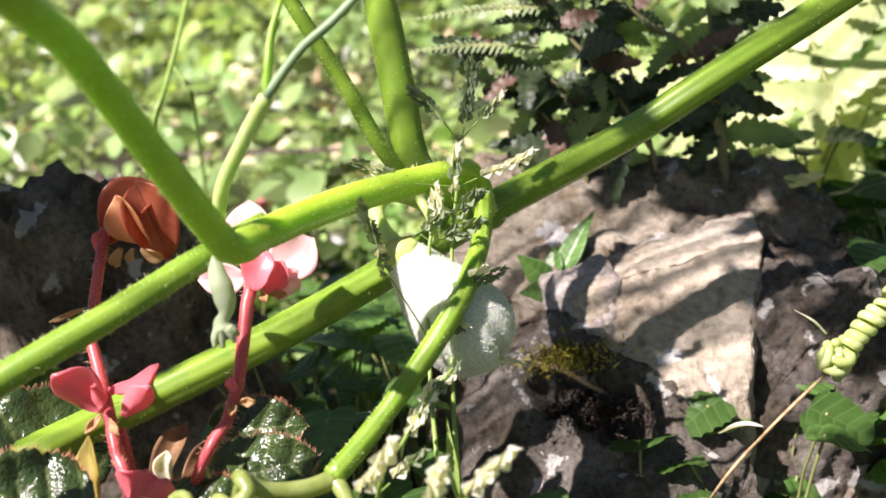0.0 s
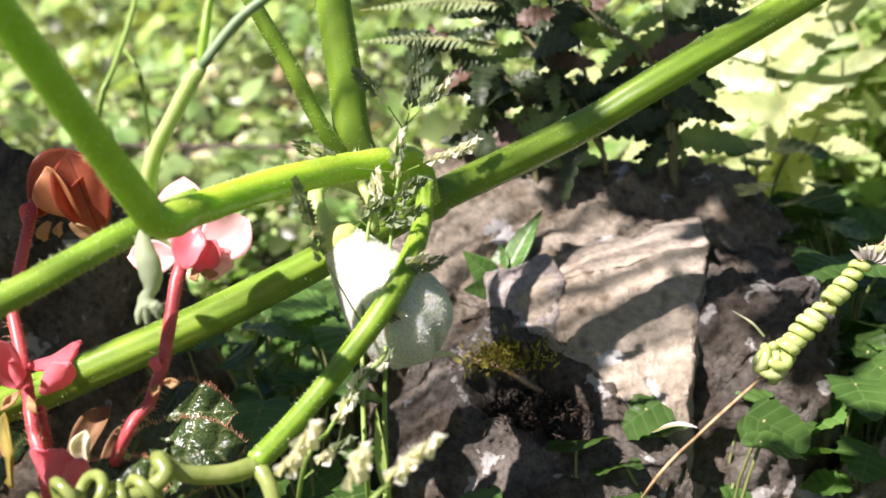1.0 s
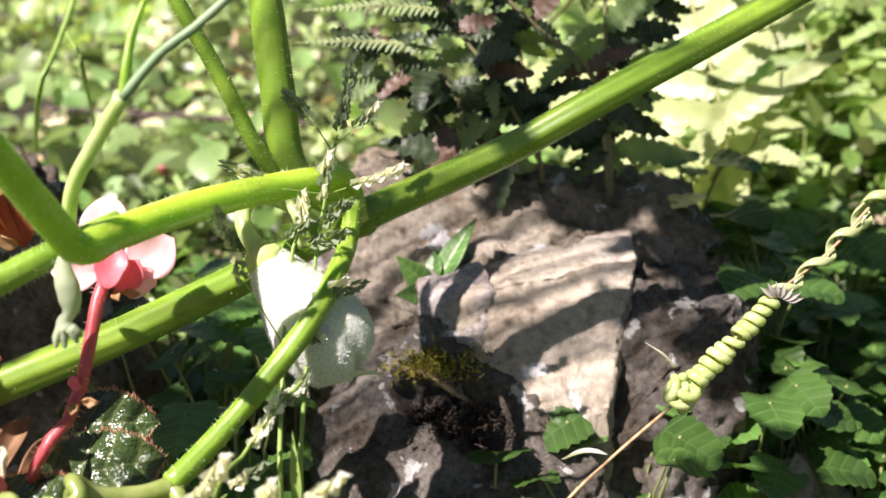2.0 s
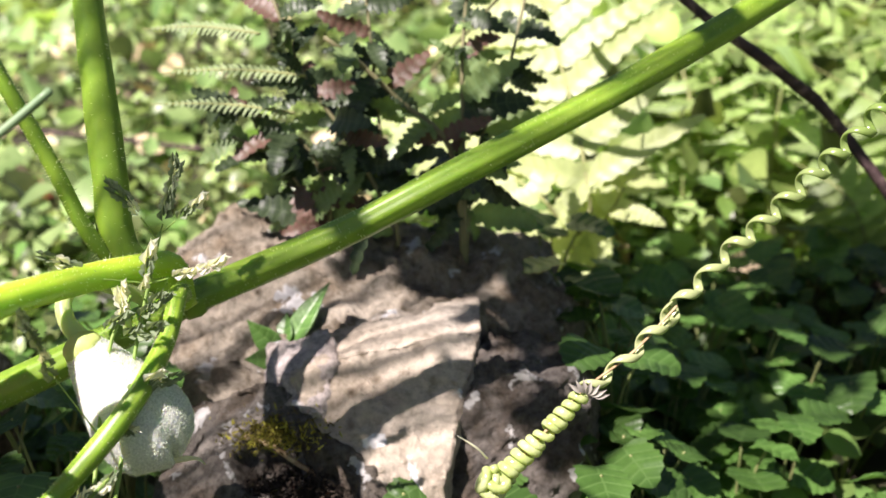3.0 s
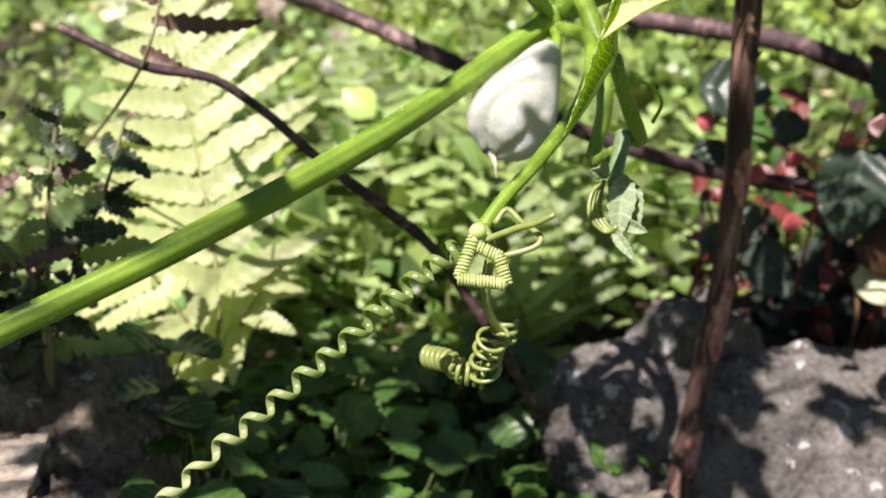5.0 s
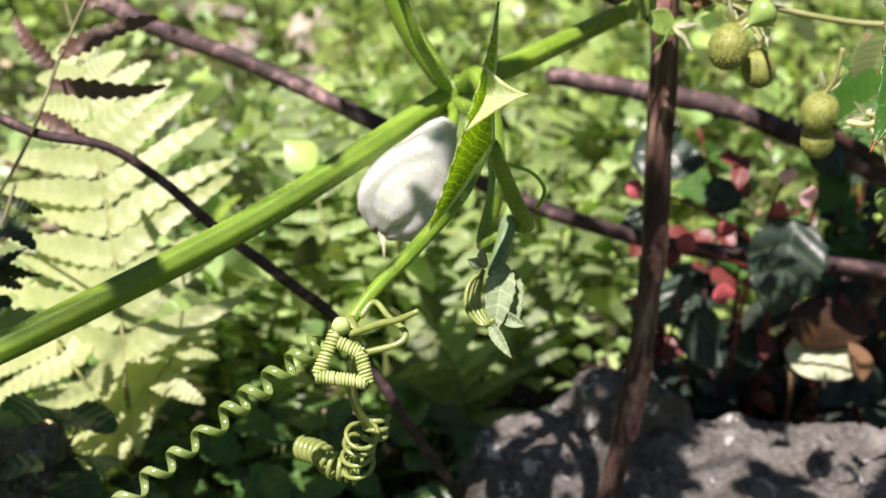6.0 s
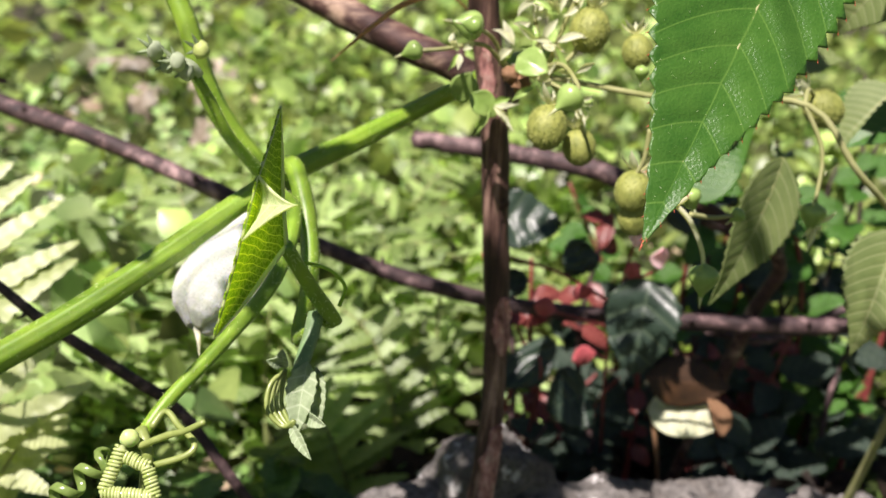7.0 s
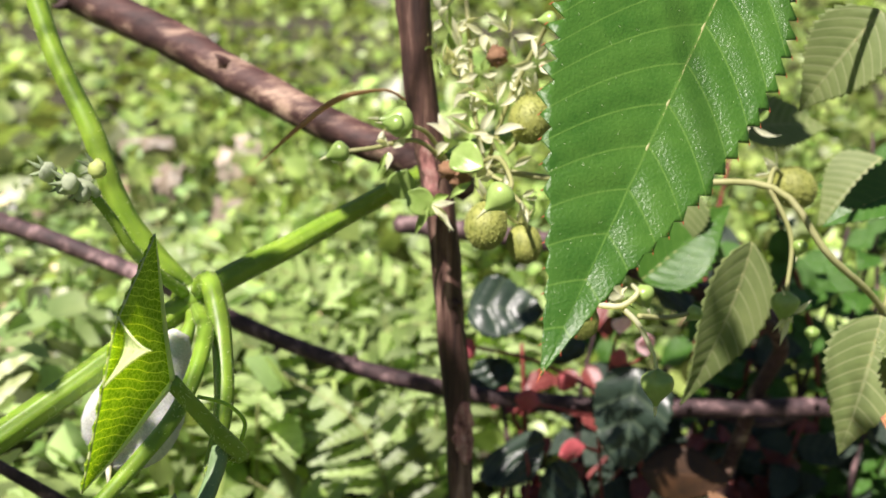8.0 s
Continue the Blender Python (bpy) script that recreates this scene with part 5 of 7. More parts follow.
grass_plant("meadow_grass", "slender flowering grass with grey-green spikelets before the gourd", [(-0.0310, 0.4120, 0.0000), (-0.0070, 0.3295, 0.1002), (-0.0068, 0.3467, 0.1245), (-0.0050, 0.3622, 0.1457), (-0.0019, 0.3727, 0.1613), (-0.0003, 0.3766, 0.1683)], [
    (((-0.0003, 0.3766, 0.1683), (0.0004, 0.3773, 0.1701), (0.0035, 0.3826, 0.1830)), 12, 0.05, 1.0),
    (((-0.0004, 0.3763, 0.1677), (0.0039, 0.3763, 0.1712), (0.0090, 0.3774, 0.1742)), 5, 0.3, 0.9),
    (((-0.0010, 0.3758, 0.1665), (-0.0038, 0.3752, 0.1726), (-0.0089, 0.3749, 0.1812)), 7, 0.25, 1.0),
    (((-0.0025, 0.3703, 0.1579), (0.0027, 0.3688, 0.1597), (0.0144, 0.3689, 0.1622)), 8, 0.9, 1.0),
    (((-0.0027, 0.3702, 0.1580), (-0.0112, 0.3653, 0.1614), (-0.0216, 0.3622, 0.1682)), 8, 0.5, 1.0),
    (((-0.0033, 0.3679, 0.1546), (-0.0037, 0.3673, 0.1563), (-0.0024, 0.3715, 0.1645)), 6, 0.8, 1.1),
    (((-0.0042, 0.3650, 0.1501), (-0.0040, 0.3635, 0.1520), (0.0020, 0.3635, 0.1574)), 7, 0.3, 1.0),
    (((-0.0046, 0.3641, 0.1477), (-0.0075, 0.3605, 0.1487), (0.0009, 0.3599, 0.1510)), 5, 0.2, 1.0),
    (((-0.0056, 0.3576, 0.1391), (-0.0023, 0.3543, 0.1401), (0.0059, 0.3543, 0.1412)), 5, 0.2, 1.0),
], 10)
grass_plant("meadow_grass", "slender flowering grass with drooping spikelets before the gourd", [(-0.0390, 0.4130, -0.0000), (-0.0107, 0.3272, 0.1021), (-0.0112, 0.3407, 0.1224), (-0.0104, 0.3522, 0.1392), (-0.0089, 0.3596, 0.1500), (-0.0053, 0.3651, 0.1572)], [
    (((-0.0053, 0.3651, 0.1572), (-0.0080, 0.3616, 0.1519), (-0.0054, 0.3626, 0.1594)), 6, 0.6, 1.0),
    (((-0.0114, 0.3480, 0.1307), (-0.0150, 0.3406, 0.1487), (-0.0155, 0.3319, 0.1674)), 13, 0.3, 1.0),
    (((-0.0107, 0.3496, 0.1348), (-0.0077, 0.3473, 0.1327), (-0.0046, 0.3470, 0.1332)), 3, 0.1, 1.0),
    (((-0.0102, 0.3505, 0.1371), (-0.0045, 0.3503, 0.1393), (0.0010, 0.3515, 0.1425)), 5, 0.2, 1.0),
    (((-0.0087, 0.3592, 0.1487), (-0.0107, 0.3586, 0.1513), (-0.0072, 0.3602, 0.1537)), 3, 0.1, 1.0),
], 40)
grass_plant("meadow_grass", "flowering grass with pale feathery spikelets", [(-0.0680, 0.4020, 0.0000), (-0.0188, 0.3102, 0.1141), (-0.0137, 0.3181, 0.1212), (-0.0082, 0.3256, 0.1268), (-0.0031, 0.3303, 0.1308)], [
    (((-0.0150, 0.3165, 0.1203), (-0.0133, 0.3184, 0.1216), (-0.0082, 0.3256, 0.1268)), 8, 0.45, 1.15),
    (((-0.0082, 0.3256, 0.1268), (-0.0075, 0.3259, 0.1272), (-0.0031, 0.3302, 0.1304)), 5, 0.2, 0.9),
    (((-0.0187, 0.3104, 0.1147), (-0.0158, 0.3107, 0.1168), (-0.0093, 0.3126, 0.1211)), 4, 0.4, 1.1),
    (((-0.0185, 0.2991, 0.1191), (-0.0172, 0.2956, 0.1238), (-0.0105, 0.2945, 0.1319)), 5, 1.0, 1.35),
], 70, 0.4)
grass_plant("meadow_grass", "flowering grass with pale seed heads near the ground", [(-0.0370, 0.3760, 0.0000), (-0.0016, 0.2908, 0.1161), (0.0043, 0.2900, 0.1255)], [
    (((0.0010, 0.2897, 0.1237), (0.0033, 0.2897, 0.1253), (0.0111, 0.2905, 0.1319)), 6, 1.0, 1.35),
    (((-0.0024, 0.2891, 0.1209), (-0.0023, 0.2892, 0.1243), (-0.0002, 0.2896, 0.1302)), 4, 1.0, 1.35),
], 90, 0.4)
blade = thing("meadow_grass", (-0.0340, 0.4130, -0.0000), "narrow grass blade standing in front of the rocks", "grass", "flowering grasses")
bb, bt = Vector((-0.0067, 0.3256, 0.1014)), Vector((-0.0056, 0.3245, 0.1219))
part("blade", set_leaf(leaf((bt - bb).length, 0.0024, LANCE, 20, 3, fold=0.5, bend=0.2), bb, bt - bb, (0, -1, 0)), GRASS, blade)
part("stalk", tube([(-0.0340, 0.4130, -0.0000), bb], 0.0006, 12, 7), GRASS, blade)

# dry stem that the tendril holds
straw = thing("dry_grass_stem", (0.0190, 0.4080, 0.0000), "thin dry straw-coloured grass stem held by a tendril", "grass stem")
part("stalk", tube([(0.0190, 0.4080, 0.0000), (0.0457, 0.3372, 0.0900), (0.0600, 0.3470, 0.0999), (0.0734, 0.3565, 0.1064), (0.0764, 0.3583, 0.1088), (0.0869, 0.3613, 0.1188), (0.0977, 0.3656, 0.1294), (0.1103, 0.3728, 0.1356), (0.1219, 0.3808, 0.1440)], [0.0003, 0.0003, 0.00035, 0.00036, 0.0003], 60, 7, 0.15, 3, 0.5), STRAW, straw)
part("dry_blade", set_leaf(leaf(0.0145, 0.0022, LANCE, 14, 2, fold=0.6, bend=0.8, twist=2.0), (0.0591, 0.3471, 0.1007), Vector((0.0464, 0.3434, 0.1070)) - Vector((0.0591, 0.3471, 0.1007)), (0, -0.6, 1)), SPIKE_PALE, straw, "bleached curled blade")
part("dry_blade", tube([(0.0753, 0.3592, 0.1158), (0.0727, 0.3578, 0.1198), (0.0687, 0.3571, 0.1233)], [0.0003, 0.0003, 0.00008], 10, 5), SPIKE_PALE, straw)
for k in range(7):
    b = Vector((0.0978, 0.3638, 0.1303))
    d = Vector((-0.6 + 0.25 * k, -0.3, 0.9 - 0.18 * abs(k - 2)))
    part("withered_sheath", set_leaf(leaf(0.0042, 0.0013, LANCE, 8, 2, fold=0.6, bend=0.6), b + Vector((0.0004 * k, 0, -0.0002 * k)), d, (0, -1, 0.2)), GREYBIT, straw)

# withered flower hanging from the joint
hang = part("withered_flower", tube([(-0.0449, 0.3233, 0.1640), (-0.0441, 0.3211, 0.1605), (-0.0434, 0.3201, 0.1572), (-0.0434, 0.3190, 0.1540), (-0.0446, 0.3181, 0.1520), (-0.0443, 0.3175, 0.1504)], [0.0012, 0.0017, 0.0023, 0.0022, 0.0012, 0.0021], 26, 12, 0.08, 5), BUDSKIN, vine, "pale withered flower hanging below the joint")
for k, (dx, dy) in enumerate(((-22, 30), (-8, 34), (14, 28), (22, 18), (2, 20))):
    a = Vector((-0.0439, 0.3168, 0.1511))
    e = a + Vector((dx * 0.00011, 0.0005 * (k - 2), -dy * 0.00011))
    part("petal_tip", tube([a + Vector((dx * 0.00005, 0, 0)), a.lerp(e, 0.5) + Vector((dx * 0.00004, 0, 0)), e], [0.0011, 0.0009, 0.0004], 10, 7), BUDSKIN, hang)


# ---- begonias ----
def bristly(name, pts, radius, plant_root, count=260, label=""):
    ob = part(name, tube(pts, radius, 26, 12, 0.02, 6, 0.08), RED, plant_root, label)
    part("bristles", hairs(pts, radius, count, 0.0017, 0.00006, seed=len(pts) + count), REDHAIR, ob, "fine pale bristles")
    return ob


def petal(root, name, base, tip, width, mat, up=(0, -1, 0.2), cup=14.0, fold=0.15, label="", profile=PETAL, bend=0.5, thick=0.0004):
    base, tip = Vector(base), Vector(tip)
    g = leaf((tip - base).length, width, profile, 16, 6, fold=fold, bend=bend, cup=cup, wave=0.0004, seed=int(width * 1e5))
    return thicken(part(name, set_leaf(g, base, tip - base, up), mat, root, label), thick)


def begonia_leaf(root, base, tip, width, up, mat, seed=0, label="", fringe=True, relief=0.0013):
    base, tip = Vector(base), Vector(tip)
    ln = (tip - base).length
    g = leaf(ln, width, [0.35, 0.72, 0.9, 1.0, 0.98, 0.93, 0.84, 0.72, 0.55, 0.34, 0.02], 32, 8, fold=0.12, bend=0.45, teeth=13, tooth=0.07, veins=4, relief=relief, wave=0.0021, sweep=0.9, seed=seed, cup=3)
    ob = thicken(part("leaf_blade", set_leaf(g, base, tip - base, up), mat, root, label), 0.0005)
    if fringe:
        rim = []
        w = set_leaf(g, base, tip - base, up)[0]
        c = 17
        mid = [w[i * c + 8] for i in range(33)]
        rnd = random.Random(seed)
        for i in range(32):
            for j in (0, 16):
                for f in (0.0, 0.33, 0.66):
                    p = w[i * c + j].lerp(w[(i + 1) * c + j], f)
                    d = (p - mid[i]).normalized() + Vector((rnd.uniform(-0.4, 0.4) for _ in range(3)))
                    rim.append(tube([p, p + d * 0.0004, p + d * 0.0011], [0.00009, 0.00007, 0.00002], 2, 3))
        part("bristles", join(*rim), REDHAIR, ob)
    return ob


beg = thing("begonia", (-0.1450, 0.4070, 0.0000), "flowering begonia with hairy red stems, pink petals and glossy dark leaves", "begonia", "begonias")
bristly("flower_stem", [(-0.1450, 0.4070, 0.0000), (-0.0764, 0.3184, 0.1111), (-0.0780, 0.3214, 0.1236), (-0.0797, 0.3275, 0.1357), (-0.0840, 0.3352, 0.1448), (-0.0841, 0.3450, 0.1544), (-0.0837, 0.3549, 0.1639)], [0.0018, 0.0018, 0.0017, 0.0016, 0.0014, 0.0013], beg, 700, "hairy red flower stem")
bristly("flower_stem", [(-0.1430, 0.4070, 0.0000), (-0.0609, 0.3189, 0.1153), (-0.0520, 0.3228, 0.1270), (-0.0484, 0.3248, 0.1336), (-0.0463, 0.3310, 0.1437), (-0.0453, 0.3385, 0.1522), (-0.0437, 0.3409, 0.1550)], [0.0018, 0.0019, 0.0017, 0.0015, 0.0013, 0.0015], beg, 700, "hairy red flower stem")
bristly("flower_stem", [(-0.0780, 0.3196, 0.1031), (-0.0773, 0.3238, 0.1177), (-0.0777, 0.3258, 0.1266)], [0.0014, 0.0013, 0.0010], beg, 120)
# bracts at the joints
for k, (b, t, w, mt) in enumerate((((-0.0482, 0.3239, 0.1341), (-0.0488, 0.3227, 0.1372), 0.0026, PINK), ((-0.0473, 0.3223, 0.1320), (-0.0439, 0.3210, 0.1323), 0.0019, TAN), ((-0.0485, 0.3220, 0.1318), (-0.0488, 0.3195, 0.1310), 0.0019, TAN), ((-0.0800, 0.3238, 0.1315), (-0.0823, 0.3195, 0.1300), 0.0019, TAN), ((-0.0783, 0.3238, 0.1306), (-0.0760, 0.3202, 0.1282), 0.0019, TAN), ((-0.0411, 0.3383, 0.1491), (-0.0376, 0.3369, 0.1490), 0.0019, TAN), ((-0.0428, 0.3383, 0.1500), (-0.0418, 0.3358, 0.1486), 0.0019, TAN), ((-0.0852, 0.3392, 0.1508), (-0.0929, 0.3350, 0.1498), 0.0012, TAN))):
    petal(beg, "bract", b, t, w, mt, cup=30)
# closed pink flowers low on the first stem
pk = [((-0.0796, 0.3241, 0.1322), (-0.0859, 0.3219, 0.1450), 0.0088, (0.1, -1, 0.35)), ((-0.0792, 0.3275, 0.1353), (-0.0642, 0.3282, 0.1374), 0.0046, (0, -0.5, 1)), ((-0.0755, 0.3244, 0.1306), (-0.0667, 0.3256, 0.1377), 0.0055, (0.3, -1, 0.1)), ((-0.0790, 0.3225, 0.1335), (-0.0773, 0.3222, 0.1407), 0.0030, (0, -1, 0.1))]
for k, (b, t, w, u) in enumerate(pk):
    petal(beg, "petal", b, t, w, PINK, u, cup=-30, fold=-0.1, label="plump pink petal" if k == 0 else "", bend=-0.5, thick=0.0009)
for b, t, w, u in (((-0.0717, 0.3104, 0.1161), (-0.0703, 0.3119, 0.1256), 0.0075, (-0.3, -1, 0.1)), ((-0.0697, 0.3098, 0.1163), (-0.0657, 0.3117, 0.1253), 0.0068, (0.2, -1, 0.1)), ((-0.0678, 0.3099, 0.1154), (-0.0619, 0.3116, 0.1226), 0.0055, (0.4, -1, 0.2))):
    petal(beg, "petal", b, t, w, PINK, u, cup=-30, fold=-0.1, bend=-0.4, thick=0.0008)
# the open flower behind the joint
for k, (b, t, w, mt, u) in enumerate((((-0.0466, 0.3439, 0.1528), (-0.0465, 0.3503, 0.1679), 0.0115, PALEPINK, (0, -1, 0.2)), ((-0.0477, 0.3442, 0.1515), (-0.0598, 0.3430, 0.1522), 0.0080, PALEPINK, (0, -1, 0.1)), ((-0.0418, 0.3423, 0.1515), (-0.0321, 0.3486, 0.1574), 0.0110, PALEPINK, (0.1, -1, 0.2)), ((-0.0423, 0.3433, 0.1518), (-0.0367, 0.3440, 0.1472), 0.0085, PALEPINK, (0.1, -1, 0)), ((-0.0441, 0.3362, 0.1510), (-0.0406, 0.3388, 0.1593), 0.0075, PINK, (-0.1, -1, 0.1)), ((-0.0419, 0.3373, 0.1498), (-0.0375, 0.3403, 0.1555), 0.0065, PINK, (0.3, -1, 0.1)))):
    petal(beg, "petal", b, t, w, mt, u, cup=18, fold=0.05, label="pale pink petal" if k == 0 else "", bend=0.35)
# winged pod high on the first stem
pod = petal(beg, "seed_pod", (-0.0842, 0.3547, 0.1605), (-0.0730, 0.3618, 0.1738), 0.0128, ORANGE, (-0.3, -1, 0.2), 30, 0.3, "papery orange winged seed pod", PETAL, 0.5)
petal(beg, "pod_wing", (-0.0748, 0.3582, 0.1737), (-0.0683, 0.3509, 0.1553), 0.0120, ORANGE, (0.45, -1, 0.3), 38, 0.35, bend=0.7, profile=OVATE)
petal(beg, "pod_wing", (-0.0787, 0.3549, 0.1716), (-0.0736, 0.3496, 0.1596), 0.0085, PODGOLD, (-0.2, -1, 0.4), 34, 0.4, bend=0.6, profile=OVATE)
petal(beg, "pod_wing", (-0.0831, 0.3541, 0.1641), (-0.0858, 0.3510, 0.1600), 0.0040, PINK, (0, -1, 0.1), 20, 0.2)
for k, (b, t, w) in enumerate((((-0.0792, 0.3512, 0.1598), (-0.0818, 0.3483, 0.1563), 0.003), ((-0.0748, 0.3519, 0.1589), (-0.0703, 0.3505, 0.1553), 0.003), ((-0.0767, 0.3516, 0.1593), (-0.0779, 0.3494, 0.1568), 0.002))):
    petal(beg, "withered_bit", b, t, w, TAN, cup=40, bend=1.2)
# leaves
begonia_leaf(beg, (-0.0871, 0.3325, 0.1177), (-0.1111, 0.3116, 0.1342), 0.030, (0.1, -0.75, 1), BEGLEAF, 1, "glossy dark green begonia leaf with red-bristled edge")
begonia_leaf(beg, (-0.0700, 0.3516, 0.1091), (-0.0463, 0.3499, 0.1115), 0.0165, (0, -0.9, 0.8), BEGLEAF, 2)
begonia_leaf(beg, (-0.0660, 0.3335, 0.1045), (-0.0397, 0.3333, 0.1125), 0.019, (-0.1, -0.9, 0.8), BEGLEAF, 3)
begonia_leaf(beg, (-0.0654, 0.3139, 0.1131), (-0.0474, 0.3125, 0.1166), 0.012, (0, -0.7, 1), BEGLEAF, 4)
begonia_leaf(beg, (-0.0774, 0.3027, 0.1192), (-0.0952, 0.2939, 0.1358), 0.022, (0.2, -0.8, 1), BEGLEAF, 5)
for b, t, w, mt in (((-0.0803, 0.3126, 0.1154), (-0.0815, 0.3155, 0.1305), 0.0058, STIPULE), ((-0.0720, 0.3199, 0.1125), (-0.0663, 0.3321, 0.1253), 0.0060, BROWNBIT), ((-0.0652, 0.3187, 0.1113), (-0.0594, 0.3283, 0.1225), 0.0040, BROWNBIT), ((-0.0652, 0.3160, 0.1187), (-0.0637, 0.3153, 0.1252), 0.0045, SPIKE_PALE), ((-0.1253, 0.3529, 0.1222), (-0.1100, 0.3601, 0.1271), 0.010, HERB)):
    petal(beg, "stipule", b, t, w, mt, cup=40, fold=0.3, bend=0.5)


# ---- ferns, dusky herb and sprig behind the rocks ----
def pinna_geo(length, width, lobes, seed=0, droop=0.25):
    """One leaflet of a fern: a strip whose sides are cut into rounded teeth."""
    prof, n = [], lobes * 4
    for i in range(n + 1):
        s = i / n
        env = math.sin(math.pi * min(1, 0.18 + 0.82 * s)) ** 0.8 if s < 1 else 0
        env = min(1.0, 0.75 + s) * (1 - s) ** 0.55
        prof.append(env * (0.80 + 0.20 * abs(math.sin(math.pi * s * lobes))))
    return leaf(length, width, prof, n, 3, fold=0.12, bend=droop, veins=lobes, relief=0.0005, sweep=0.7, seed=seed)


def fern_frond(root, path, pairs, length, width, mat, face, seed, angle=70, lobes=9, stalk_r=0.0009):
    line = spline(path, pairs + 2)
    part("rachis", tube(path, [stalk_r, stalk_r * 0.8, stalk_r * 0.3], 30, 7), PEDICEL, root)
    fr = frames_along(line)
    rnd = random.Random(seed)
    face = Vector(face)
    for i in range(1, pairs + 1):
        s = i / (pairs + 1)
        ln = length * (0.35 + 0.65 * math.sin(math.pi * min(1, 0.25 + 0.72 * s)) ** 0.8) * (1 - 0.75 * max(0, s - 0.6) / 0.4)
        t = fr[i][0]
        side = t.cross(face).normalized()
        for sg in (-1, 1):
            way = (side * sg * math.sin(radians(angle)) + t * math.cos(radians(angle)) + Vector((rnd.uniform(-0.08, 0.08), rnd.uniform(-0.1, 0.1), rnd.uniform(-0.08, 0.08)))).normalized()
            g = pinna_geo(ln * rnd.uniform(0.92, 1.08), width, lobes, seed + i, 0.25 + 0.2 * rnd.random())
            part("pinna", set_leaf(g, line[i], way, face + Vector((rnd.uniform(-0.15, 0.15), 0, rnd.uniform(-0.15, 0.15)))), mat, root)


fern = thing("fern", (0.1010, 0.6970, 0.0000), "sunlit yellow-green fern with broad toothed leaflets", "fern", "ferns")
part("frond_stalk", tube([(0.1010, 0.6970, 0.0000), (0.1186, 0.5794, 0.0992)], 0.0011, 8, 7), PEDICEL, fern)
fern_frond(fern, [(0.1186, 0.5794, 0.0992), (0.1172, 0.5848, 0.1126), (0.1127, 0.6005, 0.1374), (0.1031, 0.6243, 0.1731), (0.0907, 0.6547, 0.2140), (0.0797, 0.6772, 0.2404)], 11, 0.058, 0.0160, FERN, (-0.35, -1, 0.55), 3, 66)
fern_frond(fern, [(0.1010, 0.6970, 0.0000), (0.1056, 0.5834, 0.0916), (0.0767, 0.6153, 0.1091), (0.0381, 0.6660, 0.1165), (-0.0051, 0.7166, 0.1221)], 18, 0.040, 0.0150, FERN, (-0.3, -0.7, 0.9), 5, 66)
fern_frond(fern, [(0.1010, 0.6970, 0.0000), (0.1287, 0.5921, 0.0933), (0.1399, 0.6260, 0.1006), (0.1554, 0.6678, 0.1016)], 14, 0.034, 0.0140, FERN, (-0.2, -0.7, 0.9), 6, 66)
far_fern = thing("fern", (0.2110, 0.8180, -0.0000), "soft green fern frond in the sunny undergrowth", "fern", "ferns")
fern_frond(far_fern, [(0.2110, 0.8180, -0.0000), (0.2062, 0.7800, 0.0492), (0.2004, 0.8188, 0.0947), (0.1874, 0.8708, 0.1438), (0.1691, 0.9353, 0.1960)], 16, 0.042, 0.010, FERN_FAR, (-0.2, -1, 0.6), 8, 72, 7)
fern_specs = [((0.3206, 0.7475, 0.0275), (0.3016, 0.7460, 0.0896), (0.2586, 0.7604, 0.1199)), ((0.3280, 0.9080, 0.0060), (0.2961, 0.9064, 0.0610), (0.2332, 0.9216, 0.0838)), ((0.3698, 1.0499, 0.0118), (0.3219, 1.0500, 0.0645), (0.2424, 1.0662, 0.0823)), ((0.1812, 1.0242, 0.0876), (0.1973, 1.0117, 0.1276), (0.2324, 1.0367, 0.1617)), ((0.4538, 1.1303, 0.0449), (0.4133, 1.1484, 0.0905), (0.3301, 1.1643, 0.1052)), ((0.2881, 0.7110, 0.0102), (0.2713, 0.7082, 0.0549), (0.2391, 0.7206, 0.0762)), ((0.3685, 0.8362, 0.0028), (0.3398, 0.8344, 0.0456), (0.3008, 0.8469, 0.0643))]
for k, (b, m1, e) in enumerate(fern_specs):
    foot_at = Vector((b[0], b[1], 0.0))
    f = thing("fern", foot_at, "soft green fern frond in the sunny undergrowth", "fern", "ferns")
    fern_frond(f, [foot_at, b, m1, e], 9, 0.040, 0.012, FERN_FAR, (-0.2, -0.8, 0.9), 20 + k, 70, 6)


rnd_f = random.Random(91)
for k in range(11):
    x, y = rnd_f.uniform(0.12, 0.42), rnd_f.uniform(0.74, 1.08)
    a, h = rnd_f.uniform(0, 6.283), rnd_f.uniform(0.06, 0.12)
    foot_at, out = Vector((x, y, 0.0)), Vector((math.cos(a), math.sin(a), 0.0))
    f = thing("fern", foot_at, "soft green fern frond in the sunny undergrowth", "fern", "ferns")
    fern_frond(f, [foot_at, foot_at + out * 0.02 + Vector((0, 0, h * 0.7)), foot_at + out * 0.06 + Vector((0, 0, h)), foot_at + out * 0.11 + Vector((0, 0, h * 0.95))], 12, rnd_f.uniform(0.036, 0.05), 0.012, FERN_FAR, (-0.1, -0.3, 1), 60 + k, 68, 7)


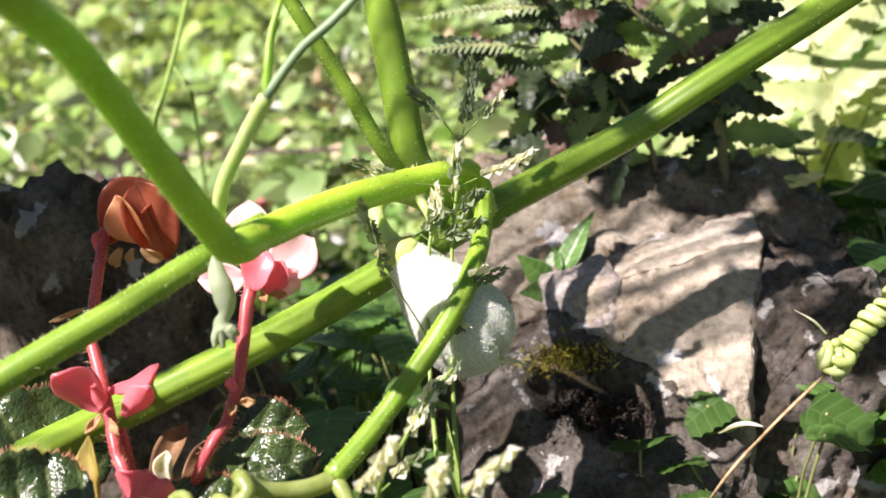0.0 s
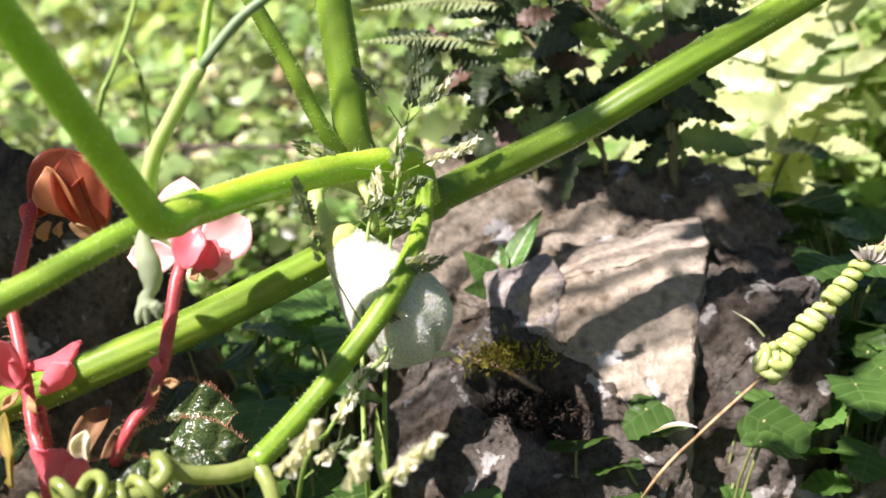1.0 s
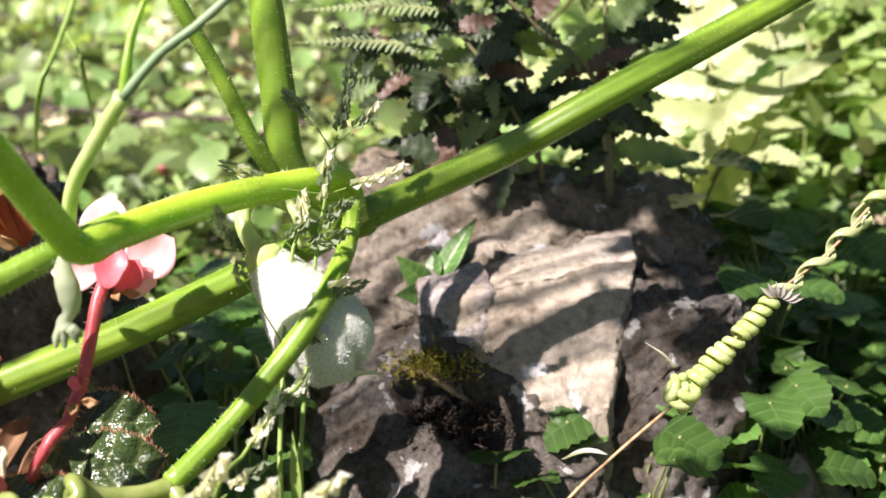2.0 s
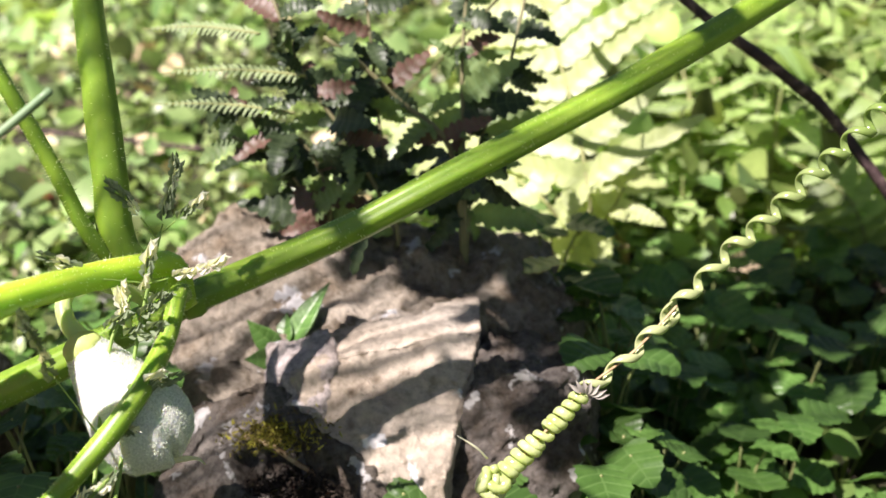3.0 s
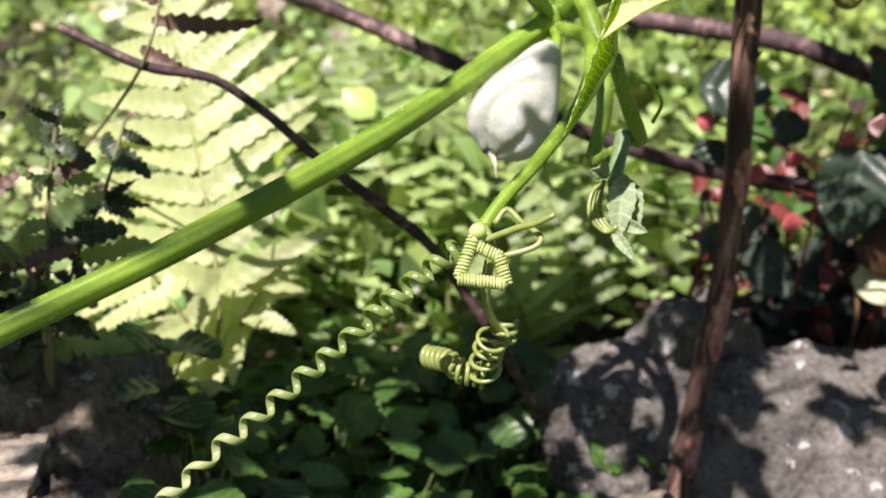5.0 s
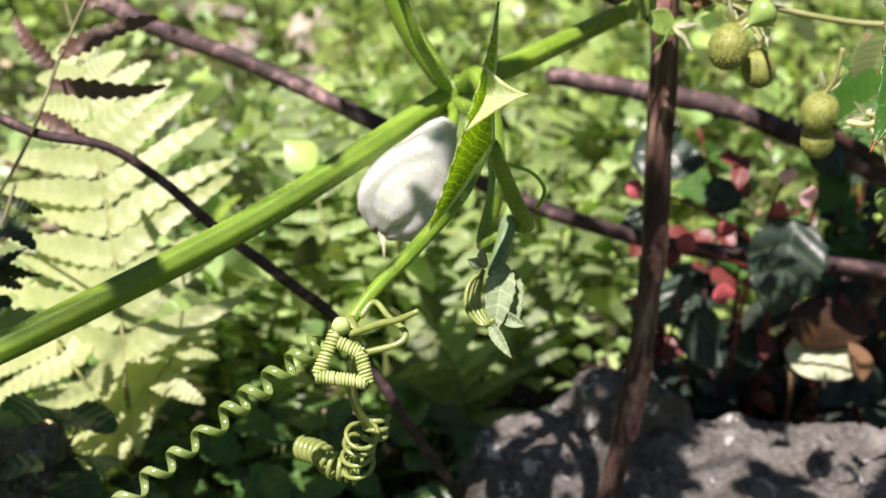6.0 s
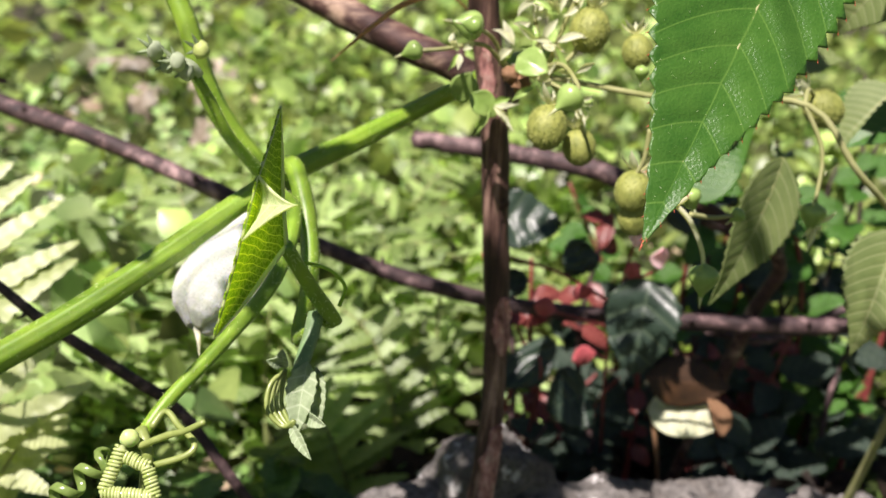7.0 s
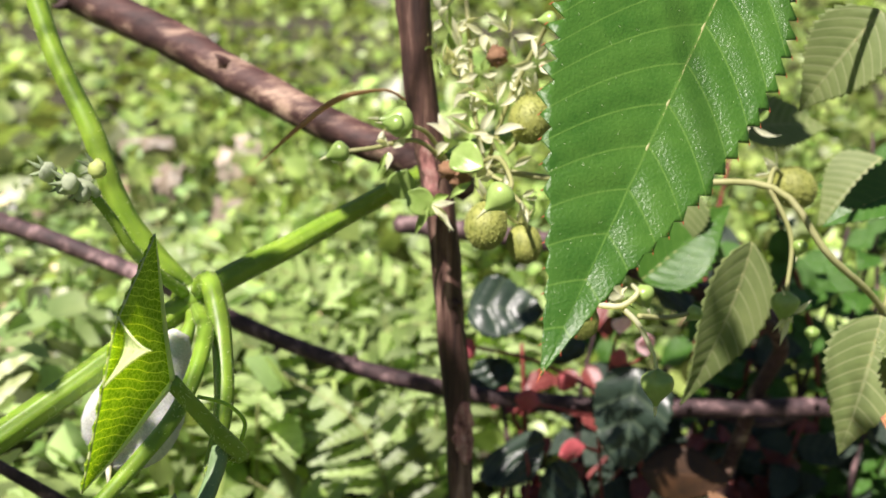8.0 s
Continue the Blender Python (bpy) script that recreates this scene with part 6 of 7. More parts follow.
def feather_geo(length, width, lobes, seed):
    """A narrow leaf deeply cut into pointed teeth."""
    prof = []
    for i in range(lobes * 4 + 1):
        s = i / (lobes * 4)
        env = min(1.0, 0.35 + 2.2 * s) * (1 - s) ** 0.5
        prof.append(env * (0.62 + 0.38 * (1 - abs(((s * lobes) % 1.0) - 0.6) / 0.6)))
    return leaf(length, width, prof, lobes * 4, 2, fold=0.25, bend=0.7 + 0.4 * math.sin(seed), veins=lobes, relief=0.0004, twist=0.4 * math.sin(seed * 1.7), wave=0.0005, seed=seed)


dusky = thing("dusky_herb", (-0.0090, 0.6950, 0.0000), "dark green herb with toothed leaves and brown stems behind the rock", "herb")
herb_stems = [
    ([(0.0661, 0.5013, 0.1049), (0.0631, 0.5042, 0.1492), (0.0465, 0.5047, 0.1670), (0.0339, 0.5042, 0.1805), (0.0224, 0.5023, 0.1905)], 0.0012, 0.25, 9),
    ([(0.0434, 0.4960, 0.1123), (0.0415, 0.4956, 0.1284), (0.0274, 0.5004, 0.1563), (0.0137, 0.5066, 0.1765), (0.0033, 0.5156, 0.2029)], 0.0009, 0.1, 16),
    ([(0.0671, 0.5014, 0.1048), (0.0676, 0.5043, 0.1398), (0.0679, 0.5149, 0.1754), (0.0705, 0.5259, 0.2027)], 0.0009, 0.35, 14),
    ([(0.0195, 0.4939, 0.1142), (0.0198, 0.4990, 0.1357), (0.0118, 0.5038, 0.1533), (-0.0031, 0.5041, 0.1642), (-0.0182, 0.5019, 0.1687)], 0.0010, 0.1, 14),
    ([(0.0195, 0.4939, 0.1142), (0.0091, 0.4995, 0.1403), (-0.0021, 0.5015, 0.1516), (-0.0123, 0.5004, 0.1576)], 0.0008, 0.3, 9),
    ([(0.0434, 0.4960, 0.1123), (0.0408, 0.5031, 0.1395), (0.0379, 0.5098, 0.1605), (0.0357, 0.5230, 0.1841), (0.0336, 0.5309, 0.2048)], 0.0008, 0.15, 13),
    ([(0.0671, 0.5014, 0.1048), (0.0731, 0.5182, 0.1461), (0.0842, 0.5245, 0.1727), (0.0914, 0.5353, 0.1983)], 0.0008, 0.15, 8),
]
rnd_h = random.Random(12)
for k, (path, r, lit, n) in enumerate(herb_stems):
    foot_at = Vector((path[0][0], path[0][1], 0.0))
    part("stem", tube([foot_at] + path, [r * 1.2, r, r * 0.7], 40, 8, wobble=0.1), DUSKY_STEM, dusky)
    line = spline(path, 60)
    n = int(n * 1.25)
    for i in range(n):
        q = int(12 + 46 * min(1, max(0, (i + rnd_h.uniform(-0.3, 1.3)) / n)))
        p = line[q]
        a = rnd_h.random() * 6.283
        for sg in (-1, 1):
            if rnd_h.random() < 0.2:
                continue
            # a random share of leaves takes the sunlit tone
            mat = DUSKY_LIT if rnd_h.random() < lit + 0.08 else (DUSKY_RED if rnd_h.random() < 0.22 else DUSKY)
            way = Vector((sg * math.cos(a), sg * 0.6 * math.sin(a) - 0.15, rnd_h.uniform(-0.8, 0.7))).normalized()
            ln = rnd_h.uniform(0.011, 0.028) * (1.15 - 0.4 * i / n)
            g = feather_geo(ln, ln * rnd_h.uniform(0.42, 0.7), 7, i + k)
            part("leaf_blade", set_leaf(g, p, way, (rnd_h.uniform(-0.7, 0.4), -0.7, rnd_h.uniform(0.1, 0.9))), mat, dusky)
for k, (a, b) in enumerate((((-0.0009, 0.5091, 0.1914), (-0.0376, 0.4977, 0.1965)), ((0.0143, 0.5039, 0.1776), (-0.0322, 0.4923, 0.1826)), ((0.0099, 0.5011, 0.1653), (-0.0362, 0.4904, 0.1726)))):
    a, b = Vector(a), Vector(b)
    fern_frond(dusky, [a, a.lerp(b, 0.5) + Vector((0, 0, 0.0015)), b], 20, 0.0048, 0.0017, FROND, (0.1, -0.45, 0.9), 50 + k, 62, 2, 0.0006)

# bronze young leaves on the outermost shoot
shoot_path = [(-0.0680, 0.9230, 0.0000), (0.0843, 0.5607, 0.1959), (0.1021, 0.5625, 0.2379), (0.1152, 0.5711, 0.2673)]
part("stem", tube(shoot_path, [0.0010, 0.0008, 0.0006], 30, 7, wobble=0.1), DUSKY_STEM, dusky)
for k, (b, t, w) in enumerate((((0.1021, 0.5625, 0.2379), (0.1338, 0.5565, 0.2585), 0.011), ((0.0979, 0.5616, 0.2278), (0.1376, 0.5453, 0.2292), 0.010), ((0.1095, 0.5677, 0.2555), (0.1437, 0.5630, 0.2719), 0.011), ((0.1000, 0.5624, 0.2338), (0.0818, 0.5637, 0.2506), 0.010), ((0.0936, 0.5607, 0.2174), (0.1158, 0.5459, 0.2099), 0.009))):
    b, t = Vector(b), Vector(t)
    part("leaf_blade", set_leaf(feather_geo((t - b).length, w, 9, k), b, t - b, (-0.2, -0.9, 0.4)), DUSKY_RED, dusky)

sprig = thing("sapling", (0.0057, 0.4564, 0.0843), "small green seedling growing from a crack in the rock", "seedling")
part("stem", tube([(0.0057, 0.4564, 0.0843), (0.0067, 0.4582, 0.0916), (0.0087, 0.4600, 0.0987)], [0.001, 0.0008, 0.0006], 8, 7), HERB_STEM, sprig)
for k, (b, t, w) in enumerate((((0.0071, 0.4579, 0.0937), (0.0208, 0.4681, 0.1175), 0.0085), ((0.0072, 0.4582, 0.0946), (-0.0036, 0.4550, 0.1073), 0.0085), ((0.0070, 0.4576, 0.0929), (-0.0028, 0.4486, 0.0979), 0.0080), ((0.0073, 0.4585, 0.0954), (0.0069, 0.4647, 0.1071), 0.0070))):
    b, t = Vector(b), Vector(t)
    g = leaf((t - b).length, w, LANCE, 20, 5, fold=0.25, bend=0.4, veins=6, relief=0.0003)
    thicken(part("leaf_blade", set_leaf(g, b, t - b, (-0.3, -0.8, 0.5)), HERB, sprig), 0.0003)


seedling = thing("sapling", (0.2410, 0.4790, 0.0), "small seedling with pointed bright leaves among creeping herbs", "seedling")
part("stem", tube([(0.2410, 0.4790, -0.005), (0.2395, 0.4765, 0.030), (0.2400, 0.4740, 0.064)], [0.0013, 0.0011, 0.0008], 12, 7), HERB_STEM, seedling)
for b, t, w in (((0.2400, 0.4740, 0.0630), (0.2610, 0.4700, 0.0790), 0.0120), ((0.2400, 0.4740, 0.0630), (0.2290, 0.4690, 0.0770), 0.0085), ((0.2398, 0.4752, 0.0500), (0.2250, 0.4640, 0.0520), 0.0090), ((0.2398, 0.4752, 0.0480), (0.2520, 0.4620, 0.0500), 0.0090)):
    b, t = Vector(b), Vector(t)
    g = leaf((t - b).length, w, LANCE, 20, 5, fold=0.3, bend=0.5, veins=6, relief=0.0003)
    thicken(part("leaf_blade", set_leaf(g, b, t - b, (-0.2, -0.6, 0.8)), HERB, seedling), 0.0003)


# ---- herbs with round leaves that creep between the stones ----
def creeping_herb(name, seed, n, high=1.0):
    rnd = random.Random(seed)
    ob = thing(name, (0, 0, 0), "creeping herb with round scalloped green leaves between the stones", "herb", "creeping herbs")
    for k in range(n):
        a = 6.283 * k / n + rnd.uniform(-0.5, 0.5)
        out, h = rnd.uniform(0.008, 0.022), rnd.uniform(0.022, 0.05) * high
        top = Vector((out * math.cos(a), out * math.sin(a), h))
        part("leaf_stalk", tube([(0, 0, -0.01), top * 0.5 + Vector((0, 0, h * 0.15)), top], 0.0005, 8, 5), HERB_STEM, ob)
        r = rnd.uniform(0.012, 0.021) / high ** 0.2
        g = leaf(r, r * 1.05, [0.55, 0.92, 0.86, 1.0, 0.90, 1.02, 0.90, 0.96, 0.78, 0.76, 0.50, 0.44, 0.12], 24, 5, fold=0.10, bend=0.5, veins=5, relief=0.0006, sweep=0.9, wave=0.0006, seed=seed + k)
        part("leaf_blade", set_leaf(g, top - Vector((math.cos(a), math.sin(a), 0)) * r * 0.3, (math.cos(a), math.sin(a), rnd.uniform(-0.4, 0.2)), (rnd.uniform(-0.4, 0.2), rnd.uniform(-0.6, 0.2), 1)), HERB, ob)
    return ob


herbs = [creeping_herb("creeping_herb", 100 + k, 5 + k) for k in range(3)]
spots = [(0.0640, 0.4600, 0.0300), (0.0980, 0.4580, 0.0300), (0.1390, 0.4750, 0.0300), (0.1620, 0.4780, 0.0300), (0.1450, 0.4410, 0.0300), (0.1700, 0.4530, 0.0300), (0.1400, 0.5250, 0.0300), (0.0650, 0.4580, 0.0300), (0.0670, 0.4280, 0.0300), (0.0230, 0.4240, 0.0300), (-0.1880, 0.5750, 0.0300), (-0.1090, 0.5250, 0.0300), (-0.0980, 0.5660, 0.0300), (-0.1670, 0.5220, 0.0300), (-0.1190, 0.6100, 0.0300), (-0.1590, 0.5940, 0.0300), (-0.1320, 0.5510, 0.0300), (-0.1550, 0.5400, 0.0300), (-0.1850, 0.6070, 0.0300), (-0.0880, 0.5210, 0.0300), (-0.1090, 0.5570, 0.0300), (-0.0720, 0.4900, 0.0300), (-0.0980, 0.4860, 0.0300)]
rnd_c = random.Random(77)
while len(spots) < 95:
    x, y = rnd_c.uniform(0.11, 0.50), rnd_c.uniform(0.40, 0.68)
    if clear_of_rocks(x, y):
        spots.append((x, y, 0.03))
for k, (x, y, z) in enumerate(spots):
    m = Matrix.Translation((x, y, rnd_c.uniform(-0.012, 0.006))) @ Matrix.Rotation(rnd_c.random() * 6.28, 4, "Z")
    if k < 3:
        herbs[k].matrix_basis = m
    else:
        copy_thing(herbs[k % 3], m)

# taller ones that stand against the stones
tall = creeping_herb("creeping_herb", 140, 7, 1.7)
for k, (x, y, z) in enumerate(((0.0640, 0.4168, 0.0654), (0.1034, 0.4359, 0.0495), (0.0606, 0.3908, 0.0550), (0.0251, 0.3758, 0.0647), (-0.0539, 0.4099, 0.0867), (-0.0714, 0.4407, 0.0928), (-0.0482, 0.4435, 0.0866), (-0.0798, 0.4174, 0.0933), (-0.0444, 0.3773, 0.0807))):
    m = Matrix.Translation((x, y, max(-0.012, z - 0.075))) @ Matrix.Rotation(k * 1.3, 4, "Z")
    if k == 0:
        tall.matrix_basis = m
    else:
        copy_thing(tall, m)

for k, (x, y, z) in enumerate(((0.112, 0.466, 0.045), (0.120, 0.488, 0.048), (0.110, 0.512, 0.062), (0.098, 0.538, 0.066), (0.122, 0.530, 0.040), (-0.062, 0.500, 0.050), (-0.050, 0.452, 0.050), (0.128, 0.455, 0.020), (0.115, 0.444, 0.030))):
    copy_thing(herbs[k % 3], Matrix.Translation((x, y, z)) @ Matrix.Rotation(k * 2.1, 4, "Z"))

# moss and twigs in the low rock's hollow, near-black litter added for its shade
def tufts(name, centre, spread, count, mat, label, size, seed):
    rnd = random.Random(seed)
    vs, fs = [], []
    for _ in range(count):
        p = Vector(centre) + Vector((rnd.gauss(0, spread[0]), rnd.gauss(0, spread[1]), rnd.gauss(0, spread[2])))
        d = Vector((rnd.uniform(-1, 1), rnd.uniform(-1, 0.3), rnd.uniform(0, 1.4))).normalized() * size * rnd.uniform(0.5, 1.3)
        e = d.cross(Vector((rnd.uniform(-1, 1), 1, rnd.uniform(-1, 1)))).normalized() * size * 0.12
        k = len(vs)
        vs += [p - e, p + e, p + d * 0.6 + e * 0.7, p + d, p + d * 0.6 - e * 0.7]
        fs.append((k, k + 1, k + 2, k + 3, k + 4))
    return tagged(part(name, (vs, fs), mat), label, "moss", kind="stuff")


tufts("moss", (0.011, 0.420, 0.0870), (0.0065, 0.004, 0.0020), 1100, MOSS, "olive and golden moss tuft on the rock", 0.0022, 3)
tufts("hollow_litter", (0.016, 0.410, 0.0725), (0.008, 0.004, 0.0022), 1500, LITTER_DARK, "near-black litter added for the darkness of the rock hollow", 0.0024, 4)
for k, path in enumerate(([(-0.0065, 0.4248, 0.0850), (0.0074, 0.4199, 0.0840), (0.0190, 0.4167, 0.0769), (0.0389, 0.4137, 0.0655)], [(0.0054, 0.4143, 0.0692), (0.0181, 0.4153, 0.0705), (0.0293, 0.4164, 0.0668)])):
    tw = thing("twig", path[0], "thin pale dry twig lying on the rock", "twig", "twigs")
    part("wood", tube(path, [0.0011, 0.0009, 0.0005], 20, 7, wobble=0.15), STRAW, tw)

# tall thin stalks in the meadow behind
for k, path in enumerate(([(-0.3630, 0.8960, 0.0000), (-0.1468, 0.5211, 0.1520), (-0.1415, 0.5401, 0.1721), (-0.1336, 0.5631, 0.2017)], [(-0.2920, 0.8700, 0.0000), (-0.1377, 0.5454, 0.1538), (-0.1396, 0.5490, 0.1653), (-0.1452, 0.5512, 0.1752)])):
    st = thing("grass_stalk", path[0], "tall thin green grass stalk in the meadow", "grass", "flowering grasses")
    part("stalk", tube(path, 0.0011 if k == 0 else 0.0008, 20, 7), GRASS, st)
tw = thing("twig", (-0.4310, 1.1210, -0.0000), "thin reddish fallen twig in the meadow", "twig", "twigs")
part("wood", tube([(-0.4300, 1.0670, 0.0300), (-0.2770, 1.0010, 0.0300), (-0.1540, 0.9460, 0.0300)], 0.002, 12, 6), CANE, tw)
rl = thing("fallen_leaf", (-0.2520, 0.8970, 0.0200), "fallen reddish leaf among the herbs", "leaf")
part("leaf_blade", set_leaf(leaf(0.045, 0.018, LANCE, 14, 4, fold=0.3, bend=0.5), (-0.2690, 0.8600, 0.0300), (1, 0.1, 0.05), (0, -0.5, 1)), PINK, rl)




# ---- single broad-leaved weeds of the sunny meadow ----
def meadow_weed(seed, pairs):
    rnd = random.Random(seed)
    ob = thing("meadow_weed", (0, 0, 0), "upright pale green weed with paired pointed leaves in sun", "weed", "meadow weeds")
    h = 0.019 * pairs
    path = [(0, 0, -0.01), (rnd.uniform(-0.006, 0.006), rnd.uniform(-0.006, 0.006), h * 0.5), (rnd.uniform(-0.015, 0.015), rnd.uniform(-0.015, 0.015), h)]
    part("stem", tube(path, [0.0015, 0.0012, 0.0007], 12, 6), HERB_STEM, ob)
    line = spline(path, pairs + 1)
    for k in range(1, pairs + 2):
        a = k * 1.57 + rnd.uniform(-0.4, 0.4)
        ln = rnd.uniform(0.028, 0.046) * (1.1 - 0.5 * k / (pairs + 1))
        for sg in (0, math.pi):
            g = leaf(ln, ln * 0.52, OVATE, 16, 4, fold=0.2, bend=0.7, teeth=6, tooth=0.1, veins=5, relief=0.0007, wave=0.0008, seed=seed + k)
            part("leaf_blade", set_leaf(g, line[k], (math.cos(a + sg), math.sin(a + sg), rnd.uniform(0.0, 0.5)), (0, 0, 1)), WEED_LEAF, ob)
    return ob


weeds = [meadow_weed(300 + k, 3 + k) for k in range(3)]
rnd_w = random.Random(31)
for k in range(150):
    y = rnd_w.uniform(0.76, 1.45)
    m = Matrix.Translation((rnd_w.uniform(0.10, 0.42) + (y - 0.7) * rnd_w.uniform(-0.3, 0.6), y, 0.0)) @ Matrix.Rotation(rnd_w.random() * 6.28, 4, "Z") @ Matrix.Scale(rnd_w.uniform(0.7, 1.25), 4)
    if k < 3:
        weeds[k].matrix_basis = m
    else:
        copy_thing(weeds[k % 3], m)
# ---- canes and the stake ----
def cane(name, path, radius, mat, label, sides=12, thorns=0, seed=1, wobble=0.2, category="cane", group="canes"):
    ob = thing(name, path[0], label, category, group)
    body = part("wood", tube(path, radius, 70, sides, 0.0, 6, wobble, seed), mat, ob)
    rnd = random.Random(seed)
    line = spline(path, 70)
    fr = frames_along(line)
    for _ in range(thorns):
        i = rnd.randrange(3, 68)
        a = rnd.random() * 6.28
        t, u, w = fr[i]
        d = u * math.cos(a) + w * math.sin(a)
        r = at_s(radius, i / 70)
        part("thorn", tube([line[i] + d * r * 0.8, line[i] + d * r * 1.5 - t * r * 0.1, line[i] + d * (r + 0.0035) - t * r * 0.5], [r * 0.5, r * 0.22, 0.0001], 4, 5), mat, body)
    return ob


cane("dead_cane", [(0.0688, 0.5439, 0.2278), (0.0979, 0.5380, 0.2161), (0.1208, 0.5392, 0.2124), (0.1403, 0.5405, 0.1996), (0.1588, 0.5377, 0.1842), (0.1864, 0.5370, 0.1633), (0.2068, 0.5401, 0.1442), (0.2390, 0.5372, 0.0971), (0.2890, 0.6100, 0.0000)], [0.0017, 0.0018, 0.0022, 0.0020, 0.0022, 0.0020], CANE, "thin dark bramble cane with pale scars", 10, 6, 3)
cane("dead_cane", [(0.0369, 0.7699, 0.2493), (0.1086, 0.7290, 0.2247), (0.1586, 0.6967, 0.2149), (0.2241, 0.6635, 0.1940), (0.2407, 0.6601, 0.1845), (0.2860, 0.6538, 0.1657), (0.3350, 0.6483, 0.1522), (0.3904, 0.6433, 0.1438), (0.5102, 0.6352, 0.1389), (0.6059, 0.6427, 0.1402)], [0.0046, 0.0044, 0.0040, 0.0037, 0.0040, 0.0044, 0.0048], CANE, "long dark arching bramble cane", 12, 14, 5)
cane("dead_cane", [(0.3228, 0.7553, 0.2056), (0.3641, 0.7379, 0.2038), (0.4094, 0.7092, 0.2022), (0.4383, 0.6914, 0.1943), (0.5096, 0.6719, 0.1692)], [0.0052, 0.0056, 0.0055], CANE, "stout reddish bramble cane with broken end", 12, 3, 7)
cane("old_cane", [(0.1479, 0.7014, 0.3470), (0.1821, 0.6755, 0.3274), (0.2189, 0.6503, 0.3117), (0.2599, 0.6233, 0.2913), (0.2899, 0.6019, 0.2784), (0.3156, 0.5882, 0.2685), (0.3334, 0.5833, 0.2597)], [0.0082, 0.0080, 0.0076, 0.0070, 0.0066, 0.005], THICKCANE, "thick red-brown bramble cane with peeling bark", 18, 5, 9, 0.12)
stake_path = [(0.3060, 0.5520, 0.3700), (0.3075, 0.5520, 0.3400), (0.3112, 0.5520, 0.3000), (0.3180, 0.5510, 0.2600), (0.3215, 0.5500, 0.2200), (0.3250, 0.5490, 0.1800), (0.3252, 0.5460, 0.1400), (0.3210, 0.5400, 0.1000), (0.3150, 0.5300, 0.0600), (0.3080, 0.5180, 0.0000)]
stake = cane("stake", stake_path, [0.0056, 0.0056, 0.0053, 0.0050, 0.0047, 0.0046, 0.0046, 0.0050], STAKE, "upright split brown cane stuck among the stones", 18, 4, 11, 0.14, "stake", "")
cane("dead_cane", [(0.7490, 0.8100, 0.0000), (0.5585, 0.6434, 0.1441), (0.5058, 0.6575, 0.1221), (0.4709, 0.6651, 0.1245)], [0.003, 0.003, 0.002], CANE, "thin dark bramble cane low down", 8, 2, 13)
cane("dead_cane", [(0.4600, 0.6760, 0.0000), (0.4851, 0.6483, 0.1352), (0.4907, 0.6370, 0.1739), (0.4497, 0.6290, 0.2000), (0.4143, 0.6276, 0.2147)], [0.0040, 0.0038, 0.0032], THICKCANE, "dark bramble cane behind the leaves", 10, 4, 17)
# scaly bark left on the lower stake
for lo, hi, side, wide, sd in ((0.165, 0.190, -1.3, 1.5, 1), (0.100, 0.138, -1.1, 1.9, 2), (0.052, 0.074, -1.2, 1.8, 3), (0.262, 0.285, -2.0, 1.0, 4)):
    line = [q for q in spline(stake_path, 300) if lo < q.z < hi]
    vs, fs = [], []
    for i, q in enumerate(line):
        f = i / (len(line) - 1)
        half = wide * 0.5 * math.sqrt(max(0.02, 1 - (2 * f - 1) ** 2)) * (1 + 0.3 * noise.noise(Vector((sd * 7, f * 9, 0))))
        for j in range(9):
            a = side + half * (j / 4 - 1) + 0.25 * noise.noise(Vector((sd * 3, f * 6, 4)))
            r = 0.0053 + 0.0007 * noise.noise(Vector((f * 14, j * 0.9, sd)))
            vs.append(q + Vector((r * math.cos(a), r * math.sin(a), 0.0008 * noise.noise(Vector((j * 2, f * 30, sd))))))
    for i in range(len(line) - 1):
        for j in range(8):
            k = i * 9 + j
            fs.append((k, k + 1, k + 10, k + 9))
    thicken(part("bark_flake", (vs, fs), SCALY, stake, "scaly pinkish bark left on the cane"), 0.0012)
bit = thing("dry_grass", (0.3075, 0.5623, 0.2961), "thin curled dry blade caught on the cane", "grass")
part("blade", tube([(0.3079, 0.5622, 0.2957), (0.2988, 0.5523, 0.3008), (0.2832, 0.5437, 0.2991), (0.2700, 0.5381, 0.2908), (0.2558, 0.5318, 0.2793)], [0.0005, 0.0005, 0.0011, 0.0008, 0.0001], 30, 6, flat=0.4), TAN, bit)


# ---- the bramble ----
bramble = thing("bramble", (0.5280, 0.6190, 0.0000), "bramble shoot with serrated leaves, unripe berries and green buds", "bramble")
bcane = [(0.5280, 0.6190, 0.0000), (0.4994, 0.5315, 0.1752), (0.4638, 0.5092, 0.2285), (0.4351, 0.4992, 0.2538), (0.4193, 0.5120, 0.2735), (0.3739, 0.5234, 0.2721), (0.3304, 0.5329, 0.2768), (0.3206, 0.5423, 0.2752)]
part("shoot", tube(bcane, [0.0026, 0.0022, 0.0014, 0.0012, 0.0011, 0.0010], 70, 10), PEDICEL, bramble, "pale green bramble shoot")


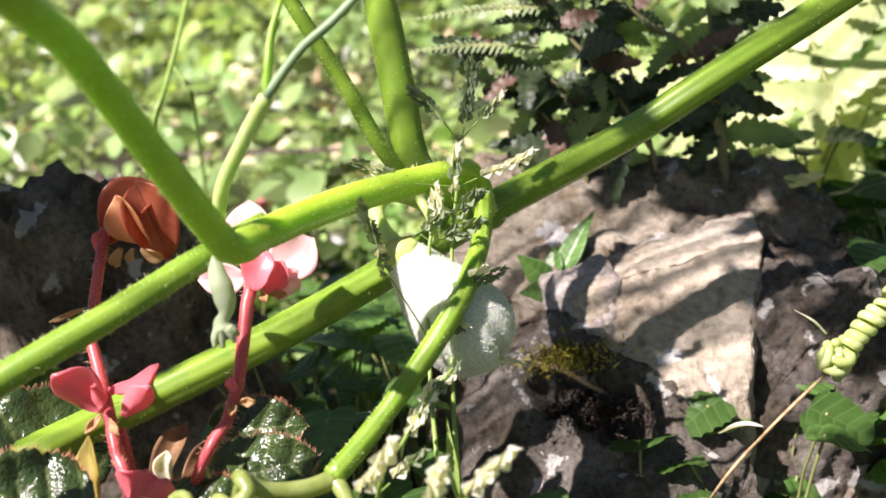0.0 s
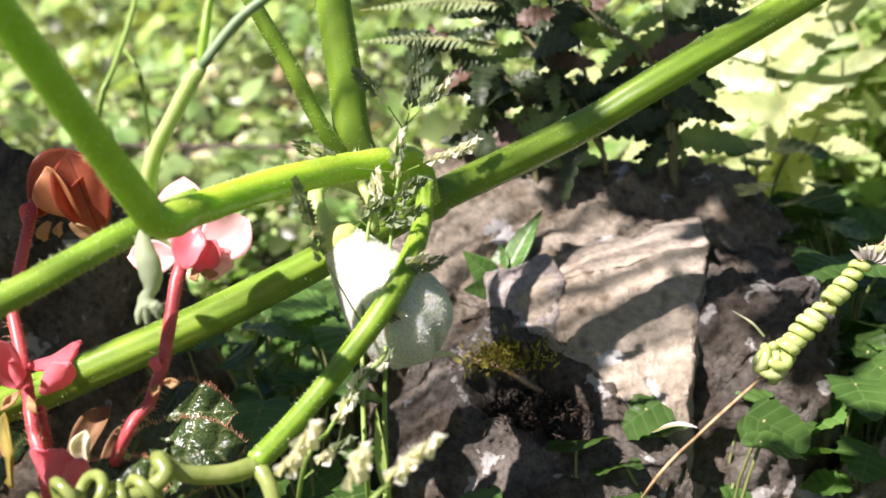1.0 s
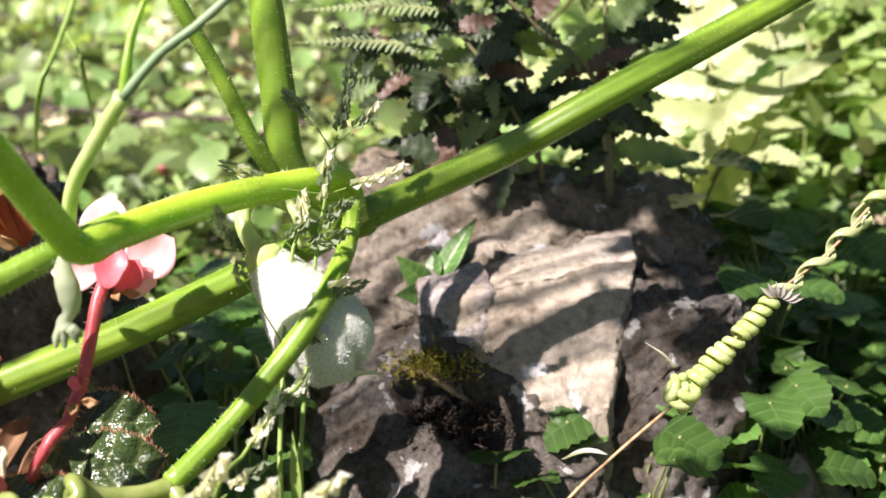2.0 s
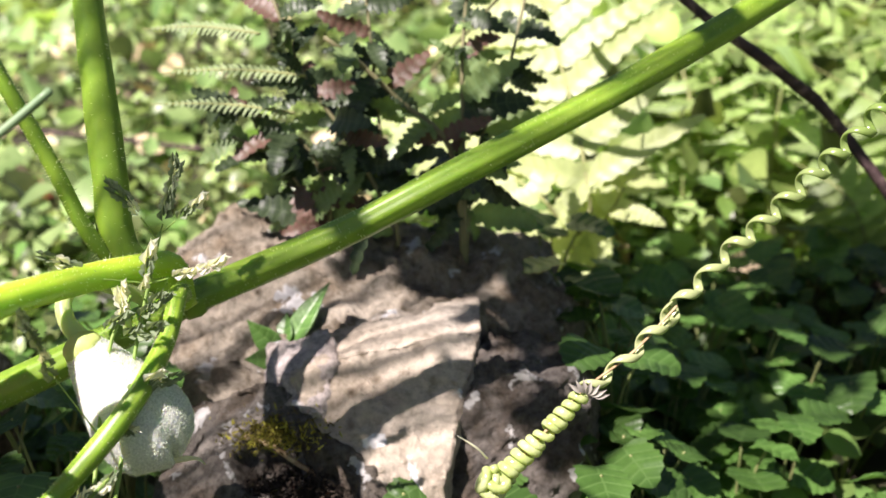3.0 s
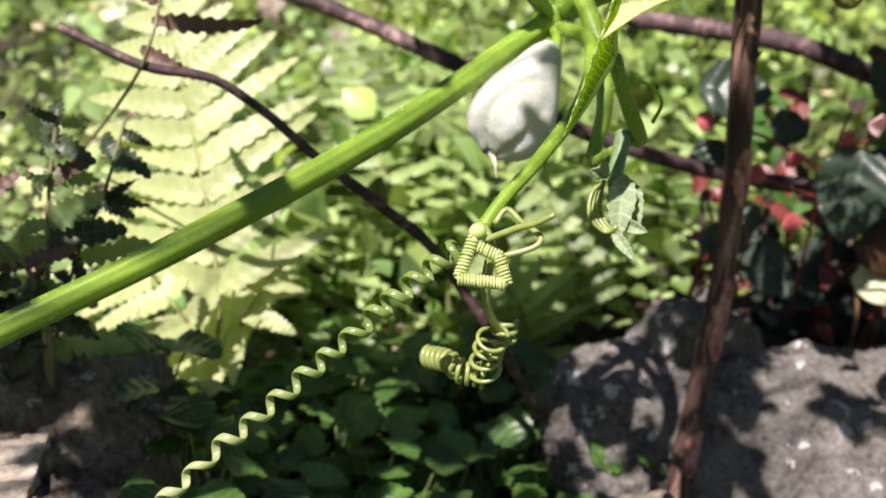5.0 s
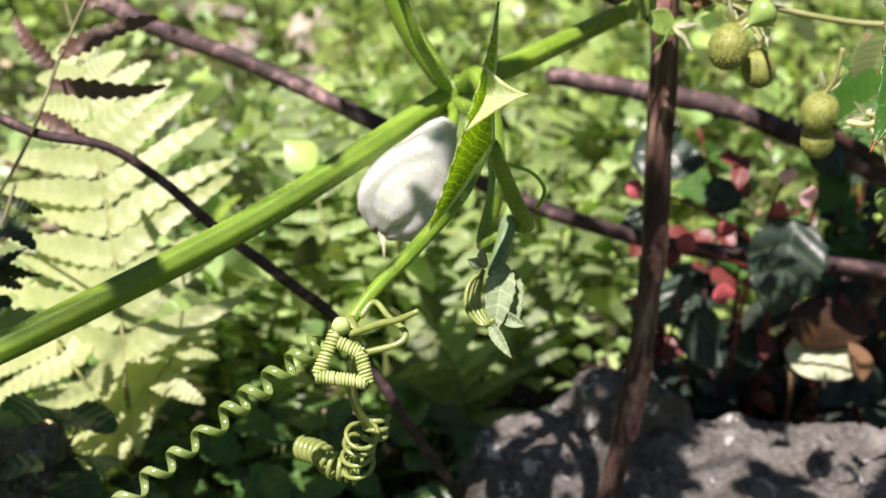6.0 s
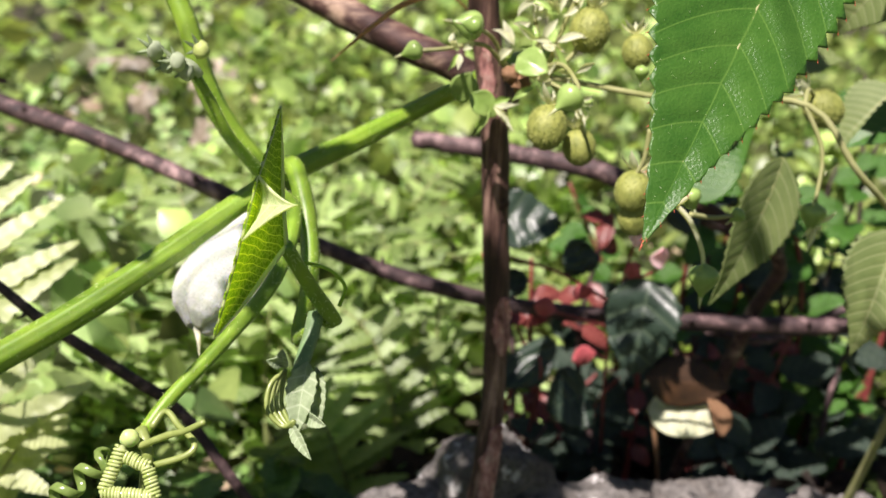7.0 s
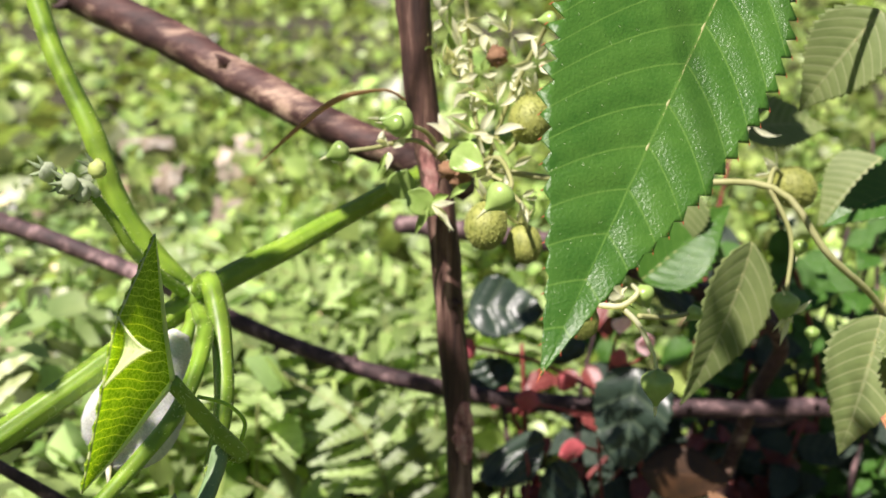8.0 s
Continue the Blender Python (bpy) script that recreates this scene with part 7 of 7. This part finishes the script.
def bramble_leaf(base, tip, width, up, mat, seed, label="", bend=0.25, teeth=26, n=104, m=12, fold=0.12, cup=0.0, veins=11, prof=None, points=False, skew=0.0):
    base, tip = Vector(base), Vector(tip)
    prof = prof or [0.10, 0.55, 0.82, 0.96, 1.0, 0.98, 0.92, 0.82, 0.69, 0.54, 0.38, 0.24, 0.12, 0.0]
    g = leaf((tip - base).length, width, prof, n, m, fold=fold, bend=bend, teeth=teeth, tooth=0.085, veins=veins, relief=width * 0.013, sweep=1.5, arch=1.5, wave=width * 0.01, seed=seed, cup=cup, skew=skew)
    placed = set_leaf(g, base, tip - base, up)
    ob = thicken(part("leaf_blade", placed, mat, bramble, label), 0.0004)
    part("midrib", tube(None, [0.0005, 0.0004, 0.0002], sides=6, line=[placed[0][i * (2 * m + 1) + m] + Vector((0, 0.0002, 0)) for i in range(0, n + 1, 2)]), PEDICEL, ob)
    if points:
        rnd = random.Random(seed)
        hv, hf = [], []
        c = 2 * m + 1
        face = turn_to(tip - base, up) @ Vector((0, 0, 1))
        for _ in range(160):
            i, j = rnd.randrange(2, n - 1), rnd.randrange(0, c - 1)
            p = placed[0][i * c + j].lerp(placed[0][i * c + j + 1], rnd.random()).lerp(placed[0][(i + 1) * c + j], rnd.random())
            d = (Vector((rnd.uniform(-1, 1), rnd.uniform(-1, 1), rnd.uniform(-1, 1))) + face * 0.5).normalized() * rnd.uniform(0.0004, 0.0011)
            e = d.cross(face).normalized() * 0.00004
            q = len(hv)
            p = p + face * 0.0003
            hv += [p + e, p - e, p + d]
            hf.append((q, q + 1, q + 2))
        part("hairs", (hv, hf), HAIR, ob, "fine silky hairs")
        w = placed[0]
        c = 2 * m + 1
        pts = []
        for k in range(1, teeth + 1):
            i = min(n - 1, int(k * n / teeth) - 1)
            for j in (0, c - 1):
                p = w[i * c + j]
                d = (p - w[i * c + m]).normalized() * 0.5 + (Vector(tip) - base).normalized() * 0.8
                pts.append(tube([p - d * 0.0006, p + d * 0.0002, p + d * 0.0008], [0.00022, 0.00016, 0.00003], 3, 5))
        e = w[n * c + m]
        d = (Vector(tip) - base).normalized()
        pts.append(tube([e - d * 0.001, e + d * 0.0006, e + d * 0.0018], [0.0004, 0.00028, 0.00005], 4, 5))
        part("tooth_fringe", join(*pts), TOOTH, ob, "reddish tooth points")
    return ob


bramble_leaf((0.3795, 0.4483, 0.3539), (0.3166, 0.3888, 0.2621), 0.0545, (0.05, -1, 0.5), BRAMBLE, 1, "large glossy green bramble leaf with saw-toothed edge", 0.05, points=True, skew=0.24)
part("leaf_stalk", tube([(0.3795, 0.4483, 0.3539), (0.4158, 0.4810, 0.3704), (0.4597, 0.5108, 0.3492), (0.4788, 0.5199, 0.2764), (0.4623, 0.5094, 0.2285)], 0.0011, 30, 8), PEDICEL, bramble)
for k, (b, t, w, u, mt) in enumerate((
    ((0.4197, 0.5218, 0.2521), (0.3995, 0.5020, 0.1986), 0.030, (0.5, -1, 0.5), BRAMBLE2),
    ((0.4596, 0.5050, 0.2301), (0.4420, 0.4860, 0.1887), 0.032, (-0.2, -1, 0.5), BRAMBLE2),
    ((0.4515, 0.5117, 0.3287), (0.4295, 0.5217, 0.2958), 0.028, (-0.4, -1, 0.6), BRAMBLE2),
    ((0.4641, 0.4986, 0.2281), (0.4660, 0.4737, 0.2145), 0.030, (0, -1, 0.7), BRAMBLE2),
    ((0.4121, 0.5675, 0.2623), (0.4050, 0.5608, 0.2337), 0.024, (0, -1, 0.5), BRAMBLE2),
    ((0.4856, 0.5598, 0.2731), (0.4599, 0.5574, 0.2504), 0.026, (0, -0.6, 1), BRAMBLE2),
    ((0.4439, 0.5986, 0.2785), (0.4846, 0.5946, 0.2854), 0.030, (0, -0.7, 0.9), BRAMBLE2),
    ((0.4920, 0.5300, 0.2720), (0.4490, 0.5320, 0.2600), 0.026, (0, -0.6, 0.9), BRAMBLE),
    ((0.3960, 0.5620, 0.2280), (0.4300, 0.5600, 0.2580), 0.030, (-0.1, -1, 0.5), BRAMBLE),
)):
    bramble_leaf(b, t, w, u, mt, 10 + k, "olive bramble leaf with pleated veins" if k == 0 else "", 0.45, 16, 48, 8, fold=0.2)


def berry(centre, r, hang, seed=0, long=1.15):
    """An unripe berry: a cone of many small drupelets with a collar of narrow sepals."""
    c, hang = Vector(centre), Vector(hang).normalized()
    tm = turn_to(hang)
    ob = part("berry", blob(c, (r, r * long, r), seed, 0.03, 3, 24, 18, tm), BERRY, bramble, "unripe yellow-green berry")
    rnd = random.Random(seed)
    bits = []
    for k in range(400):
        z = 1 - 2 * (k + 0.5) / 400
        a = k * 2.39996 + rnd.uniform(-0.12, 0.12)
        z = max(-0.999, min(0.999, z + rnd.uniform(-0.02, 0.02)))
        q = math.sqrt(1 - z * z)
        d = Vector((q * math.cos(a), z, q * math.sin(a)))
        p = c + tm @ Vector((d.x * r, d.y * r * long, d.z * r))
        s = r * rnd.uniform(0.038, 0.06)
        bits.append(blob(p, (s, s, s), k, 0, 1, 5, 3))
    part("berry_skin", join(*bits), BERRY, ob)
    for k in range(5):
        a = k * 1.2566 + seed
        side = tm @ Vector((math.cos(a), -0.35, math.sin(a)))
        base = c - hang * r * long * 0.95
        g = leaf(r * 1.5, r * 0.5, LANCE, 10, 2, fold=0.4, bend=-0.9, seed=k)
        part("sepal", set_leaf(g, base, side, -hang), SEPAL, ob, "pale downy sepal" if k == 0 else "")
    return ob


def green_bud(centre, r, hang, seed=0):
    c, hang = Vector(centre), Vector(hang).normalized()
    line = [c - hang * r * (1.05 - 0.2 * k) for k in range(13)]
    rad = [0.25 * r, 0.7 * r, 0.93 * r, 1.0 * r, 1.0 * r, 0.96 * r, 0.86 * r, 0.72 * r, 0.55 * r, 0.38 * r, 0.22 * r, 0.14 * r, 0.06 * r]
    ob = part("bud", tube(None, rad, sides=14, line=line), BUDGREEN, bramble, "shiny pointed green bud")
    part("bud_tip", tube([c + hang * r * 1.15, c + hang * r * 1.5, c + hang * r * 1.9], [r * 0.16, r * 0.10, r * 0.02], 4, 5), SEPAL, ob)
    return ob


for k, (c, r, h) in enumerate((((0.3267, 0.5110, 0.2631), 0.0066, (-0.2, -0.3, -1)), ((0.3401, 0.5154, 0.2557), 0.0056, (0.2, -0.2, -1)), ((0.3433, 0.5263, 0.2940), 0.0068, (-0.2, -0.2, -1)), ((0.4367, 0.5292, 0.2692), 0.0068, (0.8, -0.4, -0.6)), ((0.3519, 0.5016, 0.2904), 0.0050, (0.1, -0.3, -1)), ((0.3499, 0.4861, 0.2482), 0.0058, (-0.2, -0.4, -1)), ((0.3521, 0.4879, 0.2388), 0.0052, (0, -0.3, -1)))):
    berry(c, r, h, k)
for k, (c, r, h) in enumerate((((0.3000, 0.5232, 0.2944), 0.0050, (-1, -0.2, 0.15)), ((0.2815, 0.5213, 0.2852), 0.0033, (-1, 0, -0.4)), ((0.3260, 0.4886, 0.2765), 0.0045, (-0.8, -0.3, -0.6)), ((0.3702, 0.4691, 0.2238), 0.0048, (-0.05, -0.1, -1)), ((0.3453, 0.5157, 0.3257), 0.0028, (-1, 0, 0)), ((0.4232, 0.5013, 0.2360), 0.0046, (-0.2, -0.2, -1)), ((0.3850, 0.4821, 0.2413), 0.0025, (-0.6, 0, -0.5)), ((0.4389, 0.5111, 0.2224), 0.0026, (0, 0, -1)), ((0.3476, 0.4849, 0.2860), 0.0023, (0, 0, -1)), ((0.4286, 0.5054, 0.2542), 0.0026, (-0.2, 0, -1)), ((0.3721, 0.4901, 0.2448), 0.0034, (0.3, -0.2, -0.9)), ((0.2973, 0.5038, 0.2963), 0.0030, (-0.9, 0, 0.1)))):
    green_bud(c, r, h, k)
stalks = [
    [(0.3198, 0.5374, 0.2761), (0.3115, 0.5315, 0.2885), (0.3048, 0.5242, 0.2929)],
    [(0.3198, 0.5374, 0.2761), (0.3074, 0.5286, 0.2872), (0.2925, 0.5221, 0.2863), (0.2845, 0.5210, 0.2856)],
    [(0.3249, 0.5337, 0.2767), (0.3310, 0.5169, 0.2834), (0.3317, 0.4980, 0.2799), (0.3292, 0.4894, 0.2775)],
    [(0.3286, 0.5330, 0.2759), (0.3362, 0.5237, 0.2728), (0.3311, 0.5159, 0.2682)],
    [(0.3301, 0.5310, 0.2771), (0.3419, 0.5230, 0.2654), (0.3411, 0.5188, 0.2608)],
    [(0.3301, 0.5310, 0.2771), (0.3398, 0.5290, 0.2866), (0.3435, 0.5308, 0.3028)],
    [(0.3528, 0.4730, 0.2483), (0.3592, 0.4720, 0.2481), (0.3669, 0.4814, 0.2486), (0.3703, 0.4961, 0.2466)],
    [(0.3595, 0.4728, 0.2473), (0.3644, 0.4718, 0.2423), (0.3689, 0.4709, 0.2338), (0.3702, 0.4702, 0.2279)],
    [(0.3655, 0.4751, 0.2437), (0.3756, 0.4794, 0.2415), (0.3840, 0.4823, 0.2415)],
    [(0.4193, 0.5120, 0.2735), (0.4260, 0.5068, 0.2577), (0.4240, 0.5023, 0.2400)],
    [(0.4193, 0.5120, 0.2735), (0.4257, 0.5224, 0.2769), (0.4316, 0.5281, 0.2738)],
    [(0.3301, 0.5310, 0.2771), (0.3370, 0.5307, 0.2993), (0.3462, 0.5248, 0.3211), (0.3467, 0.5164, 0.3250)],
    [(0.3301, 0.5310, 0.2771), (0.3273, 0.5382, 0.2947), (0.3262, 0.5451, 0.3199), (0.3250, 0.5511, 0.3414)],
    [(0.3522, 0.4837, 0.2687), (0.3516, 0.4840, 0.2595), (0.3501, 0.4856, 0.2536)],
]
for k, p in enumerate(stalks):
    part("fruit_stalk", tube(p, [0.0009, 0.0008, 0.0007], 16, 7), SEPAL if k in (6, 7) else PEDICEL, bramble)
rnd_s = random.Random(5)
for k, c in enumerate(((0.3243, 0.5316, 0.2956), (0.3283, 0.5343, 0.3080), (0.3304, 0.5238, 0.2894), (0.3186, 0.5300, 0.2868), (0.3243, 0.5190, 0.2759), (0.3347, 0.5124, 0.2805), (0.3204, 0.5439, 0.3200), (0.3441, 0.5228, 0.3125), (0.3108, 0.5259, 0.2674), (0.3373, 0.5326, 0.3063), (0.3192, 0.5412, 0.3092), (0.2978, 0.5223, 0.2857), (0.3639, 0.4819, 0.2485), (0.4253, 0.5002, 0.2330), (0.4208, 0.5320, 0.2907), (0.3169, 0.5458, 0.3253), (0.3230, 0.5421, 0.3146), (0.3310, 0.5403, 0.3202), (0.3386, 0.5362, 0.3204), (0.3328, 0.5278, 0.2979), (0.3265, 0.5342, 0.3026), (0.3387, 0.5175, 0.2704), (0.3160, 0.5528, 0.3119), (0.3268, 0.5293, 0.2886))):
    for j in range(5):
        d = Vector((rnd_s.uniform(-1, 1), rnd_s.uniform(-0.6, 0.3), rnd_s.uniform(-1, 1))).normalized()
        g = leaf(rnd_s.uniform(0.006, 0.012), rnd_s.uniform(0.0018, 0.0035), LANCE, 12, 2, fold=0.5, bend=rnd_s.uniform(-1.6, 1.6), twist=rnd_s.uniform(-1, 1), seed=k)
        part("sepal", set_leaf(g, Vector(c) + d * 0.001, d, (0, -1, 0.3)), SEPAL if rnd_s.random() < 0.75 else BUDGREEN, bramble)
for k, c in enumerate(((0.3174, 0.5277, 0.2776), (0.3333, 0.5320, 0.3136), (0.3210, 0.5265, 0.2748))):
    part("withered_flower", blob(c, (0.0034, 0.003, 0.003), k, 0.5, 5, 16, 12), BROWNBIT, bramble, "brown withered flower head")
for k, (b, t, w) in enumerate((((0.3175, 0.5222, 0.2845), (0.3248, 0.5123, 0.2825), 0.011), ((0.3037, 0.5279, 0.2708), (0.3134, 0.5246, 0.2639), 0.009), ((0.3045, 0.5346, 0.2770), (0.3009, 0.5372, 0.2651), 0.010), ((0.3277, 0.5546, 0.3249), (0.3177, 0.5506, 0.3046), 0.008))):
    petal(bramble, "small_leaf", b, t, w, BUDGREEN, (0, -1, 0.3), 6, 0.2, profile=OVATE)


# ---- the second begonia, beyond the stake ----
beg2 = thing("begonia", (0.4380, 0.7060, 0.0000), "dusky-leaved begonia with red stems and pink pods in the shade", "begonia", "begonias")
for k, p in enumerate(([(0.4380, 0.7060, 0.0000), (0.4055, 0.6354, 0.1222), (0.4046, 0.6282, 0.1536), (0.4075, 0.6249, 0.1817), (0.4112, 0.6222, 0.1931)], [(0.4058, 0.6347, 0.1396), (0.3904, 0.6331, 0.1445), (0.3753, 0.6313, 0.1494)], [(0.4055, 0.6354, 0.1222), (0.4000, 0.6309, 0.1261), (0.3948, 0.6246, 0.1308)], [(0.4061, 0.6266, 0.1678), (0.4149, 0.6221, 0.1712), (0.4190, 0.6158, 0.1771)], [(0.3870, 0.7120, 0.0000), (0.3723, 0.6359, 0.1066), (0.3694, 0.6312, 0.1263)], [(0.4046, 0.6282, 0.1536), (0.3735, 0.6319, 0.1700), (0.3411, 0.6384, 0.1771)])):
    part("flower_stem", tube(p, [0.0010, 0.0008, 0.0007], 24, 9), RED_DARK, beg2)
# most pods take the petal colour that has the shade in it
for k, (b, t, w, mt) in enumerate((((0.3746, 0.6287, 0.1508), (0.3614, 0.6278, 0.1560), 0.0095, PINK_SHADED), ((0.3951, 0.6236, 0.1312), (0.3798, 0.6201, 0.1296), 0.0095, PINK_SHADED), ((0.4074, 0.6189, 0.1865), (0.4082, 0.6172, 0.1961), 0.0085, PALEPINK), ((0.4187, 0.6147, 0.1770), (0.4165, 0.6141, 0.1891), 0.0085, PALEPINK), ((0.4121, 0.6217, 0.1721), (0.4027, 0.6211, 0.1767), 0.008, PINK_SHADED), ((0.3446, 0.6367, 0.1802), (0.3387, 0.6311, 0.1719), 0.009, PINK_SHADED), ((0.3837, 0.6290, 0.1570), (0.3904, 0.6263, 0.1659), 0.008, PINK_SHADED))):
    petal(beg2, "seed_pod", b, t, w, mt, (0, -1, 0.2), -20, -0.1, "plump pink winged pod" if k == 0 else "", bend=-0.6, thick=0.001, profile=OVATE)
for k, (b, t, w, u) in enumerate((((0.4180, 0.6230, 0.1686), (0.4068, 0.6051, 0.1270), 0.036, (-0.5, -1, 0.3)), ((0.3473, 0.6611, 0.1868), (0.3790, 0.6470, 0.1902), 0.030, (-0.2, -0.8, 0.6)), ((0.3611, 0.6423, 0.1244), (0.3703, 0.6277, 0.1138), 0.036, (-0.1, -1, 0.4)), ((0.3629, 0.6678, 0.1423), (0.3543, 0.6678, 0.1573), 0.026, (0, -1, 0.4)), ((0.3936, 0.6480, 0.1629), (0.3863, 0.6484, 0.1798), 0.020, (0, -1, 0.3)), ((0.3998, 0.6412, 0.1021), (0.3785, 0.6323, 0.0965), 0.034, (0, -1, 0.5)), ((0.4404, 0.6689, 0.1880), (0.4625, 0.6686, 0.1987), 0.03, (0.1, -1, 0.4)))):
    begonia_leaf(beg2, b, t, w, u, BEGLEAF_SHADED, 30 + k, "glossy blackish-green begonia leaf" if k == 0 else "", False, 0.0012)
bleached = thing("dead_leaf", (0.4420, 0.6105, 0.0888), "bleached yellow-white dying leaf with brown edge", "leaf", "dead leaves")
thicken(part("leaf_blade", set_leaf(leaf(0.036, 0.026, ROUND, 24, 8, fold=0.15, bend=0.5, veins=5, relief=0.001, wave=0.001), (0.4238, 0.6187, 0.1027), Vector((0.4531, 0.6030, 0.1055)) - Vector((0.4238, 0.6187, 0.1027)), (-0.2, -0.7, 0.8)), DEADLEAF, bleached), 0.0005)
petal(bleached, "withered_half", (0.4190, 0.6160, 0.1215), (0.4600, 0.6110, 0.1175), 0.026, BROWNLEAF, (0.0, -1, 0.35), -6, -0.08, "dark brown withered half of the leaf", OVATE, -0.2)
petal(bleached, "brown_edge", (0.4496, 0.6083, 0.1130), (0.4580, 0.5975, 0.0981), 0.011, BROWNBIT, (0.3, -1, 0.2), 20, 0.3)
part("leaf_stalk", tube([(0.4251, 0.6183, 0.1023), (0.4316, 0.6198, 0.0782), (0.4710, 0.6920, 0.0000)], 0.0012, 12, 6), BROWNBIT, bleached)
rust = thing("dead_leaf", (0.6610, 0.7090, 0.0000), "rust and yellow autumn-coloured leaf", "leaf", "dead leaves")
for k, (b, t, w, mt) in enumerate((((0.4769, 0.4578, 0.1983), (0.4401, 0.4595, 0.2145), 0.036, RUSTLEAF), ((0.5033, 0.5151, 0.1933), (0.4733, 0.5177, 0.1998), 0.018, TAN))):
    g = leaf((Vector(t) - Vector(b)).length, w, OVATE, 28, 6, fold=0.2, bend=0.4, teeth=7, tooth=0.2, veins=5, relief=0.0016, wave=0.003, seed=k)
    thicken(part("leaf_blade", set_leaf(g, b, Vector(t) - Vector(b), (0, -1, 0.4)), mt, rust), 0.0005)
part("leaf_stalk", tube([(0.4769, 0.4578, 0.1983), (0.4969, 0.4727, 0.1733), (0.6610, 0.7090, 0.0000)], 0.0012, 12, 6), BROWNBIT, rust)


# ---- dark thicket behind the second begonia, shade in its leaf colour ----
def thicket(name, centre, spread, count, mat, label, seed, size=(0.018, 0.034)):
    c = Vector(centre)
    ob = thing(name, (c.x, c.y, 0.0), label, "shrub", "thicket")
    rnd = random.Random(seed)
    shapes = []
    for k in range(4):
        g = leaf(1.0, 0.62, OVATE, 14, 4, fold=0.2, bend=0.6, teeth=7, tooth=0.05, veins=6, relief=0.02, wave=0.03, seed=k)
        me = bpy.data.meshes.new("leaf_blade")
        me.from_pydata([tuple(v) for v in g[0]], [], g[1])
        add_veins(me, g[2])
        me.materials.append(mat)
        smooth(me)
        shapes.append(me)
    tips = []
    for k in range(max(4, count // 9)):
        tip = c + Vector((rnd.gauss(0, spread[0]), rnd.gauss(0, spread[1]), rnd.uniform(-1, 1) * spread[2]))
        foot_at = Vector((c.x + (tip.x - c.x) * 0.4, c.y + (tip.y - c.y) * 0.4, -0.005))
        path = [foot_at, foot_at.lerp(tip, 0.5) + Vector((rnd.uniform(-0.02, 0.02), 0, 0.01)), tip]
        part("stem", tube(path, [0.0022, 0.0018, 0.001], 14, 6), CANE if k % 2 else RED_DARK, ob)
        tips.append(spline(path, 20))
    for k in range(count):
        line = tips[k % len(tips)]
        p = line[rnd.randrange(6, 21)]
        d = Vector((rnd.uniform(-1, 1), rnd.uniform(-0.9, 0.4), rnd.uniform(-0.5, 0.5))).normalized()
        lf = new("leaf_blade", shapes[k % 4])
        lf.parent = ob
        lf.matrix_local = Matrix.Translation(p - ORIGIN[ob.name]) @ (turn_to(d, (rnd.uniform(-0.6, 0.4), -0.7, 0.8)) * rnd.uniform(*size)).to_4x4()
    return ob


thicket("shrub", (0.5445, 0.7784, 0.1065), (0.07, 0.03, 0.07), 80, BEGLEAF_SHADED, "dense dark green undergrowth, its shade put into the leaf colour", 3)
thicket("shrub", (0.4508, 0.7587, 0.0608), (0.06, 0.03, 0.05), 60, BEGLEAF_SHADED, "dense dark green undergrowth, its shade put into the leaf colour", 4)
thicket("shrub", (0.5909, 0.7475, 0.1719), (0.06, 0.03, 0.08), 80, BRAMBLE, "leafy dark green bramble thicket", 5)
thicket("shrub", (0.3993, 0.6782, 0.0592), (0.045, 0.02, 0.035), 50, BEGLEAF_SHADED, "dense dark green undergrowth, its shade put into the leaf colour", 9)
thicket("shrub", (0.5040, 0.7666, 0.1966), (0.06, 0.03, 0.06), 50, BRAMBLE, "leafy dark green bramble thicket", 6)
thicket("shrub", (0.5612, 0.6890, 0.0940), (0.06, 0.03, 0.05), 60, BEGLEAF_SHADED, "dense dark green undergrowth, its shade put into the leaf colour", 7)
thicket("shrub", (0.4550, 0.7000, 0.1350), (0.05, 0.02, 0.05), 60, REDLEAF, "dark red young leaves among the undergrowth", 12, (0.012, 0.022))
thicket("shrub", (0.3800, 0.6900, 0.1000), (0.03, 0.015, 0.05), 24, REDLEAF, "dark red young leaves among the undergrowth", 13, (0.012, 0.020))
